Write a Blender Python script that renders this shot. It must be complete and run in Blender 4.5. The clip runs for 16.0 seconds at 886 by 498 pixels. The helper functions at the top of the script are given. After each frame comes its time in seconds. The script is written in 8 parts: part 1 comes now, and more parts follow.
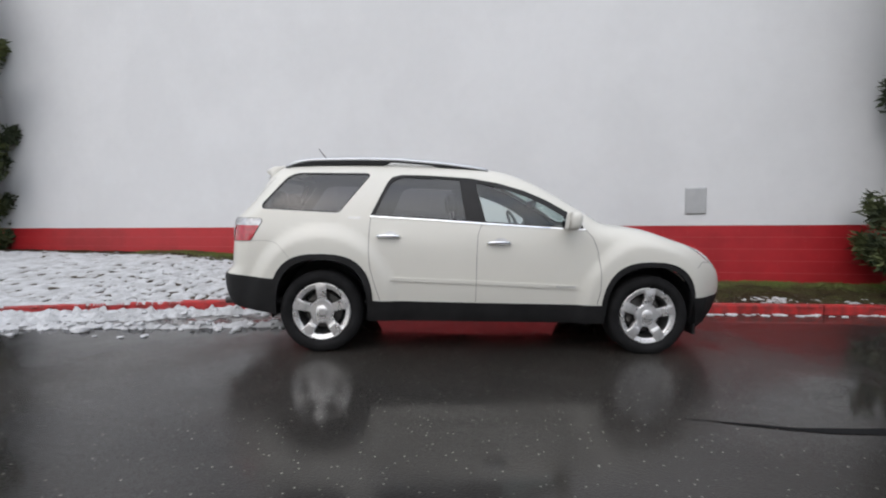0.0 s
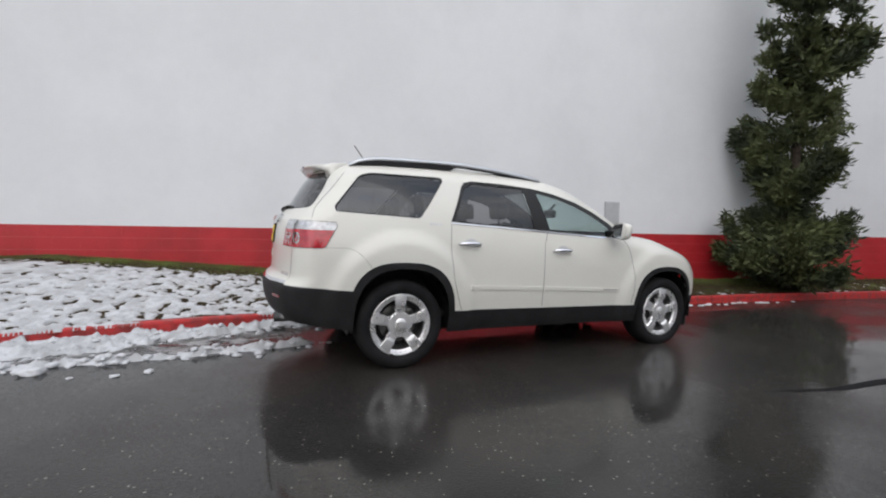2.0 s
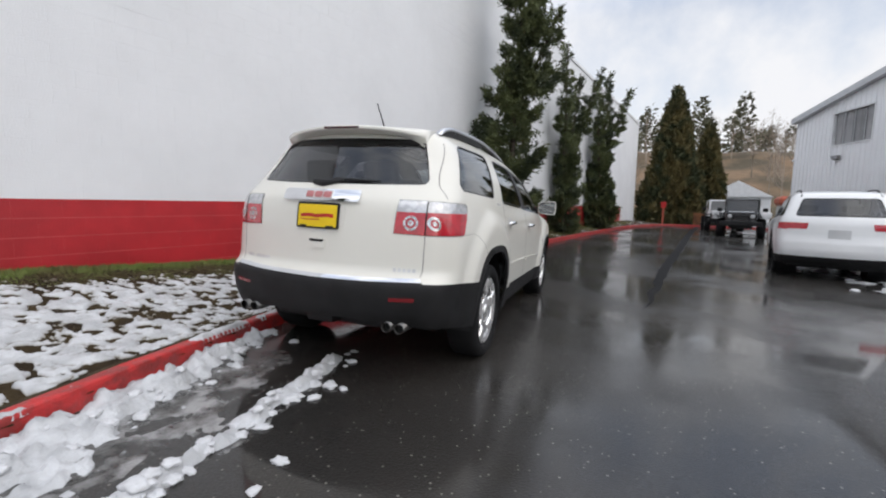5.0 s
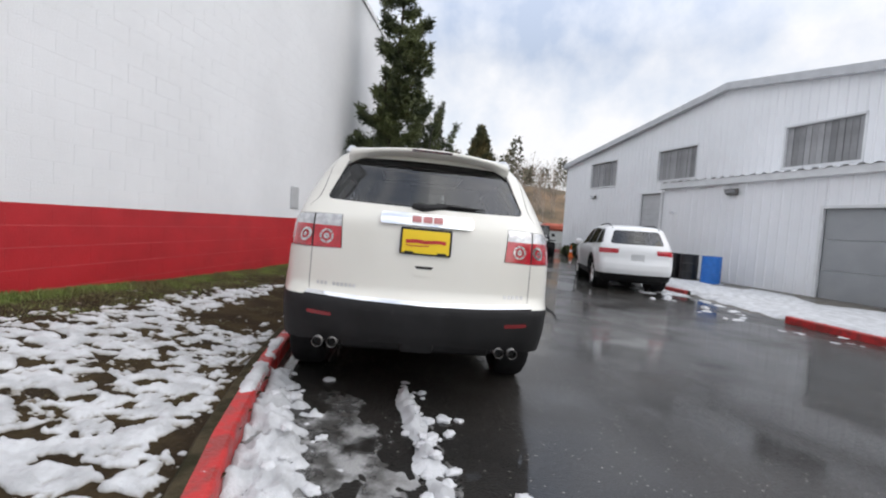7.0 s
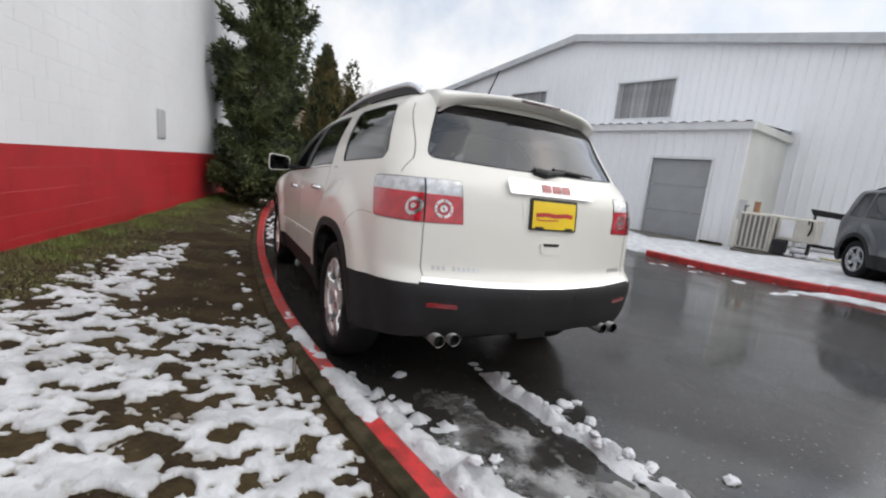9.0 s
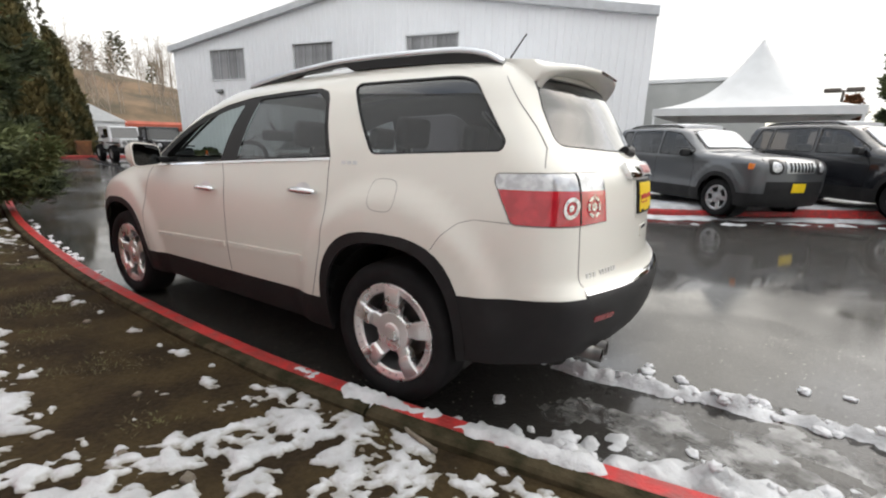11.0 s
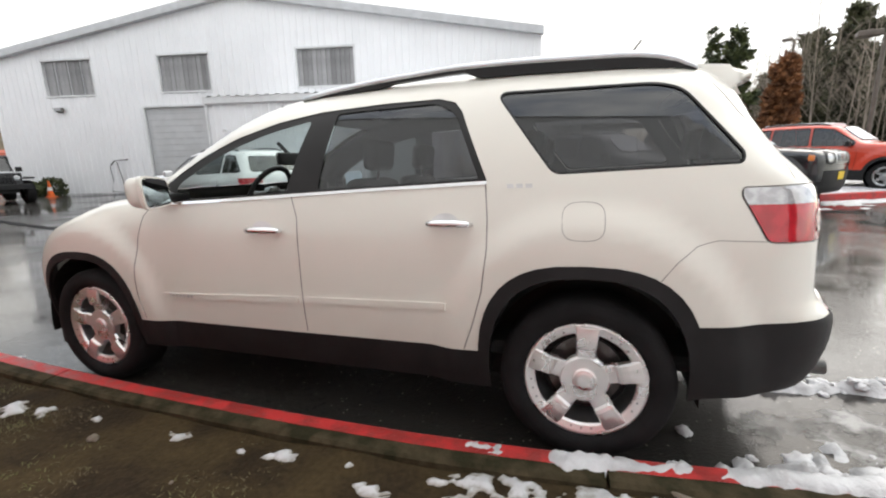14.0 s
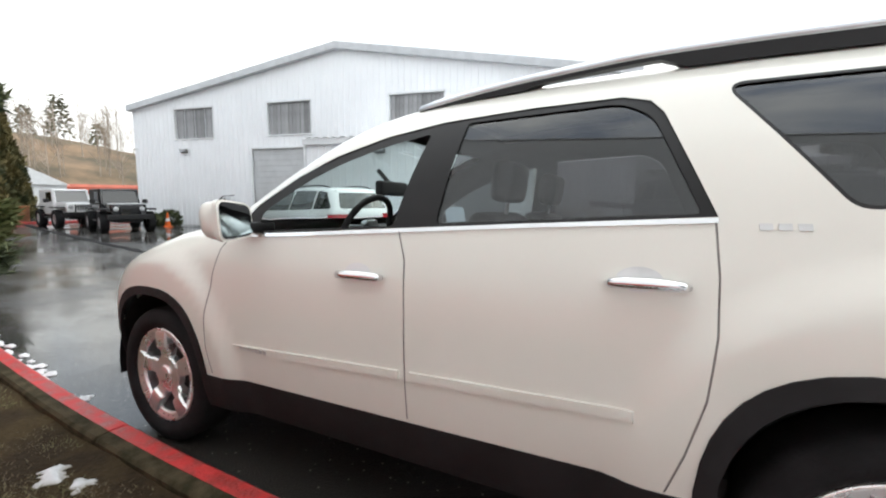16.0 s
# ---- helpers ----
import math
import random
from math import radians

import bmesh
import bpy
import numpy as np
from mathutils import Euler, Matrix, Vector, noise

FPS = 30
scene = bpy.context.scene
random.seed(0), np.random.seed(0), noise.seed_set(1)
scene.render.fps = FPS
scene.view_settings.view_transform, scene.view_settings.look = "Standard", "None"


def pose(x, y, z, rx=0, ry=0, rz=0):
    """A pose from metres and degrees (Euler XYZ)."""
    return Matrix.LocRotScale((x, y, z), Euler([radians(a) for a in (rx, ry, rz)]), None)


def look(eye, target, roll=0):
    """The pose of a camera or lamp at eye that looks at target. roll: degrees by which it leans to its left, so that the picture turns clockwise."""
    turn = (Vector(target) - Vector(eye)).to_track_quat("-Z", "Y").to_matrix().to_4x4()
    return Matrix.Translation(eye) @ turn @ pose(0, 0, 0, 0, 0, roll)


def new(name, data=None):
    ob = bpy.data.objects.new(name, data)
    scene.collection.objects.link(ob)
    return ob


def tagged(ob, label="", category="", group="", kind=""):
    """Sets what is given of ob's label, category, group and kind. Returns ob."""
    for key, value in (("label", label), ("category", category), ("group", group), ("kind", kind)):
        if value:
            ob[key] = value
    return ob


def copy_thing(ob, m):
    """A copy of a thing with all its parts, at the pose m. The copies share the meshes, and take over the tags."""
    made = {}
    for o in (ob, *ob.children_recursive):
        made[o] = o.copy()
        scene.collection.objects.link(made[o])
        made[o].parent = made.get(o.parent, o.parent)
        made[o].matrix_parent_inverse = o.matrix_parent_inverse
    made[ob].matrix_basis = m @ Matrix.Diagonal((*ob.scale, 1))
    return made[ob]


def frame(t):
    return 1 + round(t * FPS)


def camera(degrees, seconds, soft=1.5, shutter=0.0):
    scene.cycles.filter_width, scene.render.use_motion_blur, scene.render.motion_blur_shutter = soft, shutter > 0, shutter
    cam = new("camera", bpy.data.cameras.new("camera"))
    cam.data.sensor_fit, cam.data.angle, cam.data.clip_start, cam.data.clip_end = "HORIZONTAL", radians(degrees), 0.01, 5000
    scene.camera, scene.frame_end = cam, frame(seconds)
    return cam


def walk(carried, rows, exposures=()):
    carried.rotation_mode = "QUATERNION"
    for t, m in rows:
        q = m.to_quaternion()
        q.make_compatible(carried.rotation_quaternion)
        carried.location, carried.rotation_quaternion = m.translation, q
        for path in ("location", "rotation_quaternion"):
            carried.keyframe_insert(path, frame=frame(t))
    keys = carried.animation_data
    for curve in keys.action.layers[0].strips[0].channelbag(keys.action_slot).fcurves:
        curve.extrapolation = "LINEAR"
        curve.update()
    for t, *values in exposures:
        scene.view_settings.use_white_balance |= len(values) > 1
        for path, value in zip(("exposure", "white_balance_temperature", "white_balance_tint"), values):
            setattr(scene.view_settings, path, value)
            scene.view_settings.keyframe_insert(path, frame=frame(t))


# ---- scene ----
cam = camera(91.3, 16.0, soft=2.1)
PATH = [
    (0, (1.996, -4.576, 1.075), (1.638, -2.61, 0.997), -0.1),
    (0.5, (1.419, -4.653, 1.091), (1.253, -2.66, 1.057), -0.1),
    (1, (0.873, -4.677, 1.095), (0.832, -2.677, 1.09), 0.4),
    (1.5, (0.312, -4.625, 1.091), (0.486, -2.634, 1.024), 1.1),
    (2, (-0.154, -4.531, 1.128), (0.229, -2.57, 1.056), 0.8),
    (2.5, (-0.743, -4.272, 1.117), (-0.153, -2.362, 1.038), 2.1),
    (3, (-1.219, -4.045, 1.085), (-0.503, -2.178, 1.02), 0.3),
    (3.5, (-1.705, -3.73, 1.119), (-0.72, -1.992, 1.028), 0.7),
    (4, (-2.155, -3.355, 1.081), (-0.896, -1.801, 1.045), 0.2),
    (4.2, (-2.328, -3.185, 1.141), (-0.972, -1.717, 1.069), 0.1),
    (6.3, (-3.441, -1.237, 1.235), (-1.525, -0.683, 1.085), 2.0),
    (6.5, (-3.504, -1.037, 1.23), (-1.571, -0.536, 1.132), 1.7),
    (7, (-3.644, -0.657, 1.227), (-1.661, -0.424, 1.121), 3.9),
    (7.5, (-3.603, -0.258, 1.241), (-1.631, -0.037, 0.996), 2.0),
    (8, (-3.474, 0.263, 1.241), (-1.485, 0.217, 1.032), 2.4),
    (8.5, (-3.332, 0.592, 1.291), (-1.398, 0.196, 0.97), 2.2),
    (9, (-3.063, 0.989, 1.299), (-1.17, 0.449, 0.947), 5.6),
    (9.2, (-2.981, 1.123, 1.294), (-1.11, 0.5, 0.963), 5.4),
    (11.3, (-1.644, 2.262, 1.391), (-0.315, 0.86, 0.875), 1.6),
    (11.5, (-1.521, 2.314, 1.397), (-0.214, 0.891, 0.881), 1.7),
    (12, (-1.205, 2.461, 1.421), (-0.018, 0.902, 1.019), -0.5),
    (12.5, (-0.906, 2.509, 1.378), (0.225, 0.937, 0.88), -3.2),
    (13, (-0.682, 2.605, 1.384), (0.362, 0.956, 0.948), -2.1),
    (13.5, (-0.53, 2.709, 1.398), (0.448, 1.017, 0.972), -1.6),
    (14, (-0.521, 2.714, 1.397), (0.454, 1.021, 0.966), -1.2),
    (14.5, (-0.536, 2.688, 1.405), (0.446, 1.001, 0.97), -1.4),
    (15, (-0.503, 2.626, 1.396), (0.528, 0.978, 0.924), 0.0),
    (15.5, (-0.241, 2.514, 1.363), (0.869, 0.886, 1.023), 0.8),
    (16, (0.092, 2.313, 1.324), (1.363, 0.786, 1.09), 0.2),
]
walk(cam, [(t, look(eye, target, roll)) for t, eye, target, roll in PATH], exposures=[(0, -0.02, 6520, 11), (3, 0.02, 6520, 11), (4.2, 0.08, 6520, 11), (6.3, 0.2, 6530, 11), (8, 0.26, 6600, 11), (9.2, 0.24, 6680, 10), (11.3, 0.56, 6980, 9), (12.5, 0.68, 6980, 9), (13.5, 0.78, 6980, 9), (15, 0.8, 6900, 8), (16, 0.94, 6700, 6)])

# ---- world, sun, exposure ----
world = bpy.data.worlds.new("world")
scene.world = world
world.use_nodes = True
wn, wl = world.node_tree.nodes, world.node_tree.links
wn.clear()
w_out, w_bg = wn.new("ShaderNodeOutputWorld"), wn.new("ShaderNodeBackground")
w_sky, w_noise, w_ramp, w_mix = (wn.new(k) for k in ("ShaderNodeTexSky", "ShaderNodeTexNoise", "ShaderNodeValToRGB", "ShaderNodeMix"))
w_sky.sky_type, w_sky.sun_disc = "NISHITA", False
w_sky.sun_elevation, w_sky.sun_rotation = radians(38), radians(196)
w_noise.inputs["Scale"].default_value, w_noise.inputs["Detail"].default_value = 3.0, 8
w_noise.inputs["Roughness"].default_value = 0.55
w_ramp.color_ramp.elements[0].position, w_ramp.color_ramp.elements[1].position = 0.36, 0.58
w_ramp.color_ramp.elements[0].color = (0.36, 0.36, 0.36, 1)
w_mix.data_type = "RGBA"
w_mix.inputs["B"].default_value = (7.32, 7.45, 7.68, 1)
wl.new(w_noise.outputs["Fac"], w_ramp.inputs["Fac"])
wl.new(w_ramp.outputs["Color"], w_mix.inputs["Factor"])
w_blue = wn.new("ShaderNodeVectorMath")
w_blue.operation = "SCALE"
w_blue.inputs["Scale"].default_value = 1.35
wl.new(w_sky.outputs["Color"], w_blue.inputs[0])
wl.new(w_blue.outputs["Vector"], w_mix.inputs["A"])
# an overcast sky is brighter overhead than near the horizon
w_tc, w_sep, w_up, w_mul = (wn.new(k) for k in ("ShaderNodeTexCoord", "ShaderNodeSeparateXYZ", "ShaderNodeMapRange", "ShaderNodeVectorMath"))
w_up.inputs["From Min"].default_value, w_up.inputs["From Max"].default_value = 0.36, 0.64
w_up.inputs["To Min"].default_value, w_up.inputs["To Max"].default_value = 1.0, 1.7
w_mul.operation = "SCALE"
wl.new(w_tc.outputs["Generated"], w_sep.inputs[0])
wl.new(w_sep.outputs["Z"], w_up.inputs["Value"])
wl.new(w_mix.outputs["Result"], w_mul.inputs[0])
wl.new(w_up.outputs["Result"], w_mul.inputs["Scale"])
wl.new(w_mul.outputs["Vector"], w_bg.inputs["Color"])
w_bg.inputs["Strength"].default_value = 0.114
wl.new(w_bg.outputs["Background"], w_out.inputs["Surface"])
sun = new("sun", bpy.data.lights.new("sun", "SUN"))
sun.data.energy, sun.data.angle, sun.data.color = 0.9, radians(80), (1.0, 0.97, 0.92)
sun.matrix_world = look((0, 0, 30), (10, 36, 0))


# ---- materials ----
def material(name, colour, rough=0.5, metal=0.0, vary=0.15, scale=6.0, bump=0.0, bump_scale=60.0, second=None, coat=0.0, lo=0.4, hi=0.6, rough_vary=0.0, spec=0.5, fine=0.0, fine_scale=90.0, rand=0.0, coords="Object"):
    m = bpy.data.materials.new(name)
    m.use_nodes = True
    n, l = m.node_tree.nodes, m.node_tree.links
    b = n["Principled BSDF"]
    b.inputs["Roughness"].default_value, b.inputs["Metallic"].default_value = rough, metal
    b.inputs["Specular IOR Level"].default_value = spec
    b.inputs["Coat Weight"].default_value = coat
    b.inputs["Coat Roughness"].default_value = 0.07
    if coords == "Position":
        tc = n.new("ShaderNodeNewGeometry")
    else:
        tc = n.new("ShaderNodeTexCoord")
    big = n.new("ShaderNodeTexNoise")
    big.inputs["Scale"].default_value, big.inputs["Detail"].default_value = scale, 7
    l.new(tc.outputs[coords], big.inputs["Vector"])
    ramp = n.new("ShaderNodeValToRGB")
    ramp.color_ramp.elements[0].position, ramp.color_ramp.elements[1].position = lo, hi
    c2 = second or tuple(c * (1 - vary) for c in colour)
    ramp.color_ramp.elements[0].color, ramp.color_ramp.elements[1].color = (*c2, 1), (*colour, 1)
    l.new(big.outputs["Fac"], ramp.inputs["Fac"])
    col = ramp.outputs["Color"]
    if fine or rand:
        hsv = n.new("ShaderNodeHueSaturation")
        val = n.new("ShaderNodeMath")
        val.operation = "MULTIPLY_ADD"
        if fine:
            fn = n.new("ShaderNodeTexNoise")
            fn.inputs["Scale"].default_value, fn.inputs["Detail"].default_value = fine_scale, 4
            l.new(tc.outputs[coords], fn.inputs["Vector"])
            l.new(fn.outputs["Fac"], val.inputs[0])
            amount = fine
        else:
            oi = n.new("ShaderNodeObjectInfo")
            l.new(oi.outputs["Random"], val.inputs[0])
            amount = rand
        val.inputs[1].default_value, val.inputs[2].default_value = 2 * amount, 1 - amount
        l.new(val.outputs[0], hsv.inputs["Value"])
        l.new(col, hsv.inputs["Color"])
        col = hsv.outputs["Color"]
    l.new(col, b.inputs["Base Color"])
    if rough_vary:
        mr = n.new("ShaderNodeMapRange")
        mr.inputs["To Min"].default_value, mr.inputs["To Max"].default_value = max(0.02, rough - rough_vary), rough + rough_vary
        mr.inputs["From Min"].default_value, mr.inputs["From Max"].default_value = 0.35, 0.65
        l.new(big.outputs["Fac"], mr.inputs["Value"])
        l.new(mr.outputs["Result"], b.inputs["Roughness"])
    if bump:
        bn, bp = n.new("ShaderNodeTexNoise"), n.new("ShaderNodeBump")
        bn.inputs["Scale"].default_value, bn.inputs["Detail"].default_value = bump_scale, 5
        bp.inputs["Strength"].default_value, bp.inputs["Distance"].default_value = bump, 0.01
        l.new(tc.outputs[coords], bn.inputs["Vector"])
        l.new(bn.outputs["Fac"], bp.inputs["Height"])
        l.new(bp.outputs["Normal"], b.inputs["Normal"])
    return m


def glass(name, tint, rough=0.0, base=0.05):
    """Tinted pane: part clear, part mirror."""
    m = bpy.data.materials.new(name)
    m.use_nodes = True
    n, l = m.node_tree.nodes, m.node_tree.links
    n.clear()
    out, mix, tr, gl, lw, po, ma = (n.new(k) for k in ("ShaderNodeOutputMaterial", "ShaderNodeMixShader", "ShaderNodeBsdfTransparent", "ShaderNodeBsdfGlossy", "ShaderNodeLayerWeight", "ShaderNodeMath", "ShaderNodeMath"))
    tr.inputs["Color"].default_value = (*tint, 1)
    gl.inputs["Roughness"].default_value = rough
    gl.inputs["Color"].default_value = (0.92, 0.94, 0.96, 1)
    lw.inputs["Blend"].default_value = 0.5
    po.operation, ma.operation = "POWER", "MULTIPLY_ADD"
    po.inputs[1].default_value = 4.0
    ma.inputs[1].default_value, ma.inputs[2].default_value = 1 - base, base
    l.new(lw.outputs["Facing"], po.inputs[0])
    l.new(po.outputs[0], ma.inputs[0])
    l.new(ma.outputs[0], mix.inputs["Fac"])
    l.new(tr.outputs[0], mix.inputs[1])
    l.new(gl.outputs[0], mix.inputs[2])
    l.new(mix.outputs[0], out.inputs["Surface"])
    return m


M = {
    "white_block": material("white_painted_block", (0.74, 0.75, 0.765), 0.6, vary=0.05, scale=0.7, bump=0.35, bump_scale=60, fine=0.025, fine_scale=6, coords="Position"),
    "red_block": material("red_painted_block", (0.46, 0.020, 0.027), 0.42, vary=0.22, scale=1.3, bump=0.35, bump_scale=60, fine=0.10, fine_scale=9, coords="Position"),
    "mortar_white": material("painted_mortar_white", (0.74, 0.75, 0.765), 0.6, vary=0.05, scale=0.7, coords="Position"),
    "mortar_red": material("painted_mortar_red", (0.54, 0.09, 0.09), 0.6, vary=0.25, scale=3, coords="Position"),
    "soil": material("wet_soil", (0.050, 0.036, 0.018), 0.88, spec=0.08, second=(0.027, 0.019, 0.0115), scale=3.1, bump=1.0, bump_scale=44, fine=0.55, fine_scale=38),
    "grass": material("grass", (0.165, 0.22, 0.050), 0.7, second=(0.13, 0.115, 0.042), scale=2.5),
    "turf": material("trampled_turf", (0.098, 0.095, 0.032), 0.75, second=(0.075, 0.055, 0.026), scale=3),
    "snow": material("melting_snow", (0.58, 0.592, 0.61), 0.6, second=(0.43, 0.438, 0.45), scale=6, bump=1.0, bump_scale=42, spec=0.3, fine=0.10, fine_scale=30),
    "slush": material("wet_slush", (0.32, 0.32, 0.32), 0.35, second=(0.07, 0.068, 0.064), scale=7, bump=0.8, bump_scale=50, fine=0.2, fine_scale=60),
    "kerb_red": material("red_kerb_paint", (0.50, 0.03, 0.03), 0.45, second=(0.27, 0.03, 0.028), scale=11, bump=0.5, bump_scale=60, fine=0.15, fine_scale=60, rough_vary=0.15),
    "kerb_bare": material("dirty_concrete", (0.060, 0.048, 0.028), 0.85, spec=0.12, second=(0.024, 0.022, 0.011), scale=9, bump=0.7, bump_scale=50, fine=0.2),
    "siding": material("white_metal_siding", (0.80, 0.81, 0.83), 0.42, vary=0.04, scale=0.5, fine=0.015, fine_scale=5, rough_vary=0.08),
    "trim": material("white_metal_trim", (0.70, 0.71, 0.72), 0.4, vary=0.08, scale=3),
    "door_grey": material("grey_door_paint", (0.30, 0.31, 0.32), 0.5, vary=0.08, scale=2),
    "rollup": material("rollup_door_paint", (0.52, 0.53, 0.54), 0.5, vary=0.1, scale=2),
}


def asphalt():
    """Dark asphalt with pale grit under an uneven film of water."""
    m = material("wet_asphalt", (0.024, 0.021, 0.0178), 0.7, second=(0.011, 0.0098, 0.0084), scale=0.5, fine=0.6, fine_scale=110, spec=0.25, coords="Object")
    n, l = m.node_tree.nodes, m.node_tree.links
    b, tc = n["Principled BSDF"], n["Texture Coordinate"]
    film = n.new("ShaderNodeTexNoise")
    film.inputs["Scale"].default_value, film.inputs["Detail"].default_value = 0.42, 6
    film.inputs["Roughness"].default_value = 0.6
    l.new(tc.outputs["Object"], film.inputs["Vector"])

    def spread(a, b_, lo, hi, source):
        mr = n.new("ShaderNodeMapRange")
        mr.inputs["From Min"].default_value, mr.inputs["From Max"].default_value = a, b_
        mr.inputs["To Min"].default_value, mr.inputs["To Max"].default_value = lo, hi
        l.new(source, mr.inputs["Value"])
        return mr.outputs["Result"]

    grain, wet = n.new("ShaderNodeTexNoise"), n.new("ShaderNodeMath")
    grain.inputs["Scale"].default_value, grain.inputs["Detail"].default_value = 46, 5
    l.new(tc.outputs["Object"], grain.inputs["Vector"])
    wet.operation = "MULTIPLY"
    l.new(spread(0.40, 0.62, 1.0, 0.68, film.outputs["Fac"]), wet.inputs[0])
    l.new(spread(0.36, 0.60, 0.80, 1.0, grain.outputs["Fac"]), wet.inputs[1])
    l.new(wet.outputs[0], b.inputs["Coat Weight"])
    l.new(spread(0.44, 0.60, 0.06, 0.26, film.outputs["Fac"]), b.inputs["Coat Roughness"])
    b.inputs["Coat IOR"].default_value = 1.54
    # grit: a few pale stones among the dark
    grit = n.new("ShaderNodeTexVoronoi")
    grit.inputs["Scale"].default_value = 34
    l.new(tc.outputs["Object"], grit.inputs["Vector"])
    near = spread(0.16, 0.26, 1.0, 0.0, grit.outputs["Distance"])
    sep = n.new("ShaderNodeSeparateColor")
    l.new(grit.outputs["Color"], sep.inputs[0])
    few = spread(0.78, 0.96, 0.0, 1.0, sep.outputs[0])
    mul = n.new("ShaderNodeMath")
    mul.operation = "MULTIPLY"
    l.new(near, mul.inputs[0])
    l.new(few, mul.inputs[1])
    mix = n.new("ShaderNodeMix")
    mix.data_type = "RGBA"
    l.new(mul.outputs[0], mix.inputs["Factor"])
    old = b.inputs["Base Color"].links[0].from_socket
    l.new(old, mix.inputs["A"])
    mix.inputs["B"].default_value = (0.2, 0.19, 0.17, 1)
    l.new(mix.outputs["Result"], b.inputs["Base Color"])
    rough, bp = n.new("ShaderNodeTexVoronoi"), n.new("ShaderNodeBump")
    rough.inputs["Scale"].default_value = 95
    l.new(tc.outputs["Object"], rough.inputs["Vector"])
    bp.inputs["Strength"].default_value, bp.inputs["Distance"].default_value = 0.9, 0.006
    l.new(rough.outputs["Distance"], bp.inputs["Height"])
    l.new(bp.outputs["Normal"], b.inputs["Normal"])
    cn, cb = n.new("ShaderNodeTexNoise"), n.new("ShaderNodeBump")
    cn.inputs["Scale"].default_value, cn.inputs["Detail"].default_value = 38, 3
    l.new(tc.outputs["Object"], cn.inputs["Vector"])
    l.new(cn.outputs["Fac"], cb.inputs["Height"])
    l.new(spread(0.42, 0.60, 0.03, 0.16, film.outputs["Fac"]), cb.inputs["Strength"])
    cb.inputs["Distance"].default_value = 0.004
    l.new(cb.outputs["Normal"], b.inputs["Coat Normal"])
    return m


M["asphalt"] = asphalt()


def ragged(m, scale, lo, hi):
    """Lets a thin layer break up into soft-edged shreds."""
    n, l = m.node_tree.nodes, m.node_tree.links
    tex, mr = n.new("ShaderNodeTexNoise"), n.new("ShaderNodeMapRange")
    tex.inputs["Scale"].default_value, tex.inputs["Detail"].default_value, tex.inputs["Roughness"].default_value = scale, 8, 0.65
    mr.inputs["From Min"].default_value, mr.inputs["From Max"].default_value = lo, hi
    l.new(n["Texture Coordinate"].outputs["Object"], tex.inputs["Vector"])
    l.new(tex.outputs["Fac"], mr.inputs["Value"])
    l.new(mr.outputs["Result"], n["Principled BSDF"].inputs["Alpha"])


ragged(M["slush"], 5.5, 0.38, 0.56)


def thinning(m, wet, full):
    """Snow that turns to grey wet mush where it lies thin: the depth is stored on the sheet."""
    n, l = m.node_tree.nodes, m.node_tree.links
    b = n["Principled BSDF"]
    at, tex, add, mr, mix = (n.new(k) for k in ("ShaderNodeAttribute", "ShaderNodeTexNoise", "ShaderNodeMath", "ShaderNodeMapRange", "ShaderNodeMix"))
    at.attribute_name = "depth"
    tex.inputs["Scale"].default_value, tex.inputs["Detail"].default_value = 55, 4
    l.new(n["Texture Coordinate"].outputs["Object"], tex.inputs["Vector"])
    add.operation = "MULTIPLY_ADD"
    add.inputs[1].default_value = full * 1.3
    l.new(tex.outputs["Fac"], add.inputs[0])
    l.new(at.outputs["Fac"], add.inputs[2])
    mr.inputs["From Min"].default_value, mr.inputs["From Max"].default_value = full * 0.6, full * 1.6
    l.new(add.outputs[0], mr.inputs["Value"])
    mix.data_type = "RGBA"
    l.new(mr.outputs["Result"], mix.inputs["Factor"])
    mix.inputs["A"].default_value = (*wet, 1)
    l.new(b.inputs["Base Color"].links[0].from_socket, mix.inputs["B"])
    l.new(mix.outputs["Result"], b.inputs["Base Color"])


M["lawn_snow"] = material("thawing_lawn_snow", (0.57, 0.582, 0.60), 0.6, second=(0.43, 0.438, 0.45), scale=6, bump=1.0, bump_scale=42, spec=0.3, fine=0.12, fine_scale=30)
thinning(M["lawn_snow"], (0.26, 0.245, 0.215), 0.012)


# ---- mesh helpers ----
def mesh_of(name, verts, faces, mat, smooth=False):
    me = bpy.data.meshes.new(name)
    me.from_pydata([tuple(v) for v in verts], [], faces)
    me.materials.append(mat)
    if smooth:
        me.polygons.foreach_set("use_smooth", [True] * len(me.polygons))
    me.update()
    return me


def part(name, bm, mat, parent=None, label="", smooth=False):
    """One mesh object from a bmesh or a mesh, under a thing or a part."""
    if isinstance(bm, bpy.types.Mesh):
        me = bm
    else:
        me = bpy.data.meshes.new(name)
        bmesh.ops.recalc_face_normals(bm, faces=bm.faces)
        bm.to_mesh(me)
        bm.free()
        me.materials.append(mat)
        if smooth:
            me.polygons.foreach_set("use_smooth", [True] * len(me.polygons))
    ob = new(name, me)
    if parent:
        ob.parent = parent
    if label:
        tagged(ob, label)
    return ob


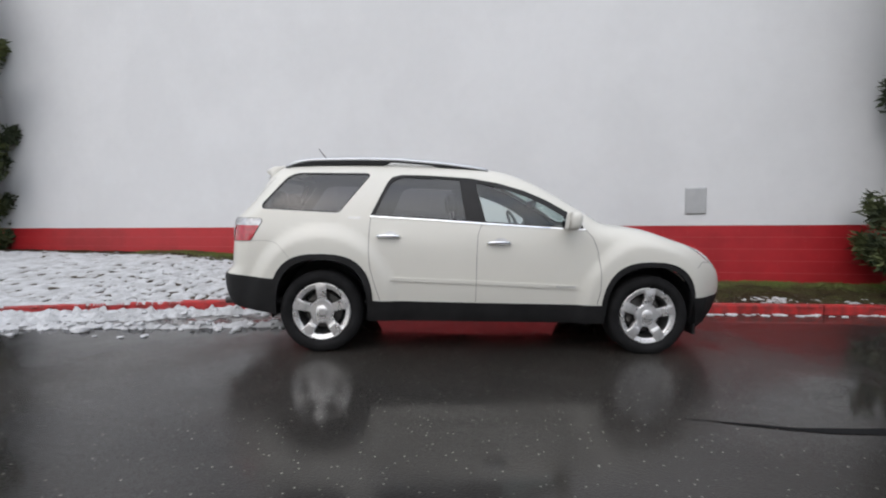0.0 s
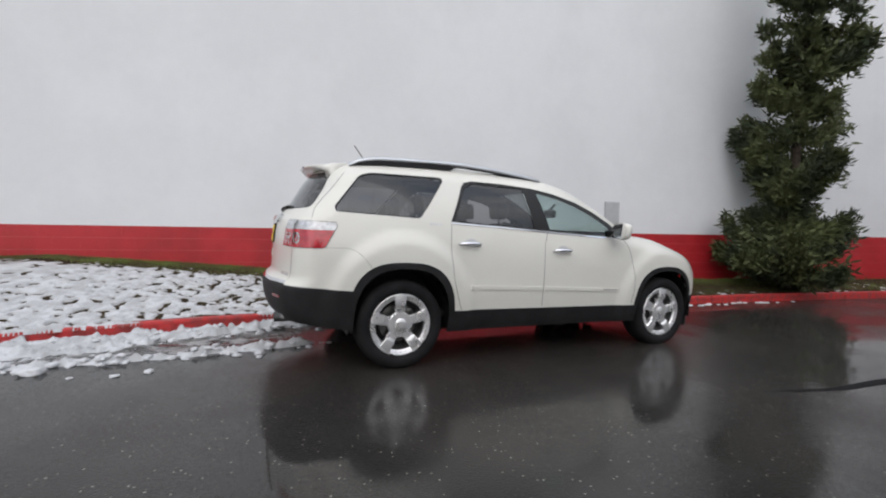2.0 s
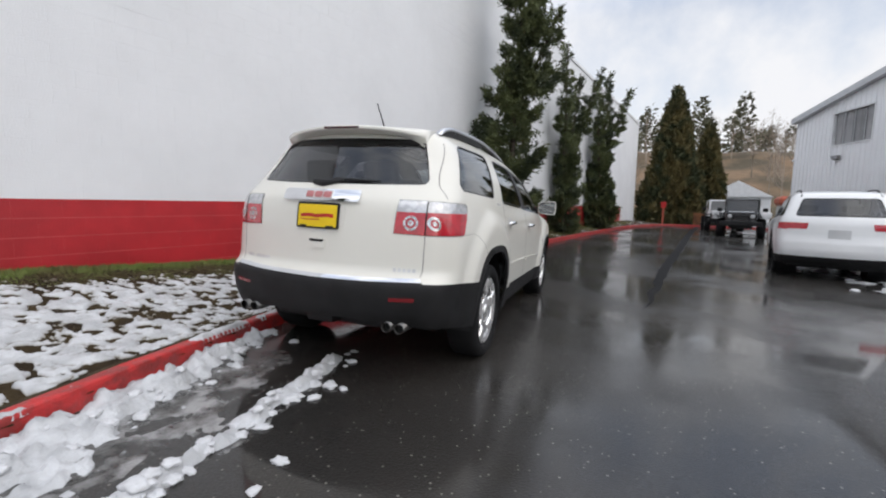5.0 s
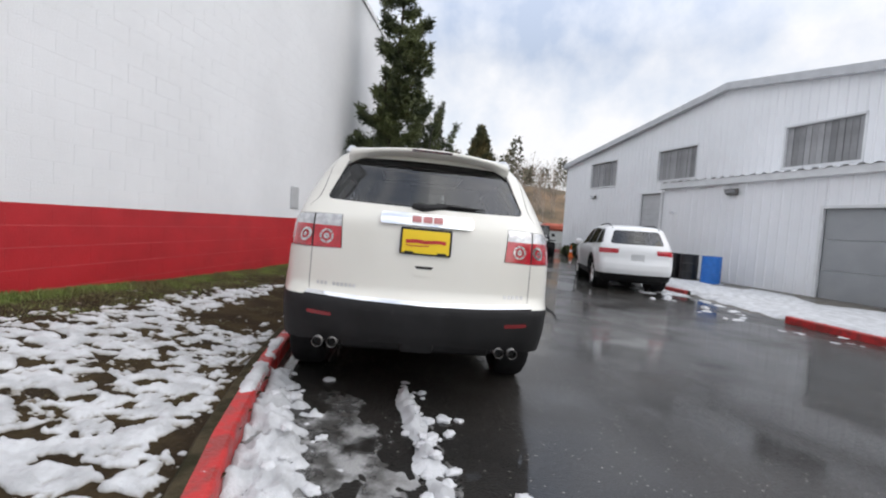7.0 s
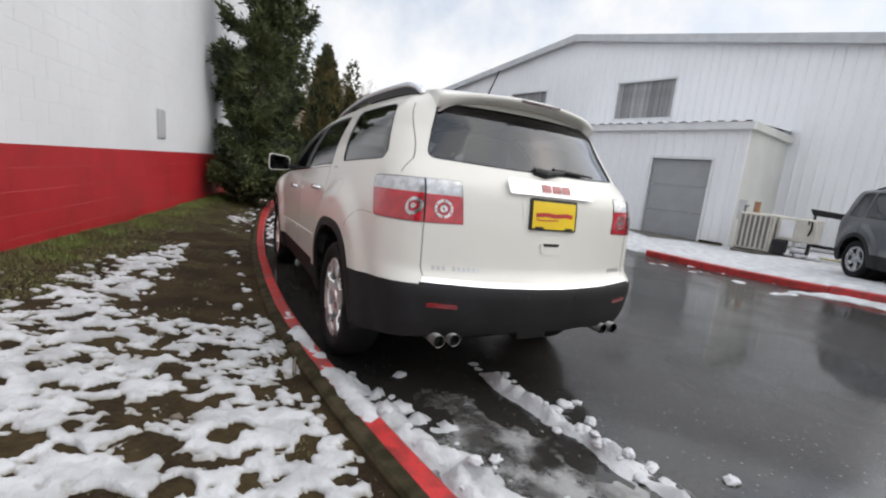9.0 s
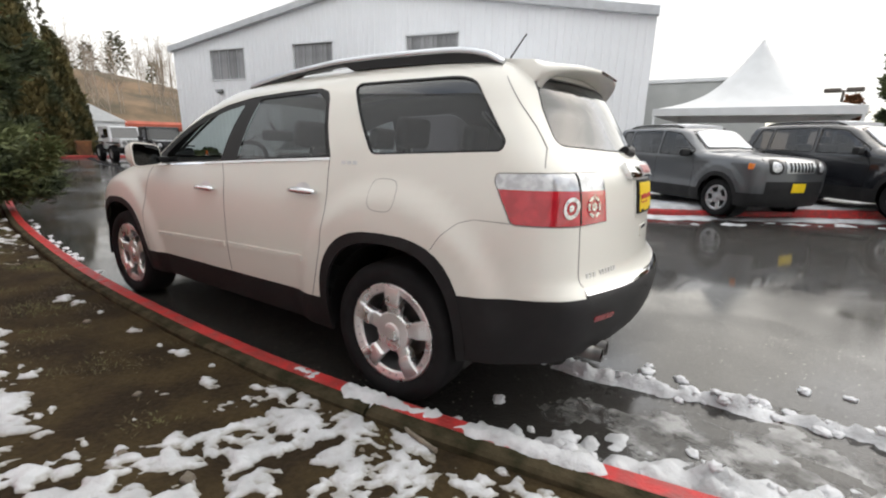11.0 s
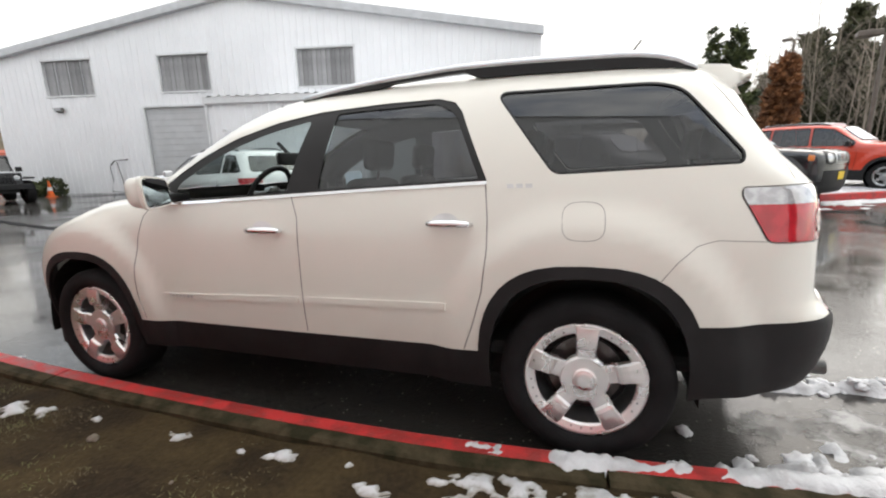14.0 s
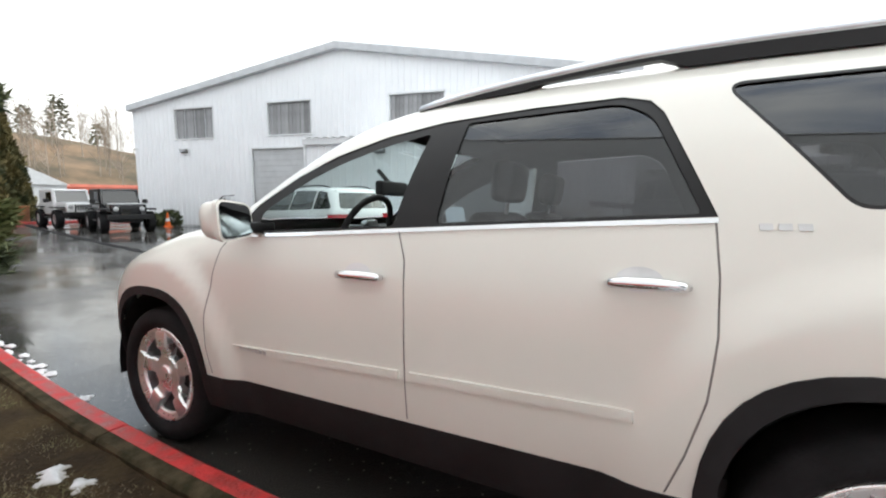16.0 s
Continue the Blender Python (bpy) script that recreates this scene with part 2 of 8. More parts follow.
def box(lo, hi, bevel=0.0, bm=None, seg=1, m=None):
    own = bmesh.new()
    bmesh.ops.create_cube(own, size=1)
    for v in own.verts:
        v.co = Vector([lo[i] + (v.co[i] + 0.5) * (hi[i] - lo[i]) for i in range(3)])
    if bevel:
        bmesh.ops.bevel(own, geom=own.edges[:], offset=bevel, segments=seg, affect="EDGES", profile=0.6)
    if m is not None:
        own.transform(m)
    return join(bm, own)


def join(bm, own):
    if bm is None:
        return own
    me = bpy.data.meshes.new("tmp")
    own.to_mesh(me)
    own.free()
    bm.from_mesh(me)
    bpy.data.meshes.remove(me)
    return bm


def tube(path, r, bm=None, sides=10, cap=True):
    """A round bar along a list of points; r is one radius or one for each point."""
    own = bmesh.new() if bm is None else bm
    pts = [Vector(p) for p in path]
    rs = r if isinstance(r, (list, tuple)) else [r] * len(pts)
    rings = []
    for i, p in enumerate(pts):
        d = (pts[min(i + 1, len(pts) - 1)] - pts[max(i - 1, 0)]).normalized()
        up = Vector((0, 0, 1)) if abs(d.z) < 0.9 else Vector((1, 0, 0))
        a = d.cross(up).normalized()
        b = d.cross(a).normalized()
        rings.append([own.verts.new(p + rs[i] * (math.cos(2 * math.pi * k / sides) * a + math.sin(2 * math.pi * k / sides) * b)) for k in range(sides)])
    for q, s in zip(rings, rings[1:]):
        for k in range(sides):
            own.faces.new((q[k], q[(k + 1) % sides], s[(k + 1) % sides], s[k]))
    if cap:
        own.faces.new(rings[0][::-1])
        own.faces.new(rings[-1])
    return own


def lathe(profile, bm=None, sides=32, m=None, closed=False):
    """Turns (radius, along) pairs round the y axis."""
    own = bmesh.new()
    rings = [[own.verts.new((r * math.cos(2 * math.pi * k / sides), a, r * math.sin(2 * math.pi * k / sides))) for k in range(sides)] for r, a in profile]
    pairs = list(zip(rings, rings[1:])) + ([(rings[-1], rings[0])] if closed else [])
    for q, s in pairs:
        for k in range(sides):
            own.faces.new((q[k], q[(k + 1) % sides], s[(k + 1) % sides], s[k]))
    if m is not None:
        own.transform(m)
    return join(bm, own)


def sheet(name, xs, ys, height, mat, keep=None, smooth=True):
    """A height field over a grid."""
    verts = [(x, y, height(x, y)) for y in ys for x in xs]
    nx = len(xs)
    faces = []
    for j in range(len(ys) - 1):
        for i in range(nx - 1):
            q = (j * nx + i, j * nx + i + 1, (j + 1) * nx + i + 1, (j + 1) * nx + i)
            if keep is None or keep((xs[i] + xs[i + 1]) / 2, (ys[j] + ys[j + 1]) / 2):
                faces.append(q)
    used = sorted({k for f in faces for k in f})
    back = {k: i for i, k in enumerate(used)}
    return mesh_of(name, [verts[k] for k in used], [tuple(back[k] for k in f) for f in faces], mat, smooth)


def thing(name, label, category, group="", at=None):
    ob = new(name)
    ob.empty_display_size = 0.2
    tagged(ob, label, category, group)
    if at is not None:
        ob.matrix_world = at
    return ob


def steps(a, b, d):
    n = max(1, round((b - a) / d))
    return [a + (b - a) * i / n for i in range(n + 1)]


def bend(x, table):
    """A value by smooth interpolation in a table of (x, value)."""
    if x <= table[0][0]:
        return table[0][1]
    for (a, va), (b, vb) in zip(table, table[1:]):
        if x <= b:
            k = (x - a) / (b - a)
            return va + (vb - va) * k
    return table[-1][1]


# ---- the lie of the land ----
KERB = [(-14, -6.2), (-9, -3.2), (-6, -1.55), (-3.5, -0.28), (-2, 0.41), (-1.3, 0.68), (-0.3, 1.03), (0.5, 1.25), (2, 1.55), (3.4, 1.78), (5, 1.97), (6.8, 2.16), (9, 2.27), (14, 2.33), (23, 2.3), (26, 2.05), (28.5, 1.45), (30, 0.6), (31, -0.7), (31.6, -3), (31.8, -12)]
WALL_Y, WALL_TOP, BAND = 3.515, 7.5, 1.18


def soft(v, lo, hi, r=1.0):
    """v, held smoothly between lo and hi."""
    v = lo + r * math.log1p(math.exp((v - lo) / r)) if (v - lo) / r < 30 else v
    return hi - r * math.log1p(math.exp((hi - v) / r)) if (hi - v) / r < 30 else v


def road_z(x, y):
    return -0.0259 * soft(x, -7, 3.4) + 0.0213 * soft(y, -3.0, 2.4) + 0.002


def kerb_y(x):
    return bend(x, KERB)


def lawn_z(x, y):
    """From the kerb's back to the wall's foot."""
    a, b = kerb_y(x) + 0.15, WALL_Y
    k = min(1, max(0, (y - a) / max(0.3, b - a)))
    foot = bend(x, [(-14, 0.75), (-6, 0.66), (-4.8, 0.66), (-1.3, 0.43), (0, 0.34), (1.8, 0.26), (4, 0.21), (10, 0.2), (30, 0.18)])
    edge = road_z(x, kerb_y(x)) + 0.085
    k = k * k * (3 - 2 * k) * 0.6 + k * 0.4
    bumps = 0.018 * noise.noise((x * 2.1, y * 2.1, 3)) + 0.01 * noise.noise((x * 6, y * 6, 5))
    return edge + (foot - edge) * k + bumps


# ---- ground and road ----
xs = [-400, -150, -60, -30] + steps(-16, 40, 0.5) + [50, 70, 110, 200, 420]
ys = [-400, -150, -70, -40] + steps(-26, 9, 0.5) + [14, 30, 70, 160, 400]
tagged(new("ground", sheet("ground", xs, ys, road_z, M["asphalt"])), "wet dark asphalt road and yard", "road", kind="structure")

# ---- lawn, kerb, wall ----
lawn = new("lawn_ground", sheet("lawn_ground", steps(-14, 31, 0.12), steps(-6.4, WALL_Y + 0.05, 0.08), lambda x, y: lawn_z(x, y), M["soil"], keep=lambda x, y: y > kerb_y(x) + 0.02))
tagged(lawn, "muddy brown lawn strip with thin wet grass", "lawn", kind="structure")


def kerb_piece(pts, tops, parent, width=0.17, red=0.095, h=0.13):
    """A length of kerb along points; tops are the road's heights there. The road side is painted, the back is bare."""
    front = [(0.0, -0.25), (0.0, h - 0.025), (0.006, h - 0.008), (0.02, h), (red, h)]
    back = [(red, -0.25), (red, h - 0.001), (width - 0.02, h - 0.006), (width - 0.004, h - 0.02), (width, h - 0.05), (width, -0.25)]
    stone = None
    for prof, mat, name in ((front, M["kerb_red"], "kerb_stone"), (back, M["kerb_bare"], "bare_back")):
        bm = bmesh.new()
        rings = []
        for i, p in enumerate(pts):
            d = (Vector(pts[min(i + 1, len(pts) - 1)]) - Vector(pts[max(i - 1, 0)])).normalized()
            nrm = Vector((-d.y, d.x))
            w = 0.006 * noise.noise((p[0] * 3, p[1] * 3, 1))
            rings.append([bm.verts.new((p[0] + nrm.x * (a + w), p[1] + nrm.y * (a + w), tops[i] + b + w * 0.5)) for a, b in prof])
        for q, s in zip(rings, rings[1:]):
            for k in range(len(prof) - 1):
                bm.faces.new((q[k], q[k + 1], s[k + 1], s[k]))
        bm.faces.new(rings[0])
        bm.faces.new(rings[-1][::-1])
        ob = part(name, bm, mat, stone or parent)
        stone = stone or ob


def kerb_line(line, name, label, piece=3.0, gap=0.012, tall=None):
    root = thing(name, label, "kerb")
    root["kind"] = "structure"
    pts = [Vector(p) for p in line]
    fine = [pts[0]]
    for a, b in zip(pts, pts[1:]):
        n = max(1, int((b - a).length / 0.25))
        fine += [a + (b - a) * (k + 1) / n for k in range(n)]
    # round the corners
    for _ in range(6):
        fine = [fine[0]] + [(fine[i - 1] + 2 * fine[i] + fine[i + 1]) / 4 for i in range(1, len(fine) - 1)] + [fine[-1]]
    per = int(piece / 0.25)
    for i in range(0, len(fine) - 1, per):
        seg = [p.copy() for p in fine[i:i + per + 1]]
        if len(seg) < 2:
            continue
        seg[-1] = seg[-1] - (seg[-1] - seg[-2]).normalized() * gap
        kerb_piece([(p.x, p.y) for p in seg], [road_z(p.x, p.y) + 0.002 * math.sin(i) for p in seg], root, h=0.13 if tall is None else bend(seg[0].x, tall))
    return root


kerb_line([(x, y) for x, y in KERB], "kerb", "worn red painted concrete kerb beside the lawn")
far_kerb = [(-9, -14.2), (-4.5, -11.9), (-1.8, -10.15), (-0.4, -9.05), (1.1, -7.75), (3.2, -6.65), (5.1, -6.15)]
kerb_line(far_kerb[::-1], "kerb", "red painted kerb edging the snowy yard", tall=[(-2.5, 0.21), (0.5, 0.19), (2.5, 0.13)])
kerb_line([(9.0, -5.45), (8.2, -5.65)], "kerb", "short red kerb end by the parked vehicle")

# the block wall: courses of 0.2 m, blocks of 0.4 m
W0, W1, FOOT = -14.0, 33.6, -0.22
wall = thing("wall_north", "tall white painted block wall with a red painted base", "wall")
wall["kind"] = "structure"
part("backing", box((W0, WALL_Y + 0.0013, BAND), (W1, WALL_Y + 0.3, WALL_TOP - 0.12)), M["mortar_white"], wall)
part("backing", box((W0, WALL_Y + 0.0013, FOOT), (28.4, WALL_Y + 0.3, BAND)), M["mortar_red"], wall)
part("backing", box((28.4, WALL_Y + 0.0013, FOOT), (W1, WALL_Y + 0.3, BAND)), M["mortar_white"], wall)


def block_mesh(name, w, mat):
    d = 0.0035 if "red" in mat.name else 0.002
    bm = box((0.0006, 0, d), (w - 0.0006, 0.004, 0.2 - d), 0.0006)
    me = bpy.data.meshes.new(name)
    bmesh.ops.recalc_face_normals(bm, faces=bm.faces)
    bm.to_mesh(me)
    bm.free()
    me.materials.append(mat)
    return me


blocks = {"w": block_mesh("block", 0.4, M["white_block"]), "r": block_mesh("block", 0.4, M["red_block"])}
rest = {"w": [[], []], "r": [[], []]}
single = []
course = 0
z = BAND - 0.2 * 7
while z < WALL_TOP - 0.15:
    key = "r" if z < BAND - 0.05 else "w"
    x = W0 + (0.2 if course % 2 else 0.0)
    while x < W1 - 0.3:
        k = key
        if x > 28.35:
            k = "w"
        if -1.8 < x < 5.4 and 0.1 < z < 2.7:
            single.append((k, x, z))
        else:
            v, f = rest[k]
            o = len(v)
            dx, dz, d = 0.4, 0.2, 0.0035 if k == "r" else 0.002
            x0, x1, z0, z1 = x + 0.0006, x + dx - 0.0006, z + d, z + dz - d
            e = 0.0008
            v += [(x0, WALL_Y + e, z0), (x1, WALL_Y + e, z0), (x1, WALL_Y + e, z1), (x0, WALL_Y + e, z1), (x0 + e, WALL_Y, z0 + e), (x1 - e, WALL_Y, z0 + e), (x1 - e, WALL_Y, z1 - e), (x0 + e, WALL_Y, z1 - e)]
            f += [(o + 4, o + 5, o + 6, o + 7)] + [(o + a, o + (a + 1) % 4, o + 4 + (a + 1) % 4, o + 4 + a) for a in range(4)]
        x += 0.4
    z += 0.2
    course += 1
for k, nm, lab in (("w", "blocks_white", "white painted concrete blocks"), ("r", "blocks_red", "red painted concrete blocks")):
    ob = new(nm, mesh_of(nm, *rest[k], M["white_block" if k == "w" else "red_block"]))
    ob.parent = wall
    tagged(ob, lab, kind="stuff")
for k, x, z in single:
    ob = new("block", blocks[k])
    ob.parent = wall
    ob.location = (x, WALL_Y, z)
bm = box((W0, WALL_Y - 0.05, WALL_TOP - 0.12), (W1 + 0.05, WALL_Y + 0.36, WALL_TOP + 0.02), 0.01)
part("coping", bm, M["trim"], wall)
bm = box((W1 - 0.2, WALL_Y + 0.3, FOOT), (W1, WALL_Y + 20, WALL_TOP - 0.12))
part("end_wall", bm, M["white_block"], wall)

# the shut panel on the wall
M["panel_grey"] = material("pale_grey_panel_paint", (0.46, 0.47, 0.48), 0.5, vary=0.06)
panel = thing("wall_panel", "grey metal utility panel on the white wall", "utility panel")
part("cover", box((4.76, WALL_Y - 0.028, 1.385), (5.07, WALL_Y - 0.001, 1.812), 0.006), M["panel_grey"], panel)
part("frame", box((4.745, WALL_Y - 0.012, 1.37), (5.085, WALL_Y - 0.0005, 1.827), 0.004), M["rollup"], panel)

# ---- the metal building across the yard ----
UB, NB = Vector((0.91919, 0.39382, 0)), Vector((-0.39382, 0.91919, 0))
HALL = Matrix(((UB.x, NB.x, 0, NB.x * -16.384), (UB.y, NB.y, 0, NB.y * -16.384), (0, 0, 1, 0), (0, 0, 0, 1)))
# in the hall's own axes: u along the front, v towards the road, z up
U0, U1, UA, EAVE, APEX, GRD = -1.25, 24.2, 11.55, 6.19, 8.3, -0.4
hall = thing("hall_building", "white corrugated metal hall with a low gable roof", "building", at=HALL)


def gable(u):
    return EAVE + (APEX - EAVE) * (1 - abs(u - UA) / ((U1 - UA) if u > UA else (UA - U0)))


def ribbed(u0, u1, z0, top, v, holes, pitch=0.30, deep=0.028):
    """Ribbed sheet between two heights, with openings left out."""
    bm = bmesh.new()
    prof = []
    u = u0
    while u < u1 - 1e-6:
        for du, dv in ((0, 0), (0.21, 0), (0.235, deep), (0.275, deep)):
            if u + du < u1:
                prof.append((u + du, dv))
        u += pitch
    prof.append((u1, 0))
    for h in holes:
        prof += [(h[0], 0), (h[1], 0)]
    prof.sort()
    for (a, da), (b, db) in zip(prof, prof[1:]):
        if b - a < 1e-5:
            continue
        mid = (a + b) / 2
        cuts = sorted([(h[2], h[3]) for h in holes if h[0] - 1e-6 < mid < h[1] + 1e-6])
        lo = z0
        spans = []
        for c0, c1 in cuts:
            if c0 > lo:
                spans.append((lo, c0))
            lo = max(lo, c1)
        spans.append((lo, None))
        for s0, s1 in spans:
            ta, tb = (top(a), top(b)) if s1 is None else (s1, s1)
            vs = [bm.verts.new(c) for c in ((a, v + da, s0), (b, v + db, s0), (b, v + db, tb), (a, v + da, ta))]
            bm.faces.new(vs)
    bmesh.ops.remove_doubles(bm, verts=bm.verts[:], dist=1e-4)
    return bm


WINS = [(18.74, 21.36), (13.0, 15.55), (6.41, 9.07)]
ROLL = (13.35, 16.46, GRD, 3.71)
holes = [(a, b, 4.30, 5.96) for a, b in WINS] + [ROLL]
part("siding", ribbed(U0, U1, GRD, gable, 0.0, holes), M["siding"], hall)
bm = bmesh.new()
for a, b in ((U0, UA), (UA, U1)):
    d = 30.0
    vs = [bm.verts.new(c) for c in ((a, 0.25, gable(a) - 0.06), (b, 0.25, gable(b) - 0.06), (b, -d, gable(b) - 0.06), (a, -d, gable(a) - 0.06))]
    bm.faces.new(vs)
geo = bmesh.ops.solidify(bm, geom=bm.faces[:], thickness=0.1)
part("roof", bm, M["trim"], hall)
for a, b, nm in ((U0 - 0.1, UA, "rake_trim"), (UA, U1 + 0.1, "rake_trim")):
    za, zb = gable(max(a, U0)), gable(min(b, U1))
    bm = bmesh.new()
    n = 2
    lo = [bm.verts.new((u, v, zz - 0.27)) for u, zz in ((a, za), (b, zb)) for v in (0.03, 0.3)]
    hi = [bm.verts.new((u, v, zz + 0.03)) for u, zz in ((a, za), (b, zb)) for v in (0.03, 0.3)]
    for f in ((lo[0], lo[1], lo[3], lo[2]), (hi[0], hi[1], hi[3], hi[2]), (lo[0], lo[1], hi[1], hi[0]), (lo[2], lo[3], hi[3], hi[2]), (lo[1], lo[3], hi[3], hi[1]), (lo[0], lo[2], hi[2], hi[0])):
        bm.faces.new(f)
    part(nm, bm, M["rake"] if "rake" in M else M["trim"], hall)
for u in (U0, U1):
    part("side_wall", box((u - 0.05, -30, GRD), (u + 0.05, -0.02, EAVE)), M["siding"], hall)
part("back_wall", box((U0, -30.2, GRD), (U1, -30, EAVE)), M["siding"], hall)
part("inner_wall", box((U0, -6.2, GRD), (U1, -6, EAVE)), M["door_grey"], hall)

# ---- vehicles: a smooth shell, cut into panels ----
from mathutils.geometry import delaunay_2d_cdt

M.update({
    "pearl": material("pearl_white_car_paint", (0.715, 0.703, 0.645), 0.30, vary=0.015, scale=3, coat=0.5, spec=0.5),
    "white_paint": material("white_car_paint", (0.76, 0.77, 0.78), 0.28, vary=0.02, scale=3, coat=0.7),
    "grey_paint": material("grey_car_paint", (0.095, 0.10, 0.108), 0.3, 0.4, vary=0.03, scale=3, coat=0.8),
    "black_paint": material("black_car_paint", (0.010, 0.011, 0.014), 0.25, vary=0.1, scale=3, coat=0.9),
    "red_paint": material("red_car_paint", (0.50, 0.045, 0.02), 0.3, vary=0.03, scale=3, coat=0.8),
    "cladding": material("black_textured_plastic", (0.016, 0.016, 0.017), 0.6, spec=0.28, vary=0.3, scale=5, bump=0.25, bump_scale=400, fine=0.2, fine_scale=12),
    "gap": material("dark_gap", (0.006, 0.006, 0.006), 0.8, vary=0.2),
    "seam": material("panel_shut_line", (0.30, 0.285, 0.27), 0.7, vary=0.2),
    "lining": material("dark_interior_trim", (0.025, 0.025, 0.027), 0.8, vary=0.3, scale=4, bump=0.3, bump_scale=200),
    "seat": material("dark_seat_leather", (0.03, 0.028, 0.027), 0.5, vary=0.3, scale=4, bump=0.3, bump_scale=120),
    "chrome": material("chrome", (0.82, 0.83, 0.85), 0.08, 1.0, vary=0.05, scale=9, rough_vary=0.04),
    "alloy": material("polished_alloy", (0.92, 0.915, 0.91), 0.30, 0.82, vary=0.06, scale=9, rough_vary=0.07, bump=0.02, bump_scale=30),
    "alloy_grey": material("grey_alloy", (0.42, 0.43, 0.44), 0.3, 0.9, vary=0.15, scale=9),
    "rubber": material("tyre_rubber", (0.014, 0.014, 0.015), 0.8, spec=0.2, vary=0.35, scale=8, bump=0.3, bump_scale=90),
    "disc": material("brake_disc", (0.15, 0.145, 0.14), 0.4, 0.8, vary=0.3, scale=12),
    "lamp_red": material("red_lamp_lens", (0.52, 0.02, 0.035), 0.12, vary=0.25, scale=20, coat=1.0),
    "lamp_clear": material("clear_lamp_lens", (0.62, 0.63, 0.65), 0.1, 0.35, vary=0.3, scale=26, coat=1.0),
    "lamp_chrome": material("lamp_reflector", (0.72, 0.68, 0.69), 0.18, 0.9, vary=0.35, scale=40),
    "amber": material("amber_lens", (0.7, 0.17, 0.01), 0.2, coat=1.0),
    "plate_yellow": material("yellow_plate", (0.80, 0.56, 0.006), 0.45, vary=0.05),
    "print_red": material("red_print", (0.50, 0.02, 0.02), 0.4),
    "exhaust_steel": material("dull_exhaust_steel", (0.18, 0.175, 0.17), 0.35, 1.0, vary=0.3, scale=30),
    "brake_dark": material("unlit_dark_red_lens", (0.06, 0.006, 0.008), 0.15, coat=1.0),
    "emblem_red": material("emblem_red", (0.46, 0.17, 0.17), 0.35, vary=0.2),
    "reflector": material("dull_red_reflector", (0.20, 0.012, 0.016), 0.25, coat=0.4),
    "rail_silver": material("satin_silver_rail", (0.62, 0.64, 0.67), 0.28, 0.9, vary=0.06, scale=6),
    "badge": material("brushed_badge", (0.68, 0.68, 0.68), 0.3, 0.7, vary=0.2),
    "matt_black": material("matt_black", (0.011, 0.011, 0.012), 0.5, spec=0.35, vary=0.3),
    "glass_dark": glass("privacy_glass", (0.25, 0.25, 0.26), base=0.072),
    "glass_clear": glass("side_glass", (0.68, 0.78, 0.76), base=0.06),
    "fresh_snow": material("clean_white_snow", (0.84, 0.85, 0.87), 0.6, vary=0.1, scale=5, bump=0.5, bump_scale=30, spec=0.3),
})


def smooth_table(table, sigma=0.05, step=0.01):
    xs_ = np.array([p[0] for p in table], float)
    vs = np.array([p[1] for p in table], float)
    order = np.argsort(xs_)
    g = np.arange(xs_.min() - 0.6, xs_.max() + 0.6, step)
    v = np.interp(g, xs_[order], vs[order])
    n = int(3 * sigma / step)
    k = np.exp(-0.5 * (np.arange(-n, n + 1) * step / sigma) ** 2)
    k /= k.sum()
    v = np.convolve(np.pad(v, n, mode="edge"), k, mode="valid")
    return lambda q: np.interp(q, g, v)


def smax(a, b, k):
    h = np.maximum(k - np.abs(a - b), 0) / k
    return np.maximum(a, b) + h * h * k / 4


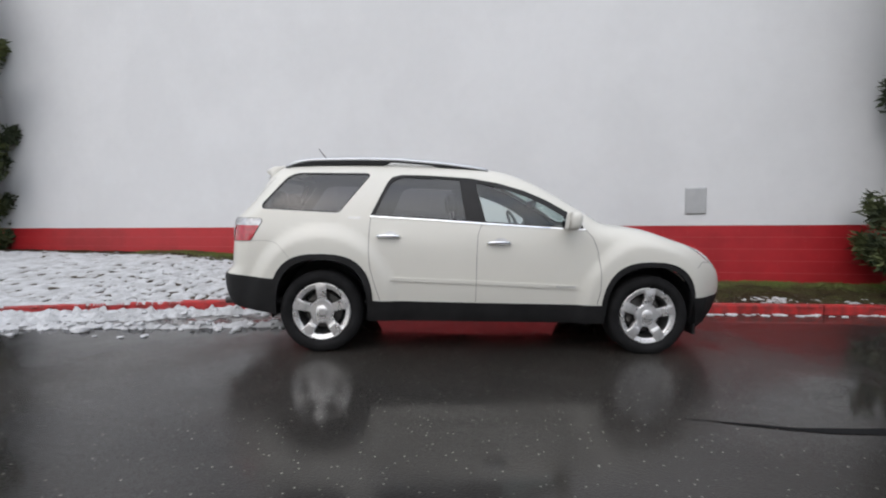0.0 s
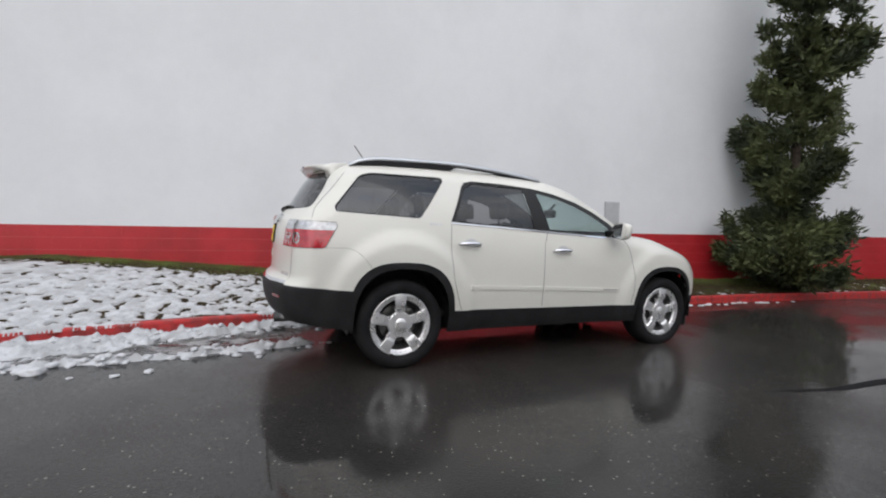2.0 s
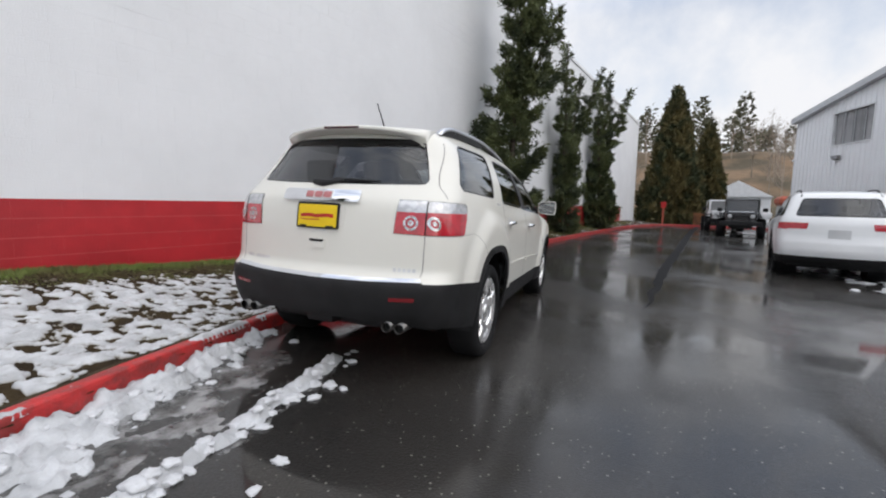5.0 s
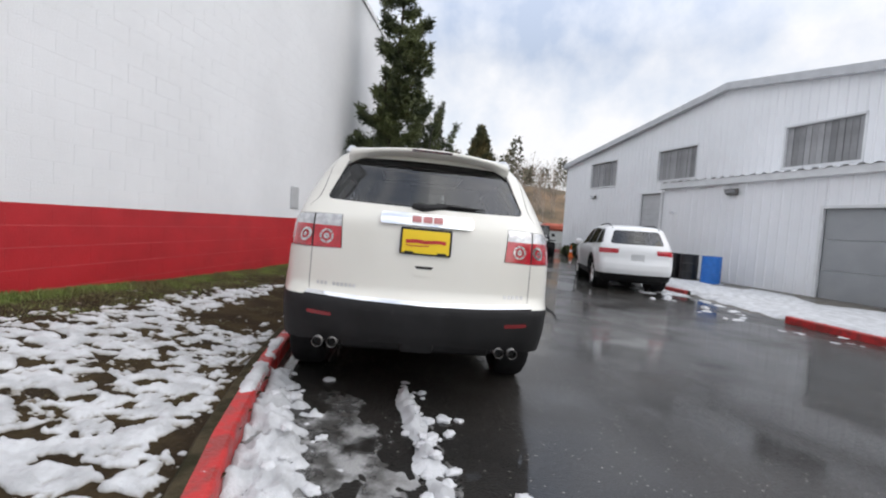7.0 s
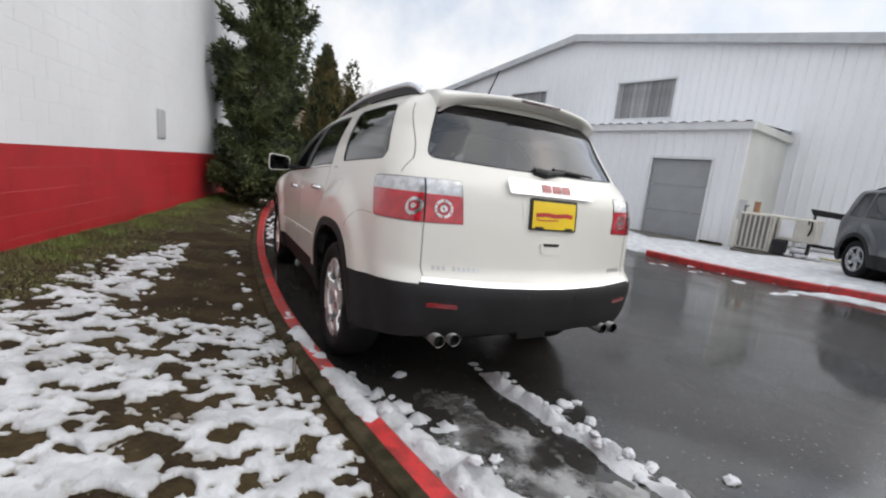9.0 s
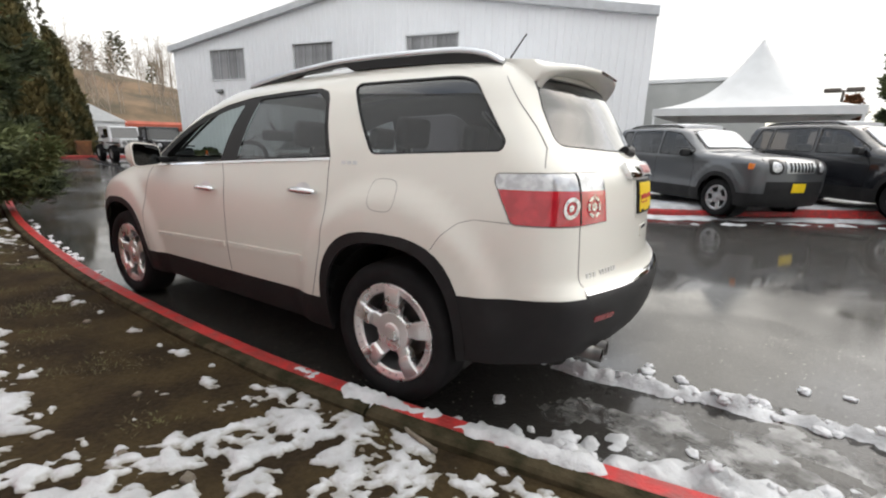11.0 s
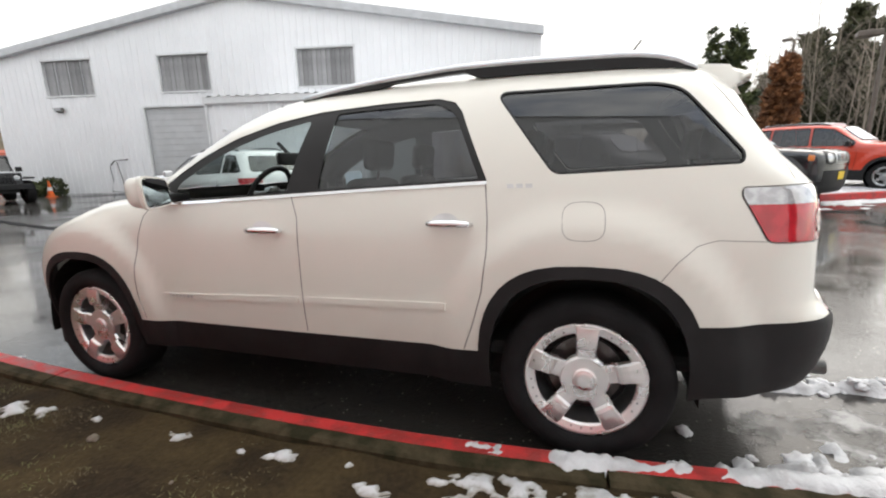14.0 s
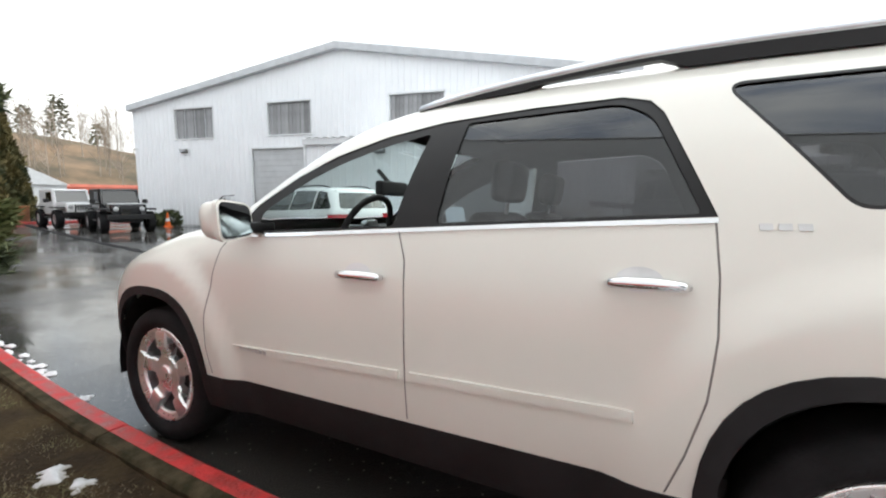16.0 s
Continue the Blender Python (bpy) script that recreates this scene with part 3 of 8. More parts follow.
class Shell:
    """A closed car body: side, top, tail and nose surfaces melted into one."""

    def __init__(self, wide, plan, tail, nose, top, tail_curve=0.15, nose_curve=0.30, screen=(1.7, 2.75, 0.16), crown=0.03, arches=(), flare=0.03, k=(0.13, 0.14, 0.3), tail_top=0.0):
        self.wide, self.plan = smooth_table(wide, 0.035), smooth_table(plan, 0.12)
        self.tail, self.nose, self.top = smooth_table(tail, 0.018), smooth_table(nose, 0.03), smooth_table(top, 0.05)
        self.tail_top = tail_top
        self.tc, self.nc, self.screen, self.crown, self.arches, self.flare, self.k = tail_curve, nose_curve, screen, crown, arches, flare, k

    def f(self, x, y, z):
        y = np.abs(y)
        w = self.wide(z) * self.plan(x)
        for cx, cz, rx, rz in self.arches:
            r = np.sqrt(((x - cx) / rx) ** 2 + ((z - cz) / rz) ** 2)
            q = np.clip((1.56 - r) / 0.30, 0, 1)
            w = w + self.flare * q * q * (3 - 2 * q)
        side = y - w
        a, b, s = self.screen
        in_screen = np.exp(-(((x - (a + b) / 2) / (b - a)) ** 2) * 2)
        yy = (y / 0.7) ** 2
        top = (z - self.top(x + s * yy * in_screen) + self.crown * yy) * 0.85
        tail = (self.tail(z) + (self.tc + self.tail_top * np.clip((z - 1.2) / 0.3, 0, 1)) * (y / 0.8) ** 2 - x) * 0.9
        nose = (x - self.nose(z) + self.nc * (y / 0.8) ** 2.2) * 0.9
        return smax(smax(smax(side, top, self.k[0]), tail, self.k[1]), nose, self.k[2])

    def solve(self, axis, p, q, a, b):
        """Points on the shell over the plane points (p, q), looked for between a (inside) and b."""
        p, q = np.asarray(p, float), np.asarray(q, float)
        lo, hi = np.full_like(p, a), np.full_like(p, b)
        for _ in range(36):
            m = (lo + hi) / 2
            c = {"x": (m, p, q), "y": (p, m, q), "z": (p, q, m)}[axis]
            inside = self.f(*c) < 0
            lo, hi = np.where(inside, m, lo), np.where(inside, hi, m)
        m = (lo + hi) / 2
        return np.stack({"x": (m, p, q), "y": (p, m, q), "z": (p, q, m)}[axis], -1)

    def normal(self, P):
        e = 0.006
        g = [self.f(*(P + d).T) - self.f(*(P - d).T) for d in (np.array((e, 0, 0)), np.array((0, e, 0)), np.array((0, 0, e)))]
        g = np.stack(g, -1)
        return g / np.maximum(1e-9, np.linalg.norm(g, axis=1, keepdims=True))

    def side(self, pts):
        return self.solve("y", [p[0] for p in pts], [p[1] for p in pts], 0.0, 1.4)

    def rear(self, pts):
        return self.solve("x", [p[0] for p in pts], [p[1] for p in pts], 0.0, -2.0)

    def front(self, pts):
        return self.solve("x", [p[0] for p in pts], [p[1] for p in pts], 2.6, 5.0)

    def over(self, pts):
        return self.solve("z", [p[0] for p in pts], [p[1] for p in pts], 0.7, 2.6)


def resample(poly, d, closed=True):
    out = []
    pairs = list(zip(poly, poly[1:] + ([poly[0]] if closed else [])))
    for a, b in pairs:
        n = max(1, int(math.dist(a, b) / d + 0.5))
        out += [(a[0] + (b[0] - a[0]) * k / n, a[1] + (b[1] - a[1]) * k / n) for k in range(n)]
    if not closed:
        out.append(tuple(poly[-1]))
    return out


def rounded(poly, r, n=5):
    """A polygon with its corners rounded; r is one radius or one for each corner."""
    out = []
    m = len(poly)
    for i, p in enumerate(poly):
        rr = r[i] if isinstance(r, (list, tuple)) else r
        p, a, b = Vector(p), Vector(poly[i - 1]), Vector(poly[(i + 1) % m])
        u, v = (a - p), (b - p)
        rr = min(rr, u.length * 0.45, v.length * 0.45)
        if rr < 1e-4:
            out.append(tuple(p))
            continue
        s, e = p + u.normalized() * rr, p + v.normalized() * rr
        for k in range(n + 1):
            t = k / n
            q = s * (1 - t) ** 2 + p * 2 * t * (1 - t) + e * t * t
            out.append((q.x, q.y))
    return out


def inside_poly(poly, pts):
    x, y = pts[:, 0], pts[:, 1]
    res = np.zeros(len(pts), bool)
    n = len(poly)
    for i in range(n):
        x0, y0 = poly[i]
        x1, y1 = poly[(i + 1) % n]
        if y0 == y1:
            continue
        c = ((y0 > y) != (y1 > y)) & (x < (x1 - x0) * (y - y0) / (y1 - y0) + x0)
        res ^= c
    return res


def strip(line, w):
    """The outline of a ribbon along an open line."""
    a, b = [], []
    for i, p in enumerate(line):
        d = (Vector(line[min(i + 1, len(line) - 1)]) - Vector(line[max(i - 1, 0)])).normalized()
        n = Vector((-d.y, d.x)) * (w / 2)
        a.append((p[0] + n.x, p[1] + n.y))
        b.append((p[0] - n.x, p[1] - n.y))
    return a + b[::-1]


def grow(poly, d):
    """A closed outline moved outwards by d."""
    area = sum(a[0] * b[1] - b[0] * a[1] for a, b in zip(poly, poly[1:] + poly[:1]))
    s = 1 if area > 0 else -1
    out = []
    m = len(poly)
    for i, p in enumerate(poly):
        a, b = Vector(poly[i - 1]), Vector(poly[(i + 1) % m])
        t = (b - a).normalized()
        out.append((p[0] + s * t.y * d, p[1] - s * t.x * d))
    return out


def cut(shell, project, outline, regions, d=0.045):
    """Cuts the patch of the shell inside outline into regions: a list of (name, polygon). Returns name: (points, normals, triangles)."""
    verts, edges = [], []

    def add(poly, step):
        poly = resample(poly, step)
        o = len(verts)
        verts.extend(poly)
        edges.extend((o + i, o + (i + 1) % len(poly)) for i in range(len(poly)))

    add(outline, d)
    for _, poly in regions:
        add(poly, d)
    lo, hi = np.min(outline, 0), np.max(outline, 0)
    gx, gy = np.meshgrid(np.arange(lo[0] + d / 2, hi[0], d), np.arange(lo[1] + d / 2, hi[1], d))
    grid = np.stack((gx.ravel(), gy.ravel()), -1)
    grid = grid[inside_poly(outline, grid)]
    verts.extend(map(tuple, grid))
    vo, _, fo = delaunay_2d_cdt([Vector(v) for v in verts], edges, [], 0, 1e-5)[:3]
    P2 = np.array([(v.x, v.y) for v in vo])
    tris = np.array([f for f in fo if len(f) == 3])
    mid = P2[tris].mean(1)
    live = inside_poly(outline, mid)
    owner = np.full(len(tris), "", dtype=object)
    taken = np.zeros(len(tris), bool)
    for nm, poly in regions:
        m = inside_poly(poly, mid) & ~taken
        owner[m] = nm
        taken |= m
    P = project([tuple(p) for p in P2])
    N = shell.normal(P)
    res = {}
    for nm in set(owner[live]):
        t = tris[live & (owner == nm)]
        used, inv = np.unique(t, return_inverse=True)
        res[nm] = (P[used], N[used], inv.reshape(-1, 3))
    return res


def panel_mesh(name, data, mat, offset=0.0, mirror=False, thick=0.0):
    """A mesh from a cut panel, moved along the normals; thick adds a back and a rim."""
    P, N, T = data
    Q = P + N * offset
    ref = np.cross(Q[T[:, 1]] - Q[T[:, 0]], Q[T[:, 2]] - Q[T[:, 0]])
    flip = (ref * N[T[:, 0]]).sum(1) < 0
    T = np.where(flip[:, None], T[:, ::-1], T)
    nn = N.copy()
    if mirror:
        Q, nn, T = Q * (1, -1, 1), nn * (1, -1, 1), T[:, ::-1]
    verts, faces, normals = Q.tolist(), T.tolist(), nn.tolist()
    if thick:
        o = len(verts)
        back = (Q - nn * thick).tolist()
        count = {}
        for a, b, c in faces:
            for e in ((a, b), (b, c), (c, a)):
                count[e] = 1
        rim = [e for e in count if (e[1], e[0]) not in count]
        verts = verts + back
        normals = normals + (-nn).tolist()
        faces = faces + [(o + c, o + b, o + a) for a, b, c in T.tolist()]
        r = len(verts)
        for a, b in rim:
            k = len(verts)
            va, vb = Vector(verts[a]), Vector(verts[b])
            n = (vb - va).cross(Vector(normals[a])).normalized()
            verts += [verts[a], verts[b], verts[o + b], verts[o + a]]
            normals += [tuple(n)] * 4
            faces.append((k, k + 3, k + 2, k + 1))
    me = bpy.data.meshes.new(name)
    me.from_pydata(verts, [], faces)
    me.materials.append(mat)
    me.polygons.foreach_set("use_smooth", [True] * len(me.polygons))
    me.update()
    me.normals_split_custom_set_from_vertices(normals)
    return me


def put(name, me, parent, label=""):
    ob = new(name, me)
    ob.parent = parent
    if label:
        tagged(ob, label)
    return ob


def ellipse(cx, cz, rx, rz, a0=0, a1=360, n=40, e=2.0):
    """A closed ring; e above 2 makes it squarer."""
    out = []
    for k in range(n + (a1 - a0 < 360)):
        a = radians(a0 + (a1 - a0) * k / n)
        c, s = math.cos(a), math.sin(a)
        out.append((cx + rx * math.copysign(abs(c) ** (2 / e), c), cz + rz * math.copysign(abs(s) ** (2 / e), s)))
    return out


WHEELS = {}


def wheel(parent, x, y, side, r=0.377, rim=0.259, width=0.25, spokes=5, spoke_w=0.125, alloy="alloy", name="wheel", turn=18, hole=0.105, z=None):
    """A wheel: tyre, rim with spokes, brake disc, hub cap. side: +1 left of the car, -1 right."""
    key = (r, rim, width, spokes, alloy, turn, hole)
    if key in WHEELS:
        w = copy_thing(WHEELS[key], Matrix.Translation((x, y, r if z is None else z)))
        w.parent, w.rotation_euler, w.scale, w.name = parent, (0, 0, 0), (1, side, 1), name
        w.location = (x, y, r if z is None else z)
        return w
    w = new(name)
    w.parent = parent
    w.location = (x, y, r if z is None else z)
    w.scale = (1, side, 1)
    WHEELS[key] = w
    h = width / 2
    tyre = lathe([(rim + 0.004, -h * 0.75), (rim + 0.03, -h * 0.95), (r - 0.05, -h), (r - 0.015, -h * 0.88), (r - 0.002, -h * 0.7), (r, -h * 0.35), (r, h * 0.35), (r - 0.002, h * 0.7), (r - 0.012, h * 0.86), (r - 0.03, h * 0.97), (r - 0.06, h * 1.02), (rim + 0.035, h * 0.98), (rim + 0.012, h * 0.86), (rim + 0.004, h * 0.72)], sides=48)
    part("tyre", tyre, M["rubber"], w, smooth=True)
    lip = h * 0.80
    edge, hub = rim * 0.825, rim * 0.42
    barrel = lathe([(edge, lip - 0.02), (edge - 0.006, lip - 0.06), (edge - 0.014, -h * 0.6)], sides=48)
    part("rim", barrel, M["alloy_grey"], w, smooth=True)
    part("brake_disc", lathe([(0.03, 0.0), (rim * 0.64, 0.0), (rim * 0.64, -0.025), (0.03, -0.025)], sides=28), M["disc"], w)
    part("wheel_back", lathe([(0.0, -0.04), (rim - 0.03, -0.04)], sides=24), M["matt_black"], w)
    part("rim_flange", lathe([(rim + 0.006, lip - 0.004), (rim + 0.004, lip + 0.004), (rim - 0.004, lip + 0.006), (rim - 0.012, lip + 0.001), (edge + 0.012, lip - 0.004), (edge + 0.003, lip - 0.008), (edge, lip - 0.02)], sides=56), M[alloy], w, smooth=True)
    for k in range(spokes):
        bm = bmesh.new()
        secs = []
        for rr, wd, yy, th in ((0.20, 0.31, -0.016, 0.03), (0.44, 0.33, -0.013, 0.04), (0.53, 0.335, -0.011, 0.05), (0.565, 0.34, 0.002, 0.055), (0.62, 0.345, 0.007, 0.055), (0.74, 0.36, 0.008, 0.05), (0.86, 0.39, 0.006, 0.03), (0.945, 0.42, 0.0035, 0.02)):
            rr, wd, yy = rim * rr, rim * wd * spoke_w / 0.125, lip + yy
            secs.append([bm.verts.new(c) for c in ((-wd / 2, yy - 0.010, rr), (-wd / 2 + 0.007, yy, rr), (-wd * 0.2, yy + 0.002, rr), (wd * 0.2, yy + 0.002, rr), (wd / 2 - 0.007, yy, rr), (wd / 2, yy - 0.010, rr), (wd / 2 - 0.006, yy - th, rr), (-wd / 2 + 0.006, yy - th, rr))])
        for q, s in zip(secs, secs[1:]):
            for i in range(8):
                bm.faces.new((q[i], q[(i + 1) % 8], s[(i + 1) % 8], s[i]))
        bm.faces.new(secs[0])
        bm.faces.new(secs[-1])
        bm.transform(Matrix.Rotation(radians(turn) + 2 * math.pi * k / spokes, 4, "Y"))
        part("spoke", bm, M[alloy], w)
    part("hub_cap", lathe([(0.0, lip + 0.010), (hub * 0.28, lip + 0.008), (hub * 0.43, lip + 0.003), (hub * 0.46, lip - 0.006), (hub * 0.5, lip - 0.008), (hub * 0.93, lip - 0.010), (hub, lip - 0.018), (hub, lip - 0.05)], sides=32), M[alloy], w)
    for k in range(spokes):
        for da in (-0.19, 0.0, 0.19):
            a = radians(turn) + 2 * math.pi * (k + 0.5) / spokes + da
            m = Matrix.Translation((rim * 0.90 * math.sin(a), lip - 0.002, rim * 0.90 * math.cos(a)))
            part("rim_stud", lathe([(0.0, 0.006), (0.0035, 0.005), (0.005, 0.0)], sides=7, m=m), M["alloy_grey"], w)
    return w

# ---- the white crossover at the kerb ----
ARCH_R, ARCH_F = (0.008, 0.385, 0.463, 0.524), (3.022, 0.385, 0.460, 0.500)
body = Shell(
    wide=[(0.2, 0.86), (0.35, 0.915), (0.48, 0.938), (0.6, 0.952), (0.72, 0.958), (0.9, 0.958), (1.0, 0.952), (1.1, 0.938), (1.18, 0.920), (1.25, 0.902), (1.3, 0.888), (1.35, 0.872), (1.4, 0.853), (1.45, 0.831), (1.5, 0.806), (1.55, 0.778), (1.6, 0.748), (1.64, 0.721), (1.7, 0.680), (1.85, 0.57)],
    plan=[(-1.2, 0.84), (-1.0, 0.885), (-0.85, 0.925), (-0.7, 0.952), (-0.55, 0.970), (-0.3, 0.987), (0, 0.997), (0.5, 1), (2.5, 1), (2.9, 0.995), (3.2, 0.98), (3.5, 0.95), (3.8, 0.89), (4.1, 0.80)],
    tail=[(0.2, -0.80), (0.33, -0.93), (0.42, -1.01), (0.5, -1.05), (0.6, -1.07), (0.68, -1.075), (0.71, -1.065), (0.735, -1.02), (0.77, -1.0), (0.9, -0.995), (1.02, -0.99), (1.15, -0.978), (1.22, -0.96), (1.27, -0.925), (1.33, -0.875), (1.45, -0.808), (1.6, -0.725), (1.66, -0.69), (1.9, -0.58)],
    nose=[(0.15, 3.80), (0.3, 3.95), (0.45, 4.02), (0.6, 4.06), (0.75, 4.055), (0.85, 4.02), (0.95, 3.95), (1.02, 3.86), (1.1, 3.62), (1.3, 3.3), (1.6, 3.0), (1.9, 2.8)],
    top=[(4.2, 0.800), (4.05, 0.900), (3.9, 1.000), (3.75, 1.060), (3.6, 1.100), (3.45, 1.135), (3.23, 1.180), (3.0, 1.215), (2.85, 1.232), (2.76, 1.245), (2.6, 1.358), (2.35, 1.502), (2.05, 1.640), (1.85, 1.704), (1.7, 1.740), (1.44, 1.770), (1.07, 1.793), (0.6, 1.804), (0.3, 1.800), (-0.1, 1.783), (-0.4, 1.756), (-0.62, 1.720), (-0.9, 1.658)],
    arches=(ARCH_R, ARCH_F), flare=0.034, tail_top=0.11)

suv = thing("crossover_car", "pearl white seven-seat crossover parked on wet asphalt", "car")

# shared border curves, left half
rear_border = body.rear([(bend(z, [(0.42, 0.70), (0.72, 0.74), (0.78, 0.722), (1.24, 0.724), (1.30, 0.722), (1.36, 0.705), (1.62, 0.605), (1.705, 0.575)]), z) for z in np.linspace(0.42, 1.705, 44)])
x_start = float(rear_border[-1][0])
top_x = np.linspace(x_start, 3.60, 90)
top_border = body.over([(x, bend(x, [(x_start, 0.575), (-0.3, 0.612), (0.2, 0.636), (1.2, 0.645), (1.62, 0.630), (2.0, 0.655), (2.45, 0.705), (2.78, 0.745), (3.1, 0.74), (3.4, 0.715), (3.60, 0.675)])) for x in top_x])
x_end, y_end, z_end = [float(v) for v in top_border[-1]]
front_border = body.front([(bend(z, [(0.24, 0.66), (z_end, y_end)]), z) for z in np.linspace(z_end, 0.24, 28)])
sx = [float(p[0]) for p in (front_border[-1], rear_border[0])]
low = [(sx[0], 0.24), (3.5, 0.22), (3.46, 0.30), (2.55, 0.30), (0.45, 0.30), (-0.40, 0.34), (-0.46, 0.36), (sx[1], 0.42)]
side_outline = [(float(p[0]), float(p[2])) for p in rear_border[:-1]] + [(float(p[0]), float(p[2])) for p in top_border[:-1]] + [(float(p[0]), float(p[2])) for p in front_border[:-1]] + low[:-1]

# panels of the side, in side view
q_win = rounded([(0.412, 1.652), (0.145, 1.288), (-0.548, 1.312), (-0.555, 1.345), (-0.345, 1.615), (-0.25, 1.643)], [0.05, 0.035, 0.03, 0.02, 0.09, 0.05])
day = [(0.432, 1.262), (0.575, 1.582), (0.615, 1.628), (0.70, 1.652), (1.00, 1.650), (1.35, 1.632), (1.60, 1.592), (1.85, 1.522), (2.05, 1.438), (2.28, 1.310), (2.37, 1.235), (2.39, 1.178), (2.0, 1.192), (1.45, 1.218)]
r_glass = rounded([(0.470, 1.272), (0.605, 1.575), (0.70, 1.632), (1.245, 1.620), (1.30, 1.236)], [0.02, 0.04, 0.07, 0.02, 0.02])
f_glass = rounded([(1.395, 1.588), (1.62, 1.546), (1.83, 1.479), (2.02, 1.395), (2.21, 1.283), (2.235, 1.195), (1.485, 1.226)], [0.02, 0.1, 0.1, 0.1, 0.03, 0.02, 0.02])
belt_line = [(0.432, 1.252), (1.0, 1.230), (1.45, 1.208), (2.0, 1.182), (2.40, 1.168)]
door_cut_r = [(0.438, 1.25), (0.425, 1.10), (0.425, 0.95), (0.445, 0.78), (0.49, 0.62), (0.535, 0.495)]
door_cut_m = [(1.452, 1.21), (1.412, 1.10), (1.405, 0.9), (1.405, 0.495)]
door_cut_f = [(2.40, 1.17), (2.47, 1.10), (2.515, 0.98), (2.54, 0.8), (2.545, 0.62), (2.52, 0.49)]
sill_top = [(0.30, 0.495), (0.55, 0.488), (1.5, 0.480), (2.70, 0.474)]
arch_r, arch_f = ellipse(*ARCH_R), ellipse(*ARCH_F)
hole_r, hole_f = ellipse(ARCH_R[0], 0.385, 0.413, 0.472, e=2.6), ellipse(ARCH_F[0], 0.385, 0.416, 0.454, e=2.5)
tail_poly = rounded([(-1.2, 1.226), (-0.552, 1.212), (-0.548, 1.185), (-0.64, 1.012), (-1.2, 1.0)], [0, 0.03, 0.03, 0.02, 0])
tail_red = [(-1.3, 1.148), (-0.566, 1.148), (-0.60, 0.99), (-1.3, 0.99)]
head_poly = rounded([(3.40, 1.085), (3.56, 1.02), (4.2, 0.90), (4.2, 0.82), (3.70, 0.86), (3.52, 0.985)], 0.03)
fuel = ellipse(0.0225, 1.09, 0.084, 0.077, 0, 360, 36, 3.2)
bump_line = [(-1.3, 0.712), (-0.80, 0.702), (-0.36, 0.672)]
crease_tail = [(-0.275, 0.86), (-0.33, 0.935), (-0.40, 0.995), (-0.47, 1.016), (-0.64, 1.012)]
nose_gap = [(3.49, 0.83), (3.56, 0.88), (3.72, 0.87)]
regions = [
    ("hole", hole_r), ("hole", hole_f),
    ("hole", [(-0.405, 0.385), (0.416, 0.385), (0.416, 0.0), (-0.405, 0.0)]), ("hole", [(2.604, 0.385), (3.44, 0.385), (3.44, 0.0), (2.604, 0.0)]),
    ("arch_trim_r", ellipse(*ARCH_R, e=2.8)), ("arch_trim_f", ellipse(*ARCH_F, e=2.6)),
    ("quarter_glass", q_win), ("quarter_rubber", grow(q_win, 0.009)),
    ("rear_glass_pane", r_glass), ("front_glass_pane", f_glass), ("belt", strip(belt_line, 0.014)), ("pillar_black", day),
    ("fuel_gap", fuel),
    ("lamp_edge_red", tail_red), ("lamp_x", tail_poly),
    ("headlamp", head_poly),
    ("seam1", strip(door_cut_r, 0.0055)), ("seam2", strip(door_cut_m, 0.0055)), ("seam3", strip(door_cut_f, 0.0055)),
    ("seam4", strip(crease_tail, 0.003)), ("seam5", strip(nose_gap, 0.006)), ("seam7", strip([(-0.47, 1.635), (-0.56, 1.51), (-0.645, 1.41), (-0.71, 1.32), (-0.735, 1.24)], 0.0035)), ("seam6", grow(tail_poly, 0.006)),
    ("rocker", sill_top + [(2.70, 0.1), (0.30, 0.1)]),
    ("bumper_side", bump_line + [(-0.36, 0.1), (-1.3, 0.1)]),
    ("front_lip", [(3.40, 0.545), (4.3, 0.57), (4.3, 0.1), (3.40, 0.1)]),
    ("rear_door", door_cut_r[::-1] + [(1.45, 1.21)] + door_cut_m[1:]),
    ("front_door", [door_cut_m[-1]] + door_cut_m[::-1][1:] + door_cut_f),
    ("fender", [(2.42, 1.18), (2.545, 0.62), (2.50, 0.3), (4.3, 0.3), (4.3, 1.3), (2.70, 1.3), (2.60, 1.255), (2.47, 1.22)]),
]
# the lamp's red and clear glass share one outline
regions = [(n, p) for n, p in regions if n not in ("lamp_edge_red", "lamp_x")]
lamp_top = rounded([(-1.2, 1.226), (-0.552, 1.212), (-0.548, 1.185), (-0.567, 1.150), (-1.2, 1.150)], [0, 0.03, 0.02, 0, 0])
lamp_low = rounded([(-1.2, 1.150), (-0.567, 1.150), (-0.64, 1.012), (-1.2, 1.0)], [0, 0, 0.02, 0])
regions.insert(7, ("lamp_clear_side", lamp_top))
regions.insert(8, ("lamp_red_side", lamp_low))
side_cut = cut(body, body.side, side_outline, regions, 0.04)

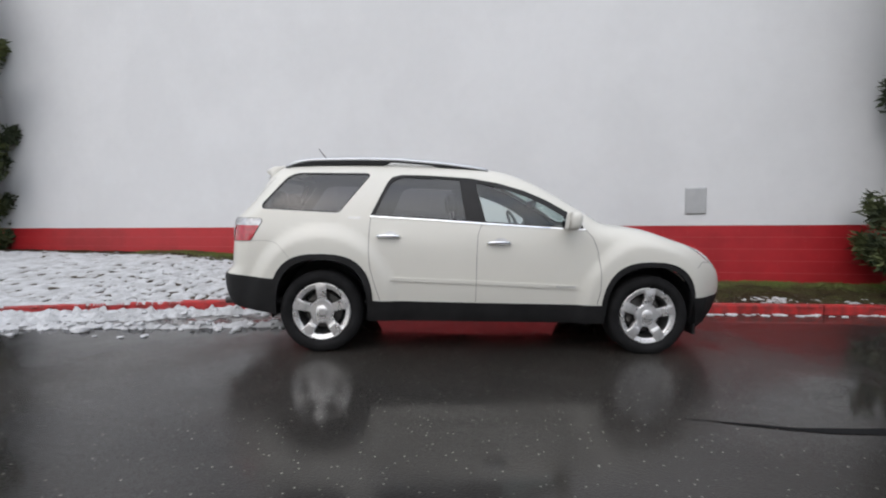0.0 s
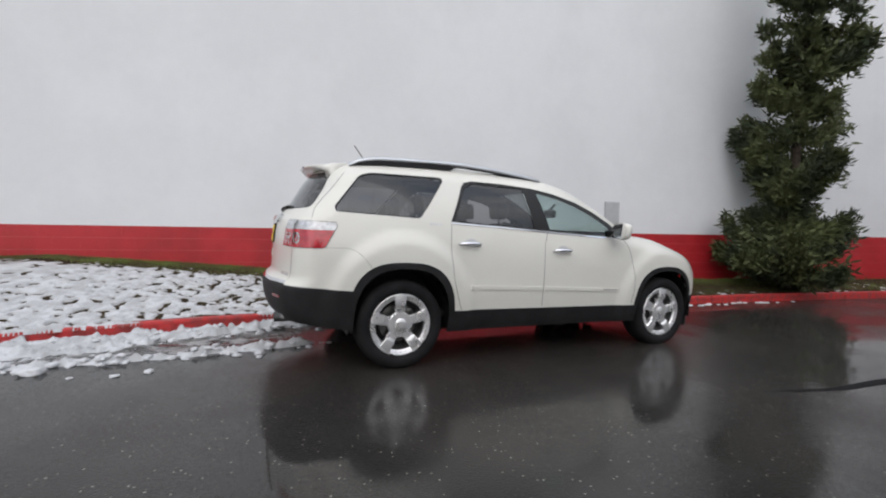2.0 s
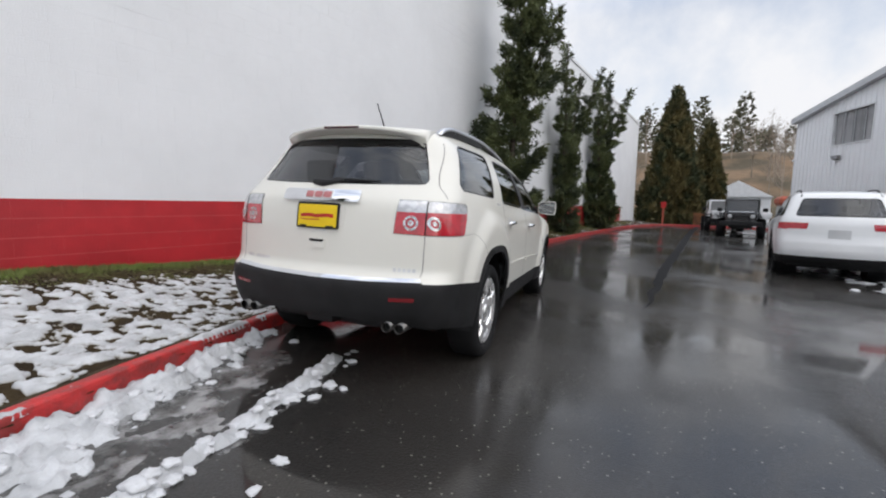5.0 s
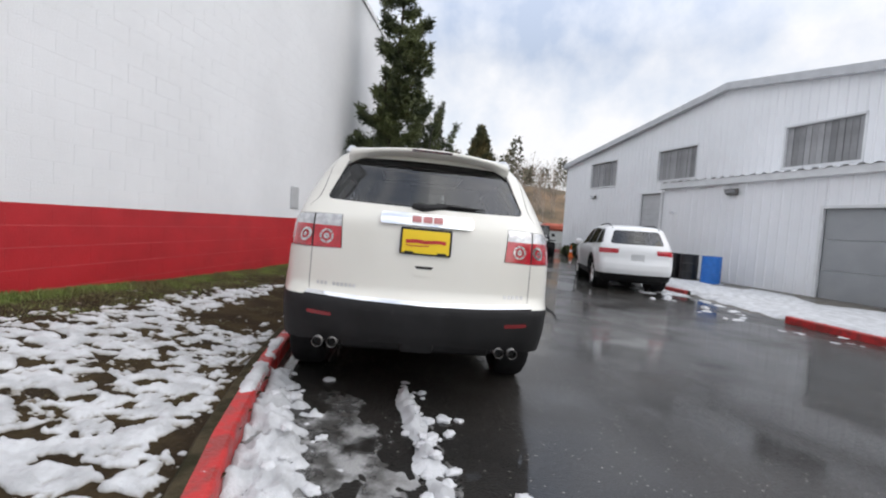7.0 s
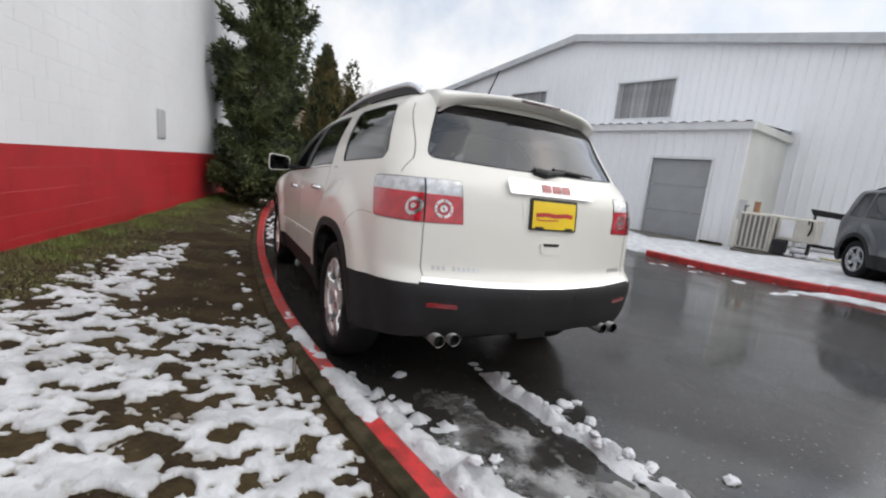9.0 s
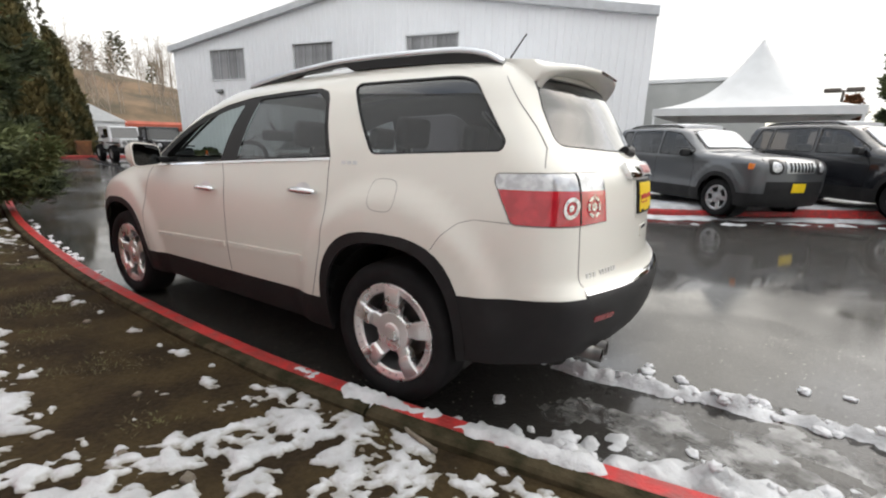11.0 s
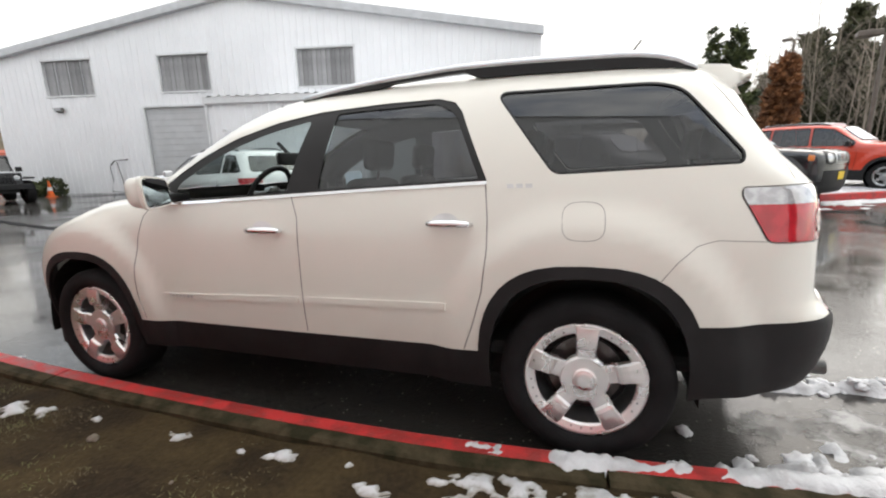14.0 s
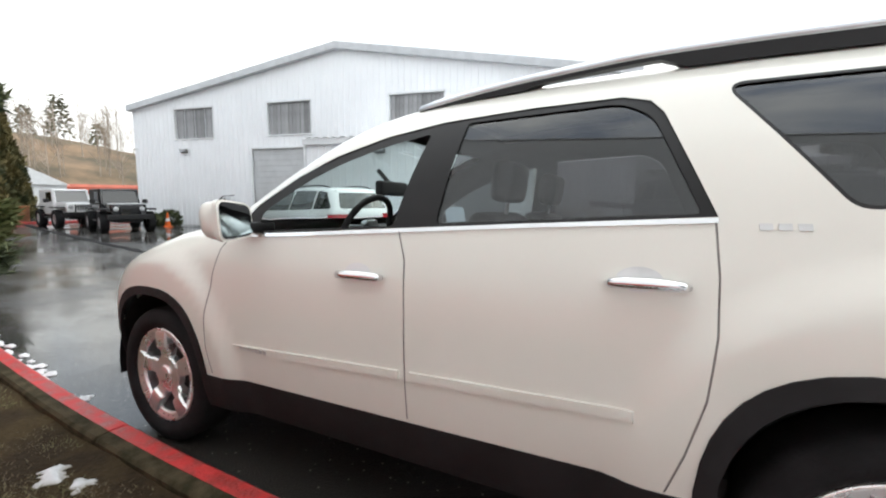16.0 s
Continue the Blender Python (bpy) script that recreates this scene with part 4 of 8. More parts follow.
SIDE_LOOK = {
    "arch_trim_r": ("wheel_arch_trim", "cladding", 0.006), "arch_trim_f": ("wheel_arch_trim", "cladding", 0.006),
    "quarter_glass": ("quarter_window", "glass_dark", -0.006), "quarter_rubber": ("window_rubber", "matt_black", 0.0),
    "rear_glass_pane": ("rear_side_window", "glass_dark", -0.010), "front_glass_pane": ("front_side_window", "glass_clear", -0.010),
    "belt": ("belt_moulding", "chrome", 0.006), "pillar_black": ("window_frame", "matt_black", -0.004),
    "fuel_gap": ("fuel_door", "pearl", 0.0), "lamp_clear_side": ("tail_lamp_clear", "lamp_clear", 0.004), "lamp_red_side": ("tail_lamp_red", "lamp_red", 0.004),
    "headlamp": ("headlamp", "lamp_clear", 0.004), "rocker": ("rocker_panel", "cladding", 0.004),
    "bumper_side": ("rear_bumper_side", "cladding", 0.004), "front_lip": ("front_bumper_lip", "cladding", 0.004),
    "rear_door": ("rear_door", "pearl", 0.0), "front_door": ("front_door", "pearl", 0.0), "fender": ("front_wing", "pearl", 0.0), "": ("body_side", "pearl", 0.0),
}
for k in range(1, 8):
    SIDE_LOOK["seam%d" % k] = ("shut_line", "seam", -0.003)
SOLID = {"arch_trim_r", "arch_trim_f", "belt", "rocker", "bumper_side", "front_lip"}
for mirror in (False, True):
    for key, (nm, mat, off) in SIDE_LOOK.items():
        if key == "front_glass_pane" and not mirror:
            continue  # the driver's window is wound down
        if key in side_cut:
            data = side_cut[key]
        else:
            continue
        ob = put(nm, panel_mesh(nm, data, M[mat], off, mirror, 0.018 if key in SOLID else 0.0), suv)
        if "glass" in mat:
            ob.visible_shadow = False
    # inner lining behind the doors and pillars
    for key in ("rear_door", "front_door", "", "fender"):
        P, N, T = side_cut[key]
        c = P[T].mean(1)
        out = np.ones(len(T), bool)
        for ax, az in (ARCH_R[:2], ARCH_F[:2]):
            out &= ((c[:, 0] - ax) / 0.5) ** 2 + ((np.maximum(c[:, 2], az) - az) / 0.56) ** 2 > 1
        put("inner_lining", panel_mesh("inner_lining", (P, N, T[out]), M["lining"], -0.035, mirror), suv)

# roof, windscreen, bonnet
rim_r = body.rear([(y, 1.705) for y in np.linspace(-0.575, 0.575, 25)])
rim_f = body.front([(y, z_end) for y in np.linspace(y_end, -y_end, 25)])
top_outline = [(float(p[0]), float(p[1])) for p in rim_r[:-1]] + [(float(p[0]), float(p[1])) for p in top_border[:-1]] + [(float(p[0]), float(p[1])) for p in rim_f[:-1]] + [(float(p[0]), -float(p[1])) for p in top_border[::-1][:-1]]
screen = rounded([(1.76, -0.585), (1.83, -0.3), (1.85, 0), (1.83, 0.3), (1.76, 0.585), (2.25, 0.64), (2.60, 0.685), (2.74, 0.4), (2.79, 0), (2.74, -0.4), (2.60, -0.685), (2.25, -0.64)], 0.02)
hood_edge = [(2.62, -0.72), (2.80, -0.4), (2.84, 0), (2.80, 0.4), (2.62, 0.72)]
top_cut = cut(body, body.over, top_outline, [("screen", screen), ("cowl", [(2.5, -0.8)] + hood_edge + [(2.5, 0.8)]), ("sun_roof", rounded([(0.75, -0.42), (0.75, 0.42), (1.5, 0.42), (1.5, -0.42)], 0.05)), ("hood", hood_edge + [(5, 0.9), (5, -0.9)])], 0.05)
put("roof", panel_mesh("roof", top_cut[""], M["pearl"]), suv)
put("roof_lining", panel_mesh("roof_lining", top_cut[""], M["lining"], -0.04), suv)
put("sun_roof", panel_mesh("sun_roof", top_cut["sun_roof"], M["black_paint"], 0.0), suv)
ob = put("windscreen", panel_mesh("windscreen", top_cut["screen"], M["glass_clear"], -0.004), suv)
ob.visible_shadow = False
if "cowl" in top_cut:
    put("cowl", panel_mesh("cowl", top_cut["cowl"], M["matt_black"], -0.01), suv)
put("bonnet", panel_mesh("bonnet", top_cut["hood"], M["pearl"]), suv)

# tail
tail_outline = [(float(p[1]), float(p[2])) for p in rear_border[:-1]] + [(float(p[1]), float(p[2])) for p in rim_r[::-1][:-1]] + [(-float(p[1]), float(p[2])) for p in rear_border[::-1][:-1]] + [(-0.70, 0.42)] + resample([(-0.70, 0.42), (-0.3, 0.45), (0.3, 0.45), (0.70, 0.42)], 0.1, False)[1:-1]
gl = rounded([(-0.672, 1.338), (-0.560, 1.640), (0.560, 1.640), (0.672, 1.338), (0.3, 1.322), (-0.3, 1.322)], [0.04, 0.03, 0.03, 0.04, 0.2, 0.2])
t_regions = [("glass", gl), ("glass_edge", grow(gl, 0.008))]
for s in (-1, 1):
    t_regions += [("clear%d" % s, [(s * 0.546, 1.222), (s * 0.80, 1.222), (s * 0.80, 1.148), (s * 0.541, 1.148)]),
                  ("red%d" % s, [(s * 0.541, 1.148), (s * 0.80, 1.148), (s * 0.80, 1.004), (s * 0.531, 1.012)]),
                  ("seam%d" % s, grow([(s * 0.546, 1.222), (s * 0.80, 1.222), (s * 0.80, 1.004), (s * 0.531, 1.012)], 0.005))]
t_regions += [("chrome", [(-0.72, 0.733), (-0.4, 0.724), (0, 0.721), (0.4, 0.724), (0.72, 0.733), (0.735, 0.712), (0.4, 0.703), (0, 0.70), (-0.4, 0.703), (-0.735, 0.712)]),
              ("bumper", [(-0.9, 0.716), (-0.4, 0.704), (0.4, 0.704), (0.9, 0.716), (0.9, 0.2), (-0.9, 0.2)])]
tail_cut = cut(body, body.rear, tail_outline, t_regions, 0.04)
TAIL_LOOK = {"": ("tailgate", "pearl", 0.0), "glass": ("rear_window", "glass_dark", -0.004), "glass_edge": ("window_rubber", "matt_black", 0.0), "chrome": ("bumper_step_strip", "chrome", 0.006), "bumper": ("rear_bumper", "cladding", 0.004), "seam1": ("shut_line", "seam", -0.002), "seam-1": ("shut_line", "seam", -0.002),
             "clear1": ("tail_lamp_clear", "lamp_clear", 0.004), "clear-1": ("tail_lamp_clear", "lamp_clear", 0.004), "red1": ("tail_lamp_red", "lamp_red", 0.004), "red-1": ("tail_lamp_red", "lamp_red", 0.004)}
for key, (nm, mat, off) in TAIL_LOOK.items():
    ob = put(nm, panel_mesh(nm, tail_cut[key], M[mat], off, False, 0.015 if key in ("chrome", "bumper") else 0.0), suv)
    if "glass" in mat:
        ob.visible_shadow = False
put("inner_lining", panel_mesh("inner_lining", tail_cut[""], M["lining"], -0.05), suv)


def on_tail(y, z, off=0.0):
    P = body.rear([(y, z)])
    return Vector((P + body.normal(P) * off)[0])


def on_side(x, z, off=0.0, s=1):
    P = body.side([(x, z)])
    p = (P + body.normal(P) * off)[0]
    return Vector((p[0], s * p[1], p[2]))


def tail_patch(name, outline, mat, off, thick=0.008, d=0.02):
    data = cut(body, body.rear, outline, [("all", grow(outline, 0.05))], d)["all"]
    return put(name, panel_mesh(name, data, M[mat], off, False, thick), suv)


# tailgate gaps, grip, chrome bar, plate
for s in (-1, 1):
    tail_patch("shut_line", strip([(s * 0.7235, 1.0), (s * 0.7225, 0.9), (s * 0.722, 0.78), (s * 0.715, 0.74)], 0.006), "seam", 0.0012, 0.001)
    tail_patch("shut_line", strip([(s * 0.7225, 1.218), (s * 0.7235, 1.01)], 0.008), "matt_black", 0.006, 0.003)
    tail_patch("reflector", rounded([(s * 0.55, 0.612), (s * 0.705, 0.618), (s * 0.705, 0.594), (s * 0.55, 0.588)], 0.008), "reflector", 0.007, 0.006)
    for y, ry in ((0.632, 0.046),):
        for r0, r1, mat in ((1.0, 0.70, "lamp_chrome"), (0.40, 0.12, "lamp_chrome")):
            ring, hole = ellipse(s * y, 1.08, ry * r0, 0.047 * r0, 0, 360, 28), ellipse(s * y, 1.08, ry * r1, 0.047 * r1, 0, 360, 28)
            data = cut(body, body.rear, ring, [("hole", hole), ("all", grow(ring, 0.05))], 0.015)["all"]
            put("lamp_ring", panel_mesh("lamp_ring", data, M[mat], 0.008, False, 0.005), suv)
        for k in range(6):
            a = radians(60 * k + 30)
            cy, cz = s * y + ry * 0.86 * math.cos(a), 1.08 + 0.040 * math.sin(a)
            dot = ellipse(cy, cz, ry * 0.10, 0.005, 0, 360, 10)
            data = cut(body, body.rear, dot, [("all", grow(dot, 0.05))], 0.01)["all"]
            put("lamp_bead", panel_mesh("lamp_bead", data, M["lamp_red"], 0.0105, False, 0.003), suv)
tail_patch("grip_recess", rounded([(-0.075, 0.945), (0.075, 0.945), (0.06, 0.88), (-0.06, 0.88)], 0.02), "pearl", 0.006, 0.01)
tail_patch("grip_slot", rounded([(-0.058, 0.942), (0.058, 0.942), (0.05, 0.925), (-0.05, 0.925)], 0.005), "matt_black", 0.008, 0.004)
tail_patch("chrome_bar", rounded([(-0.295, 1.258), (0.295, 1.258), (0.295, 1.19), (-0.295, 1.19)], 0.02), "chrome", 0.026, 0.03)
tail_patch("emblem_plate", rounded([(-0.105, 1.247), (0.10, 1.247), (0.10, 1.2), (-0.105, 1.2)], 0.004), "badge", 0.029, 0.004)
for k, y in enumerate((0.068, 0.0, -0.066)):
    tail_patch("emblem", rounded([(y - 0.029, 1.240), (y + 0.029, 1.240), (y + 0.029, 1.207), (y - 0.029, 1.207)], 0.008), "emblem_red", 0.032, 0.003)
tail_patch("plate_surround", rounded([(-0.215, 1.192), (0.215, 1.192), (0.185, 0.99), (-0.185, 0.99)], 0.05), "pearl", 0.002, 0.004)
tail_patch("plate_frame", rounded([(-0.163, 1.180), (0.163, 1.180), (0.163, 1.012), (-0.163, 1.012)], 0.012), "matt_black", 0.014, 0.012)
tail_patch("number_plate", rounded([(-0.149, 1.165), (0.149, 1.165), (0.149, 1.022), (-0.149, 1.022)], 0.006), "plate_yellow", 0.0165, 0.004)
tail_patch("plate_print", strip([(-0.125, 1.095), (-0.08, 1.1), (0.0, 1.093), (0.06, 1.098), (0.128, 1.092)], 0.022), "print_red", 0.0185, 0.002)
tail_patch("plate_print", strip([(-0.02, 1.070), (0.09, 1.066), (0.125, 1.07)], 0.006), "print_red", 0.0185, 0.002)
for s in (-1, 1):
    tail_patch("plate_print", [(s * 0.13, 1.032), (s * 0.075, 1.032), (s * 0.075, 1.016), (s * 0.13, 1.016)], "matt_black", 0.0185, 0.002)
for y in np.linspace(0.42, 0.655, 10):
    if abs(y - 0.58) > 0.015:
        tail_patch("badge", [(y, 0.792), (y + 0.016, 0.792), (y + 0.014, 0.770), (y - 0.002, 0.770)], "badge", 0.004, 0.003)
for y in np.linspace(-0.68, -0.56, 5):
    tail_patch("badge", [(y, 0.792), (y + 0.02, 0.792), (y + 0.018, 0.768), (y - 0.002, 0.768)], "badge", 0.004, 0.003)
for y in (-0.17, 0.17):
    p = on_tail(y, 0.655, 0.004)
    part("parking_sensor", lathe([(0, 0.004), (0.009, 0.003), (0.011, 0)], sides=12, m=Matrix.Translation(p) @ Matrix.Rotation(radians(90), 4, "Z")), M["matt_black"], suv)

# roof spoiler with its brake lamp
bm = bmesh.new()
rows_ = []
for y in np.linspace(-0.575, 0.575, 25):
    e = abs(y) / 0.575
    back = -0.752 + 0.15 * e ** 2.2
    zt = 1.730 - 0.030 * e ** 2 - 0.012 * e ** 6
    zr = float(body.over([(-0.40, min(abs(y), 0.55))])[0][2]) + 0.001
    sec = [(-0.40, zr), (-0.55, 0.5 * (zr + zt) + 0.006), (back + 0.03, zt), (back, zt - 0.012), (back + 0.006, zt - 0.030 - 0.012 * e ** 4), (back + 0.05, zt - 0.037 - 0.040 * e ** 6), (-0.60, zt - 0.044 - 0.055 * e ** 6), (-0.46, zt - 0.037)]
    rows_.append([bm.verts.new((a, y, b)) for a, b in sec])
for q, s in zip(rows_, rows_[1:]):
    for i in range(len(q)):
        bm.faces.new((q[i], q[(i + 1) % len(q)], s[(i + 1) % len(q)], s[i]))
bm.faces.new(rows_[0])
bm.faces.new(rows_[-1][::-1])
part("roof_spoiler", bm, M["pearl"], suv, smooth=True)
part("brake_lamp", box((-0.757, -0.14, 1.702), (-0.742, 0.14, 1.717), 0.004), M["brake_dark"], suv, "dark red high brake lamp")
# rear wiper
part("wiper_arm", tube([(-0.885, 0.10, 1.325), (-0.90, 0.03, 1.315), (-0.893, -0.04, 1.325), (-0.878, -0.12, 1.336)], [0.024, 0.027, 0.02, 0.012]), M["matt_black"], suv)
part("wiper_blade", tube([(-0.872, -0.05, 1.345), (-0.862, -0.25, 1.342), (-0.842, -0.38, 1.338)], [0.013, 0.01, 0.005]), M["matt_black"], suv)
# exhaust tips
for s in (-1, 1):
    for y in (0.535, 0.625):
        bm = lathe([(0.029, 0.0), (0.033, -0.004), (0.033, 0.16), (0.029, 0.16), (0.029, 0.02), (0.0, 0.05)], sides=20, m=Matrix.Translation((-0.985, s * y, 0.418)) @ Matrix.Rotation(radians(-90), 4, "Z"))
        tip = part("exhaust_tip", bm, M["exhaust_steel"], suv, smooth=True)
        part("exhaust_bore", lathe([(0.0, 0.030), (0.0292, 0.030)], sides=16, m=Matrix.Translation((-0.985, s * y, 0.418)) @ Matrix.Rotation(radians(-90), 4, "Z")), M["gap"], tip)
part("exhaust_box", box((-0.78, -0.52, 0.33), (-0.55, 0.52, 0.45), 0.05, seg=3), M["matt_black"], suv)
part("tow_cover", box((-0.95, -0.11, 0.37), (-0.80, 0.11, 0.46), 0.03, seg=2), M["matt_black"], suv)
part("underbody", box((-0.40, -0.66, 0.24), (3.75, 0.70, 0.42), 0.06, seg=2), M["matt_black"], suv)
part("cabin_floor", box((-0.85, -0.80, 0.40), (2.75, 0.80, 0.47), 0.02), M["lining"], suv)
for cx in (0.0, 3.022):
    for s in (-1, 1):
        bm = bmesh.new()
        ring = [(cx + 0.45 * math.cos(a), 0.36 + 0.49 * math.sin(a)) for a in np.linspace(-0.1, math.pi + 0.1, 24)]
        A = [bm.verts.new((x, s * 0.93, z)) for x, z in ring]
        B = [bm.verts.new((x, s * 0.55, z)) for x, z in ring]
        for i in range(len(ring) - 1):
            bm.faces.new((A[i], A[i + 1], B[i + 1], B[i]))
        bm.faces.new(B)
        part("wheel_well", bm, M["matt_black"], suv)
        if cx:
            part("air_deflector", box((cx + 0.47, s * 0.76 - 0.10, 0.19), (cx + 0.50, s * 0.76 + 0.10, 0.36), 0.006), M["cladding"], suv)
for x in (0.0, 3.022):
    for s in (-1, 1):
        wheel(suv, x, s * 0.822, s, turn=4 if x else -2)
# nose: never seen square on
front_outline = [(float(p[1]), float(p[2])) for p in front_border[:-1]] + resample([(0.66, 0.24), (-0.66, 0.24)], 0.06, False)[:-1] + [(-float(p[1]), float(p[2])) for p in front_border[::-1][:-1]] + [(float(p[1]), float(p[2])) for p in rim_f[::-1][:-1]]
grille = rounded([(-0.42, 0.93), (0.42, 0.93), (0.36, 0.66), (-0.36, 0.66)], 0.03)
f_regions = [("grille", grille), ("grille_edge", grow(grille, 0.02)), ("lamp1", rounded([(0.46, 0.95), (0.9, 0.97), (0.9, 0.84), (0.47, 0.78)], 0.03)), ("lamp-1", rounded([(-0.46, 0.95), (-0.9, 0.97), (-0.9, 0.84), (-0.47, 0.78)], 0.03)), ("lip", [(-0.9, 0.56), (0.9, 0.56), (0.9, 0.1), (-0.9, 0.1)])]
front_cut = cut(body, body.front, front_outline, f_regions, 0.05)
for key, (nm, mat, off) in {"": ("front_bumper", "pearl", 0), "grille": ("grille", "matt_black", -0.01), "grille_edge": ("grille_surround", "chrome", 0.006), "lamp1": ("headlamp", "lamp_clear", 0.004), "lamp-1": ("headlamp", "lamp_clear", 0.004), "lip": ("front_bumper_lip", "cladding", 0.004)}.items():
    if key in front_cut:
        put(nm, panel_mesh(nm, front_cut[key], M[mat], off), suv)

for s in (-1, 1):
    # door mouldings with a small badge
    for line, nm in (([(0.62, 0.69), (1.38, 0.672)], "door_moulding"), ([(1.43, 0.670), (2.37, 0.636)], "door_moulding")):
        ol = strip(resample(line, 0.05, False), 0.034)
        data = cut(body, body.side, rounded(ol, 0.0), [("all", grow(ol, 0.05))], 0.03)["all"]
        put(nm, panel_mesh(nm, data, M["pearl"], 0.010, s < 0, 0.012), suv)
    for x in np.linspace(2.14, 2.30, 7):
        ol = [(x, 0.655), (x + 0.017, 0.655), (x + 0.017, 0.638), (x, 0.638)]
        data = cut(body, body.side, ol, [("all", grow(ol, 0.05))], 0.03)["all"]
        put("badge", panel_mesh("badge", data, M["badge"], 0.0125, s < 0, 0.003), suv)
    for x in (0.235, 0.275, 0.315):
        ol = [(x, 1.245), (x + 0.028, 1.245), (x + 0.026, 1.228), (x - 0.002, 1.228)]
        data = cut(body, body.side, ol, [("all", grow(ol, 0.05))], 0.03)["all"]
        put("badge", panel_mesh("badge", data, M["badge"], 0.003, s < 0, 0.003), suv)
    ol = strip([*fuel, fuel[0]], 0.0028)
    data = cut(body, body.side, ol, [("all", grow(ol, 0.05))], 0.03)["all"]
    if s > 0:
        put("shut_line", panel_mesh("shut_line", data, M["seam"], 0.0008, False), suv)
    # the lamp's outer reflector, seen edge-on through the side of the lens
    for r0, r1, mt, off in ((1.0, 0.62, "lamp_chrome", 0.0075), (0.30, 0.08, "lamp_chrome", 0.0075)):
        ring, hole = (ellipse(-0.838, 1.081, 0.021 * r, 0.045 * r, 0, 360, 28) for r in (r0, r1))
        data = cut(body, body.side, ring, [("hole", hole), ("all", grow(ring, 0.05))], 0.012)["all"]
        put("lamp_reflector", panel_mesh("lamp_reflector", data, M[mt], off, s < 0, 0.002), suv)
    # handles
    for hx, hz in ((0.60, 1.070), (1.605, 1.030)):
        c = on_side(hx, hz, 0.0, s)
        bowl = ellipse(hx + 0.02, hz + 0.015, 0.062, 0.036, 0, 360, 24)
        data = cut(body, body.side, bowl, [("all", grow(bowl, 0.05))], 0.03)["all"]
        put("handle_bowl", panel_mesh("handle_bowl", data, M["badge"], 0.0012, s < 0, 0.001), suv)
        pts = [(hx - 0.105, hz, 0.008), (hx - 0.09, hz + 0.001, 0.030), (hx - 0.03, hz + 0.003, 0.040), (hx + 0.05, hz + 0.003, 0.040), (hx + 0.09, hz + 0.001, 0.032), (hx + 0.105, hz, 0.008)]
        part("door_handle", tube([on_side(a, b, o, s) for a, b, o in pts], [0.010, 0.016, 0.018, 0.018, 0.016, 0.010], sides=12), M["chrome"], suv, "chrome door handle", smooth=True)
    # mirror
    mb = bmesh.new()
    bmesh.ops.create_uvsphere(mb, u_segments=20, v_segments=14, radius=1)
    for v in mb.verts:
        x, y, z = v.co
        q = (abs(x) ** 3.2 + abs(y) ** 3.2 + abs(z) ** 3.2) ** (-1 / 3.2)
        x, y, z = x * q, y * q, z * q
        v.co = (max(x * 0.072 + 0.012 * z, -0.038 - 0.36 * y * s * 0.108), y * 0.108, z * (0.080 + 0.010 * y * s))
    mirror_ob = part("mirror_housing", mb, M["pearl"], suv, smooth=True)
    mirror_ob.location = (2.235, s * 1.055, 1.245)
    for nm, ry, rz, x0, x1, mat in (("mirror_rim", 0.112, 0.082, -0.050, -0.020, "pearl"), ("mirror_glass", 0.103, 0.073, -0.0545, -0.049, "chrome")):
        ring = ellipse(0, 0, ry, rz, 0, 360, 32, 5.5)
        bm = bmesh.new()
        fr, bk = ([bm.verts.new((x + 0.012 * q / 0.084 - 0.36 * p * s, p, q * (1 + 0.12 * p * s / 0.115))) for p, q in ring] for x in (x0, x1))
        bm.faces.new(fr)
        for i in range(32):
            bm.faces.new((fr[i], fr[(i + 1) % 32], bk[(i + 1) % 32], bk[i]))
        part(nm, bm, M[mat], mirror_ob)
    part("mirror_arm", box((-0.03, s * -0.20 - 0.03, -0.055), (0.045, s * -0.11 + 0.03, -0.01), 0.015, seg=2), M["matt_black"], mirror_ob)
    # roof rail: a long bowed bar on a dark foot
    n = 26
    rail = []
    for k in range(n):
        t = k / (n - 1)
        x = -0.42 + 1.95 * t
        base = float(body.over([(x, 0.59)])[0][2])
        rise = 0.050 * min(1, t / 0.10) ** 0.6 * min(1, (1 - t) / 0.45) ** 0.7
        rail.append((x, s * (0.60 + 0.012 * math.sin(math.pi * t)), base + rise, base))
    bm = bmesh.new()
    secs = [[bm.verts.new((x, y + a, max(z + b, bs - 0.01))) for a, b in ((-0.022, -0.016), (-0.026, -0.004), (-0.014, 0.013), (0.014, 0.013), (0.026, -0.004), (0.022, -0.016))] for x, y, z, bs in rail]
    for q, r_ in zip(secs, secs[1:]):
        for i in range(6):
            bm.faces.new((q[i], q[(i + 1) % 6], r_[(i + 1) % 6], r_[i]))
    bm.faces.new(secs[0])
    bm.faces.new(secs[-1])
    part("roof_rail", bm, M["rail_silver"], suv, "satin silver roof rail on black feet", smooth=True)
    bm = bmesh.new()
    foot = [max(z - 0.030, bs - 0.012) if 12 < k < 19 else bs - 0.012 for k, (x, y, z, bs) in enumerate(rail)]
    secs = [[bm.verts.new((x, y + a, h)) for a, h in ((-0.02, lo_), (-0.02, max(z - 0.012, bs - 0.011)), (0.02, max(z - 0.012, bs - 0.011)), (0.02, lo_))] for (x, y, z, bs), lo_ in zip(rail, foot)]
    for q, r_ in zip(secs, secs[1:]):
        for i in range(4):
            bm.faces.new((q[i], q[(i + 1) % 4], r_[(i + 1) % 4], r_[i]))
    part("rail_foot", bm, M["matt_black"], suv)
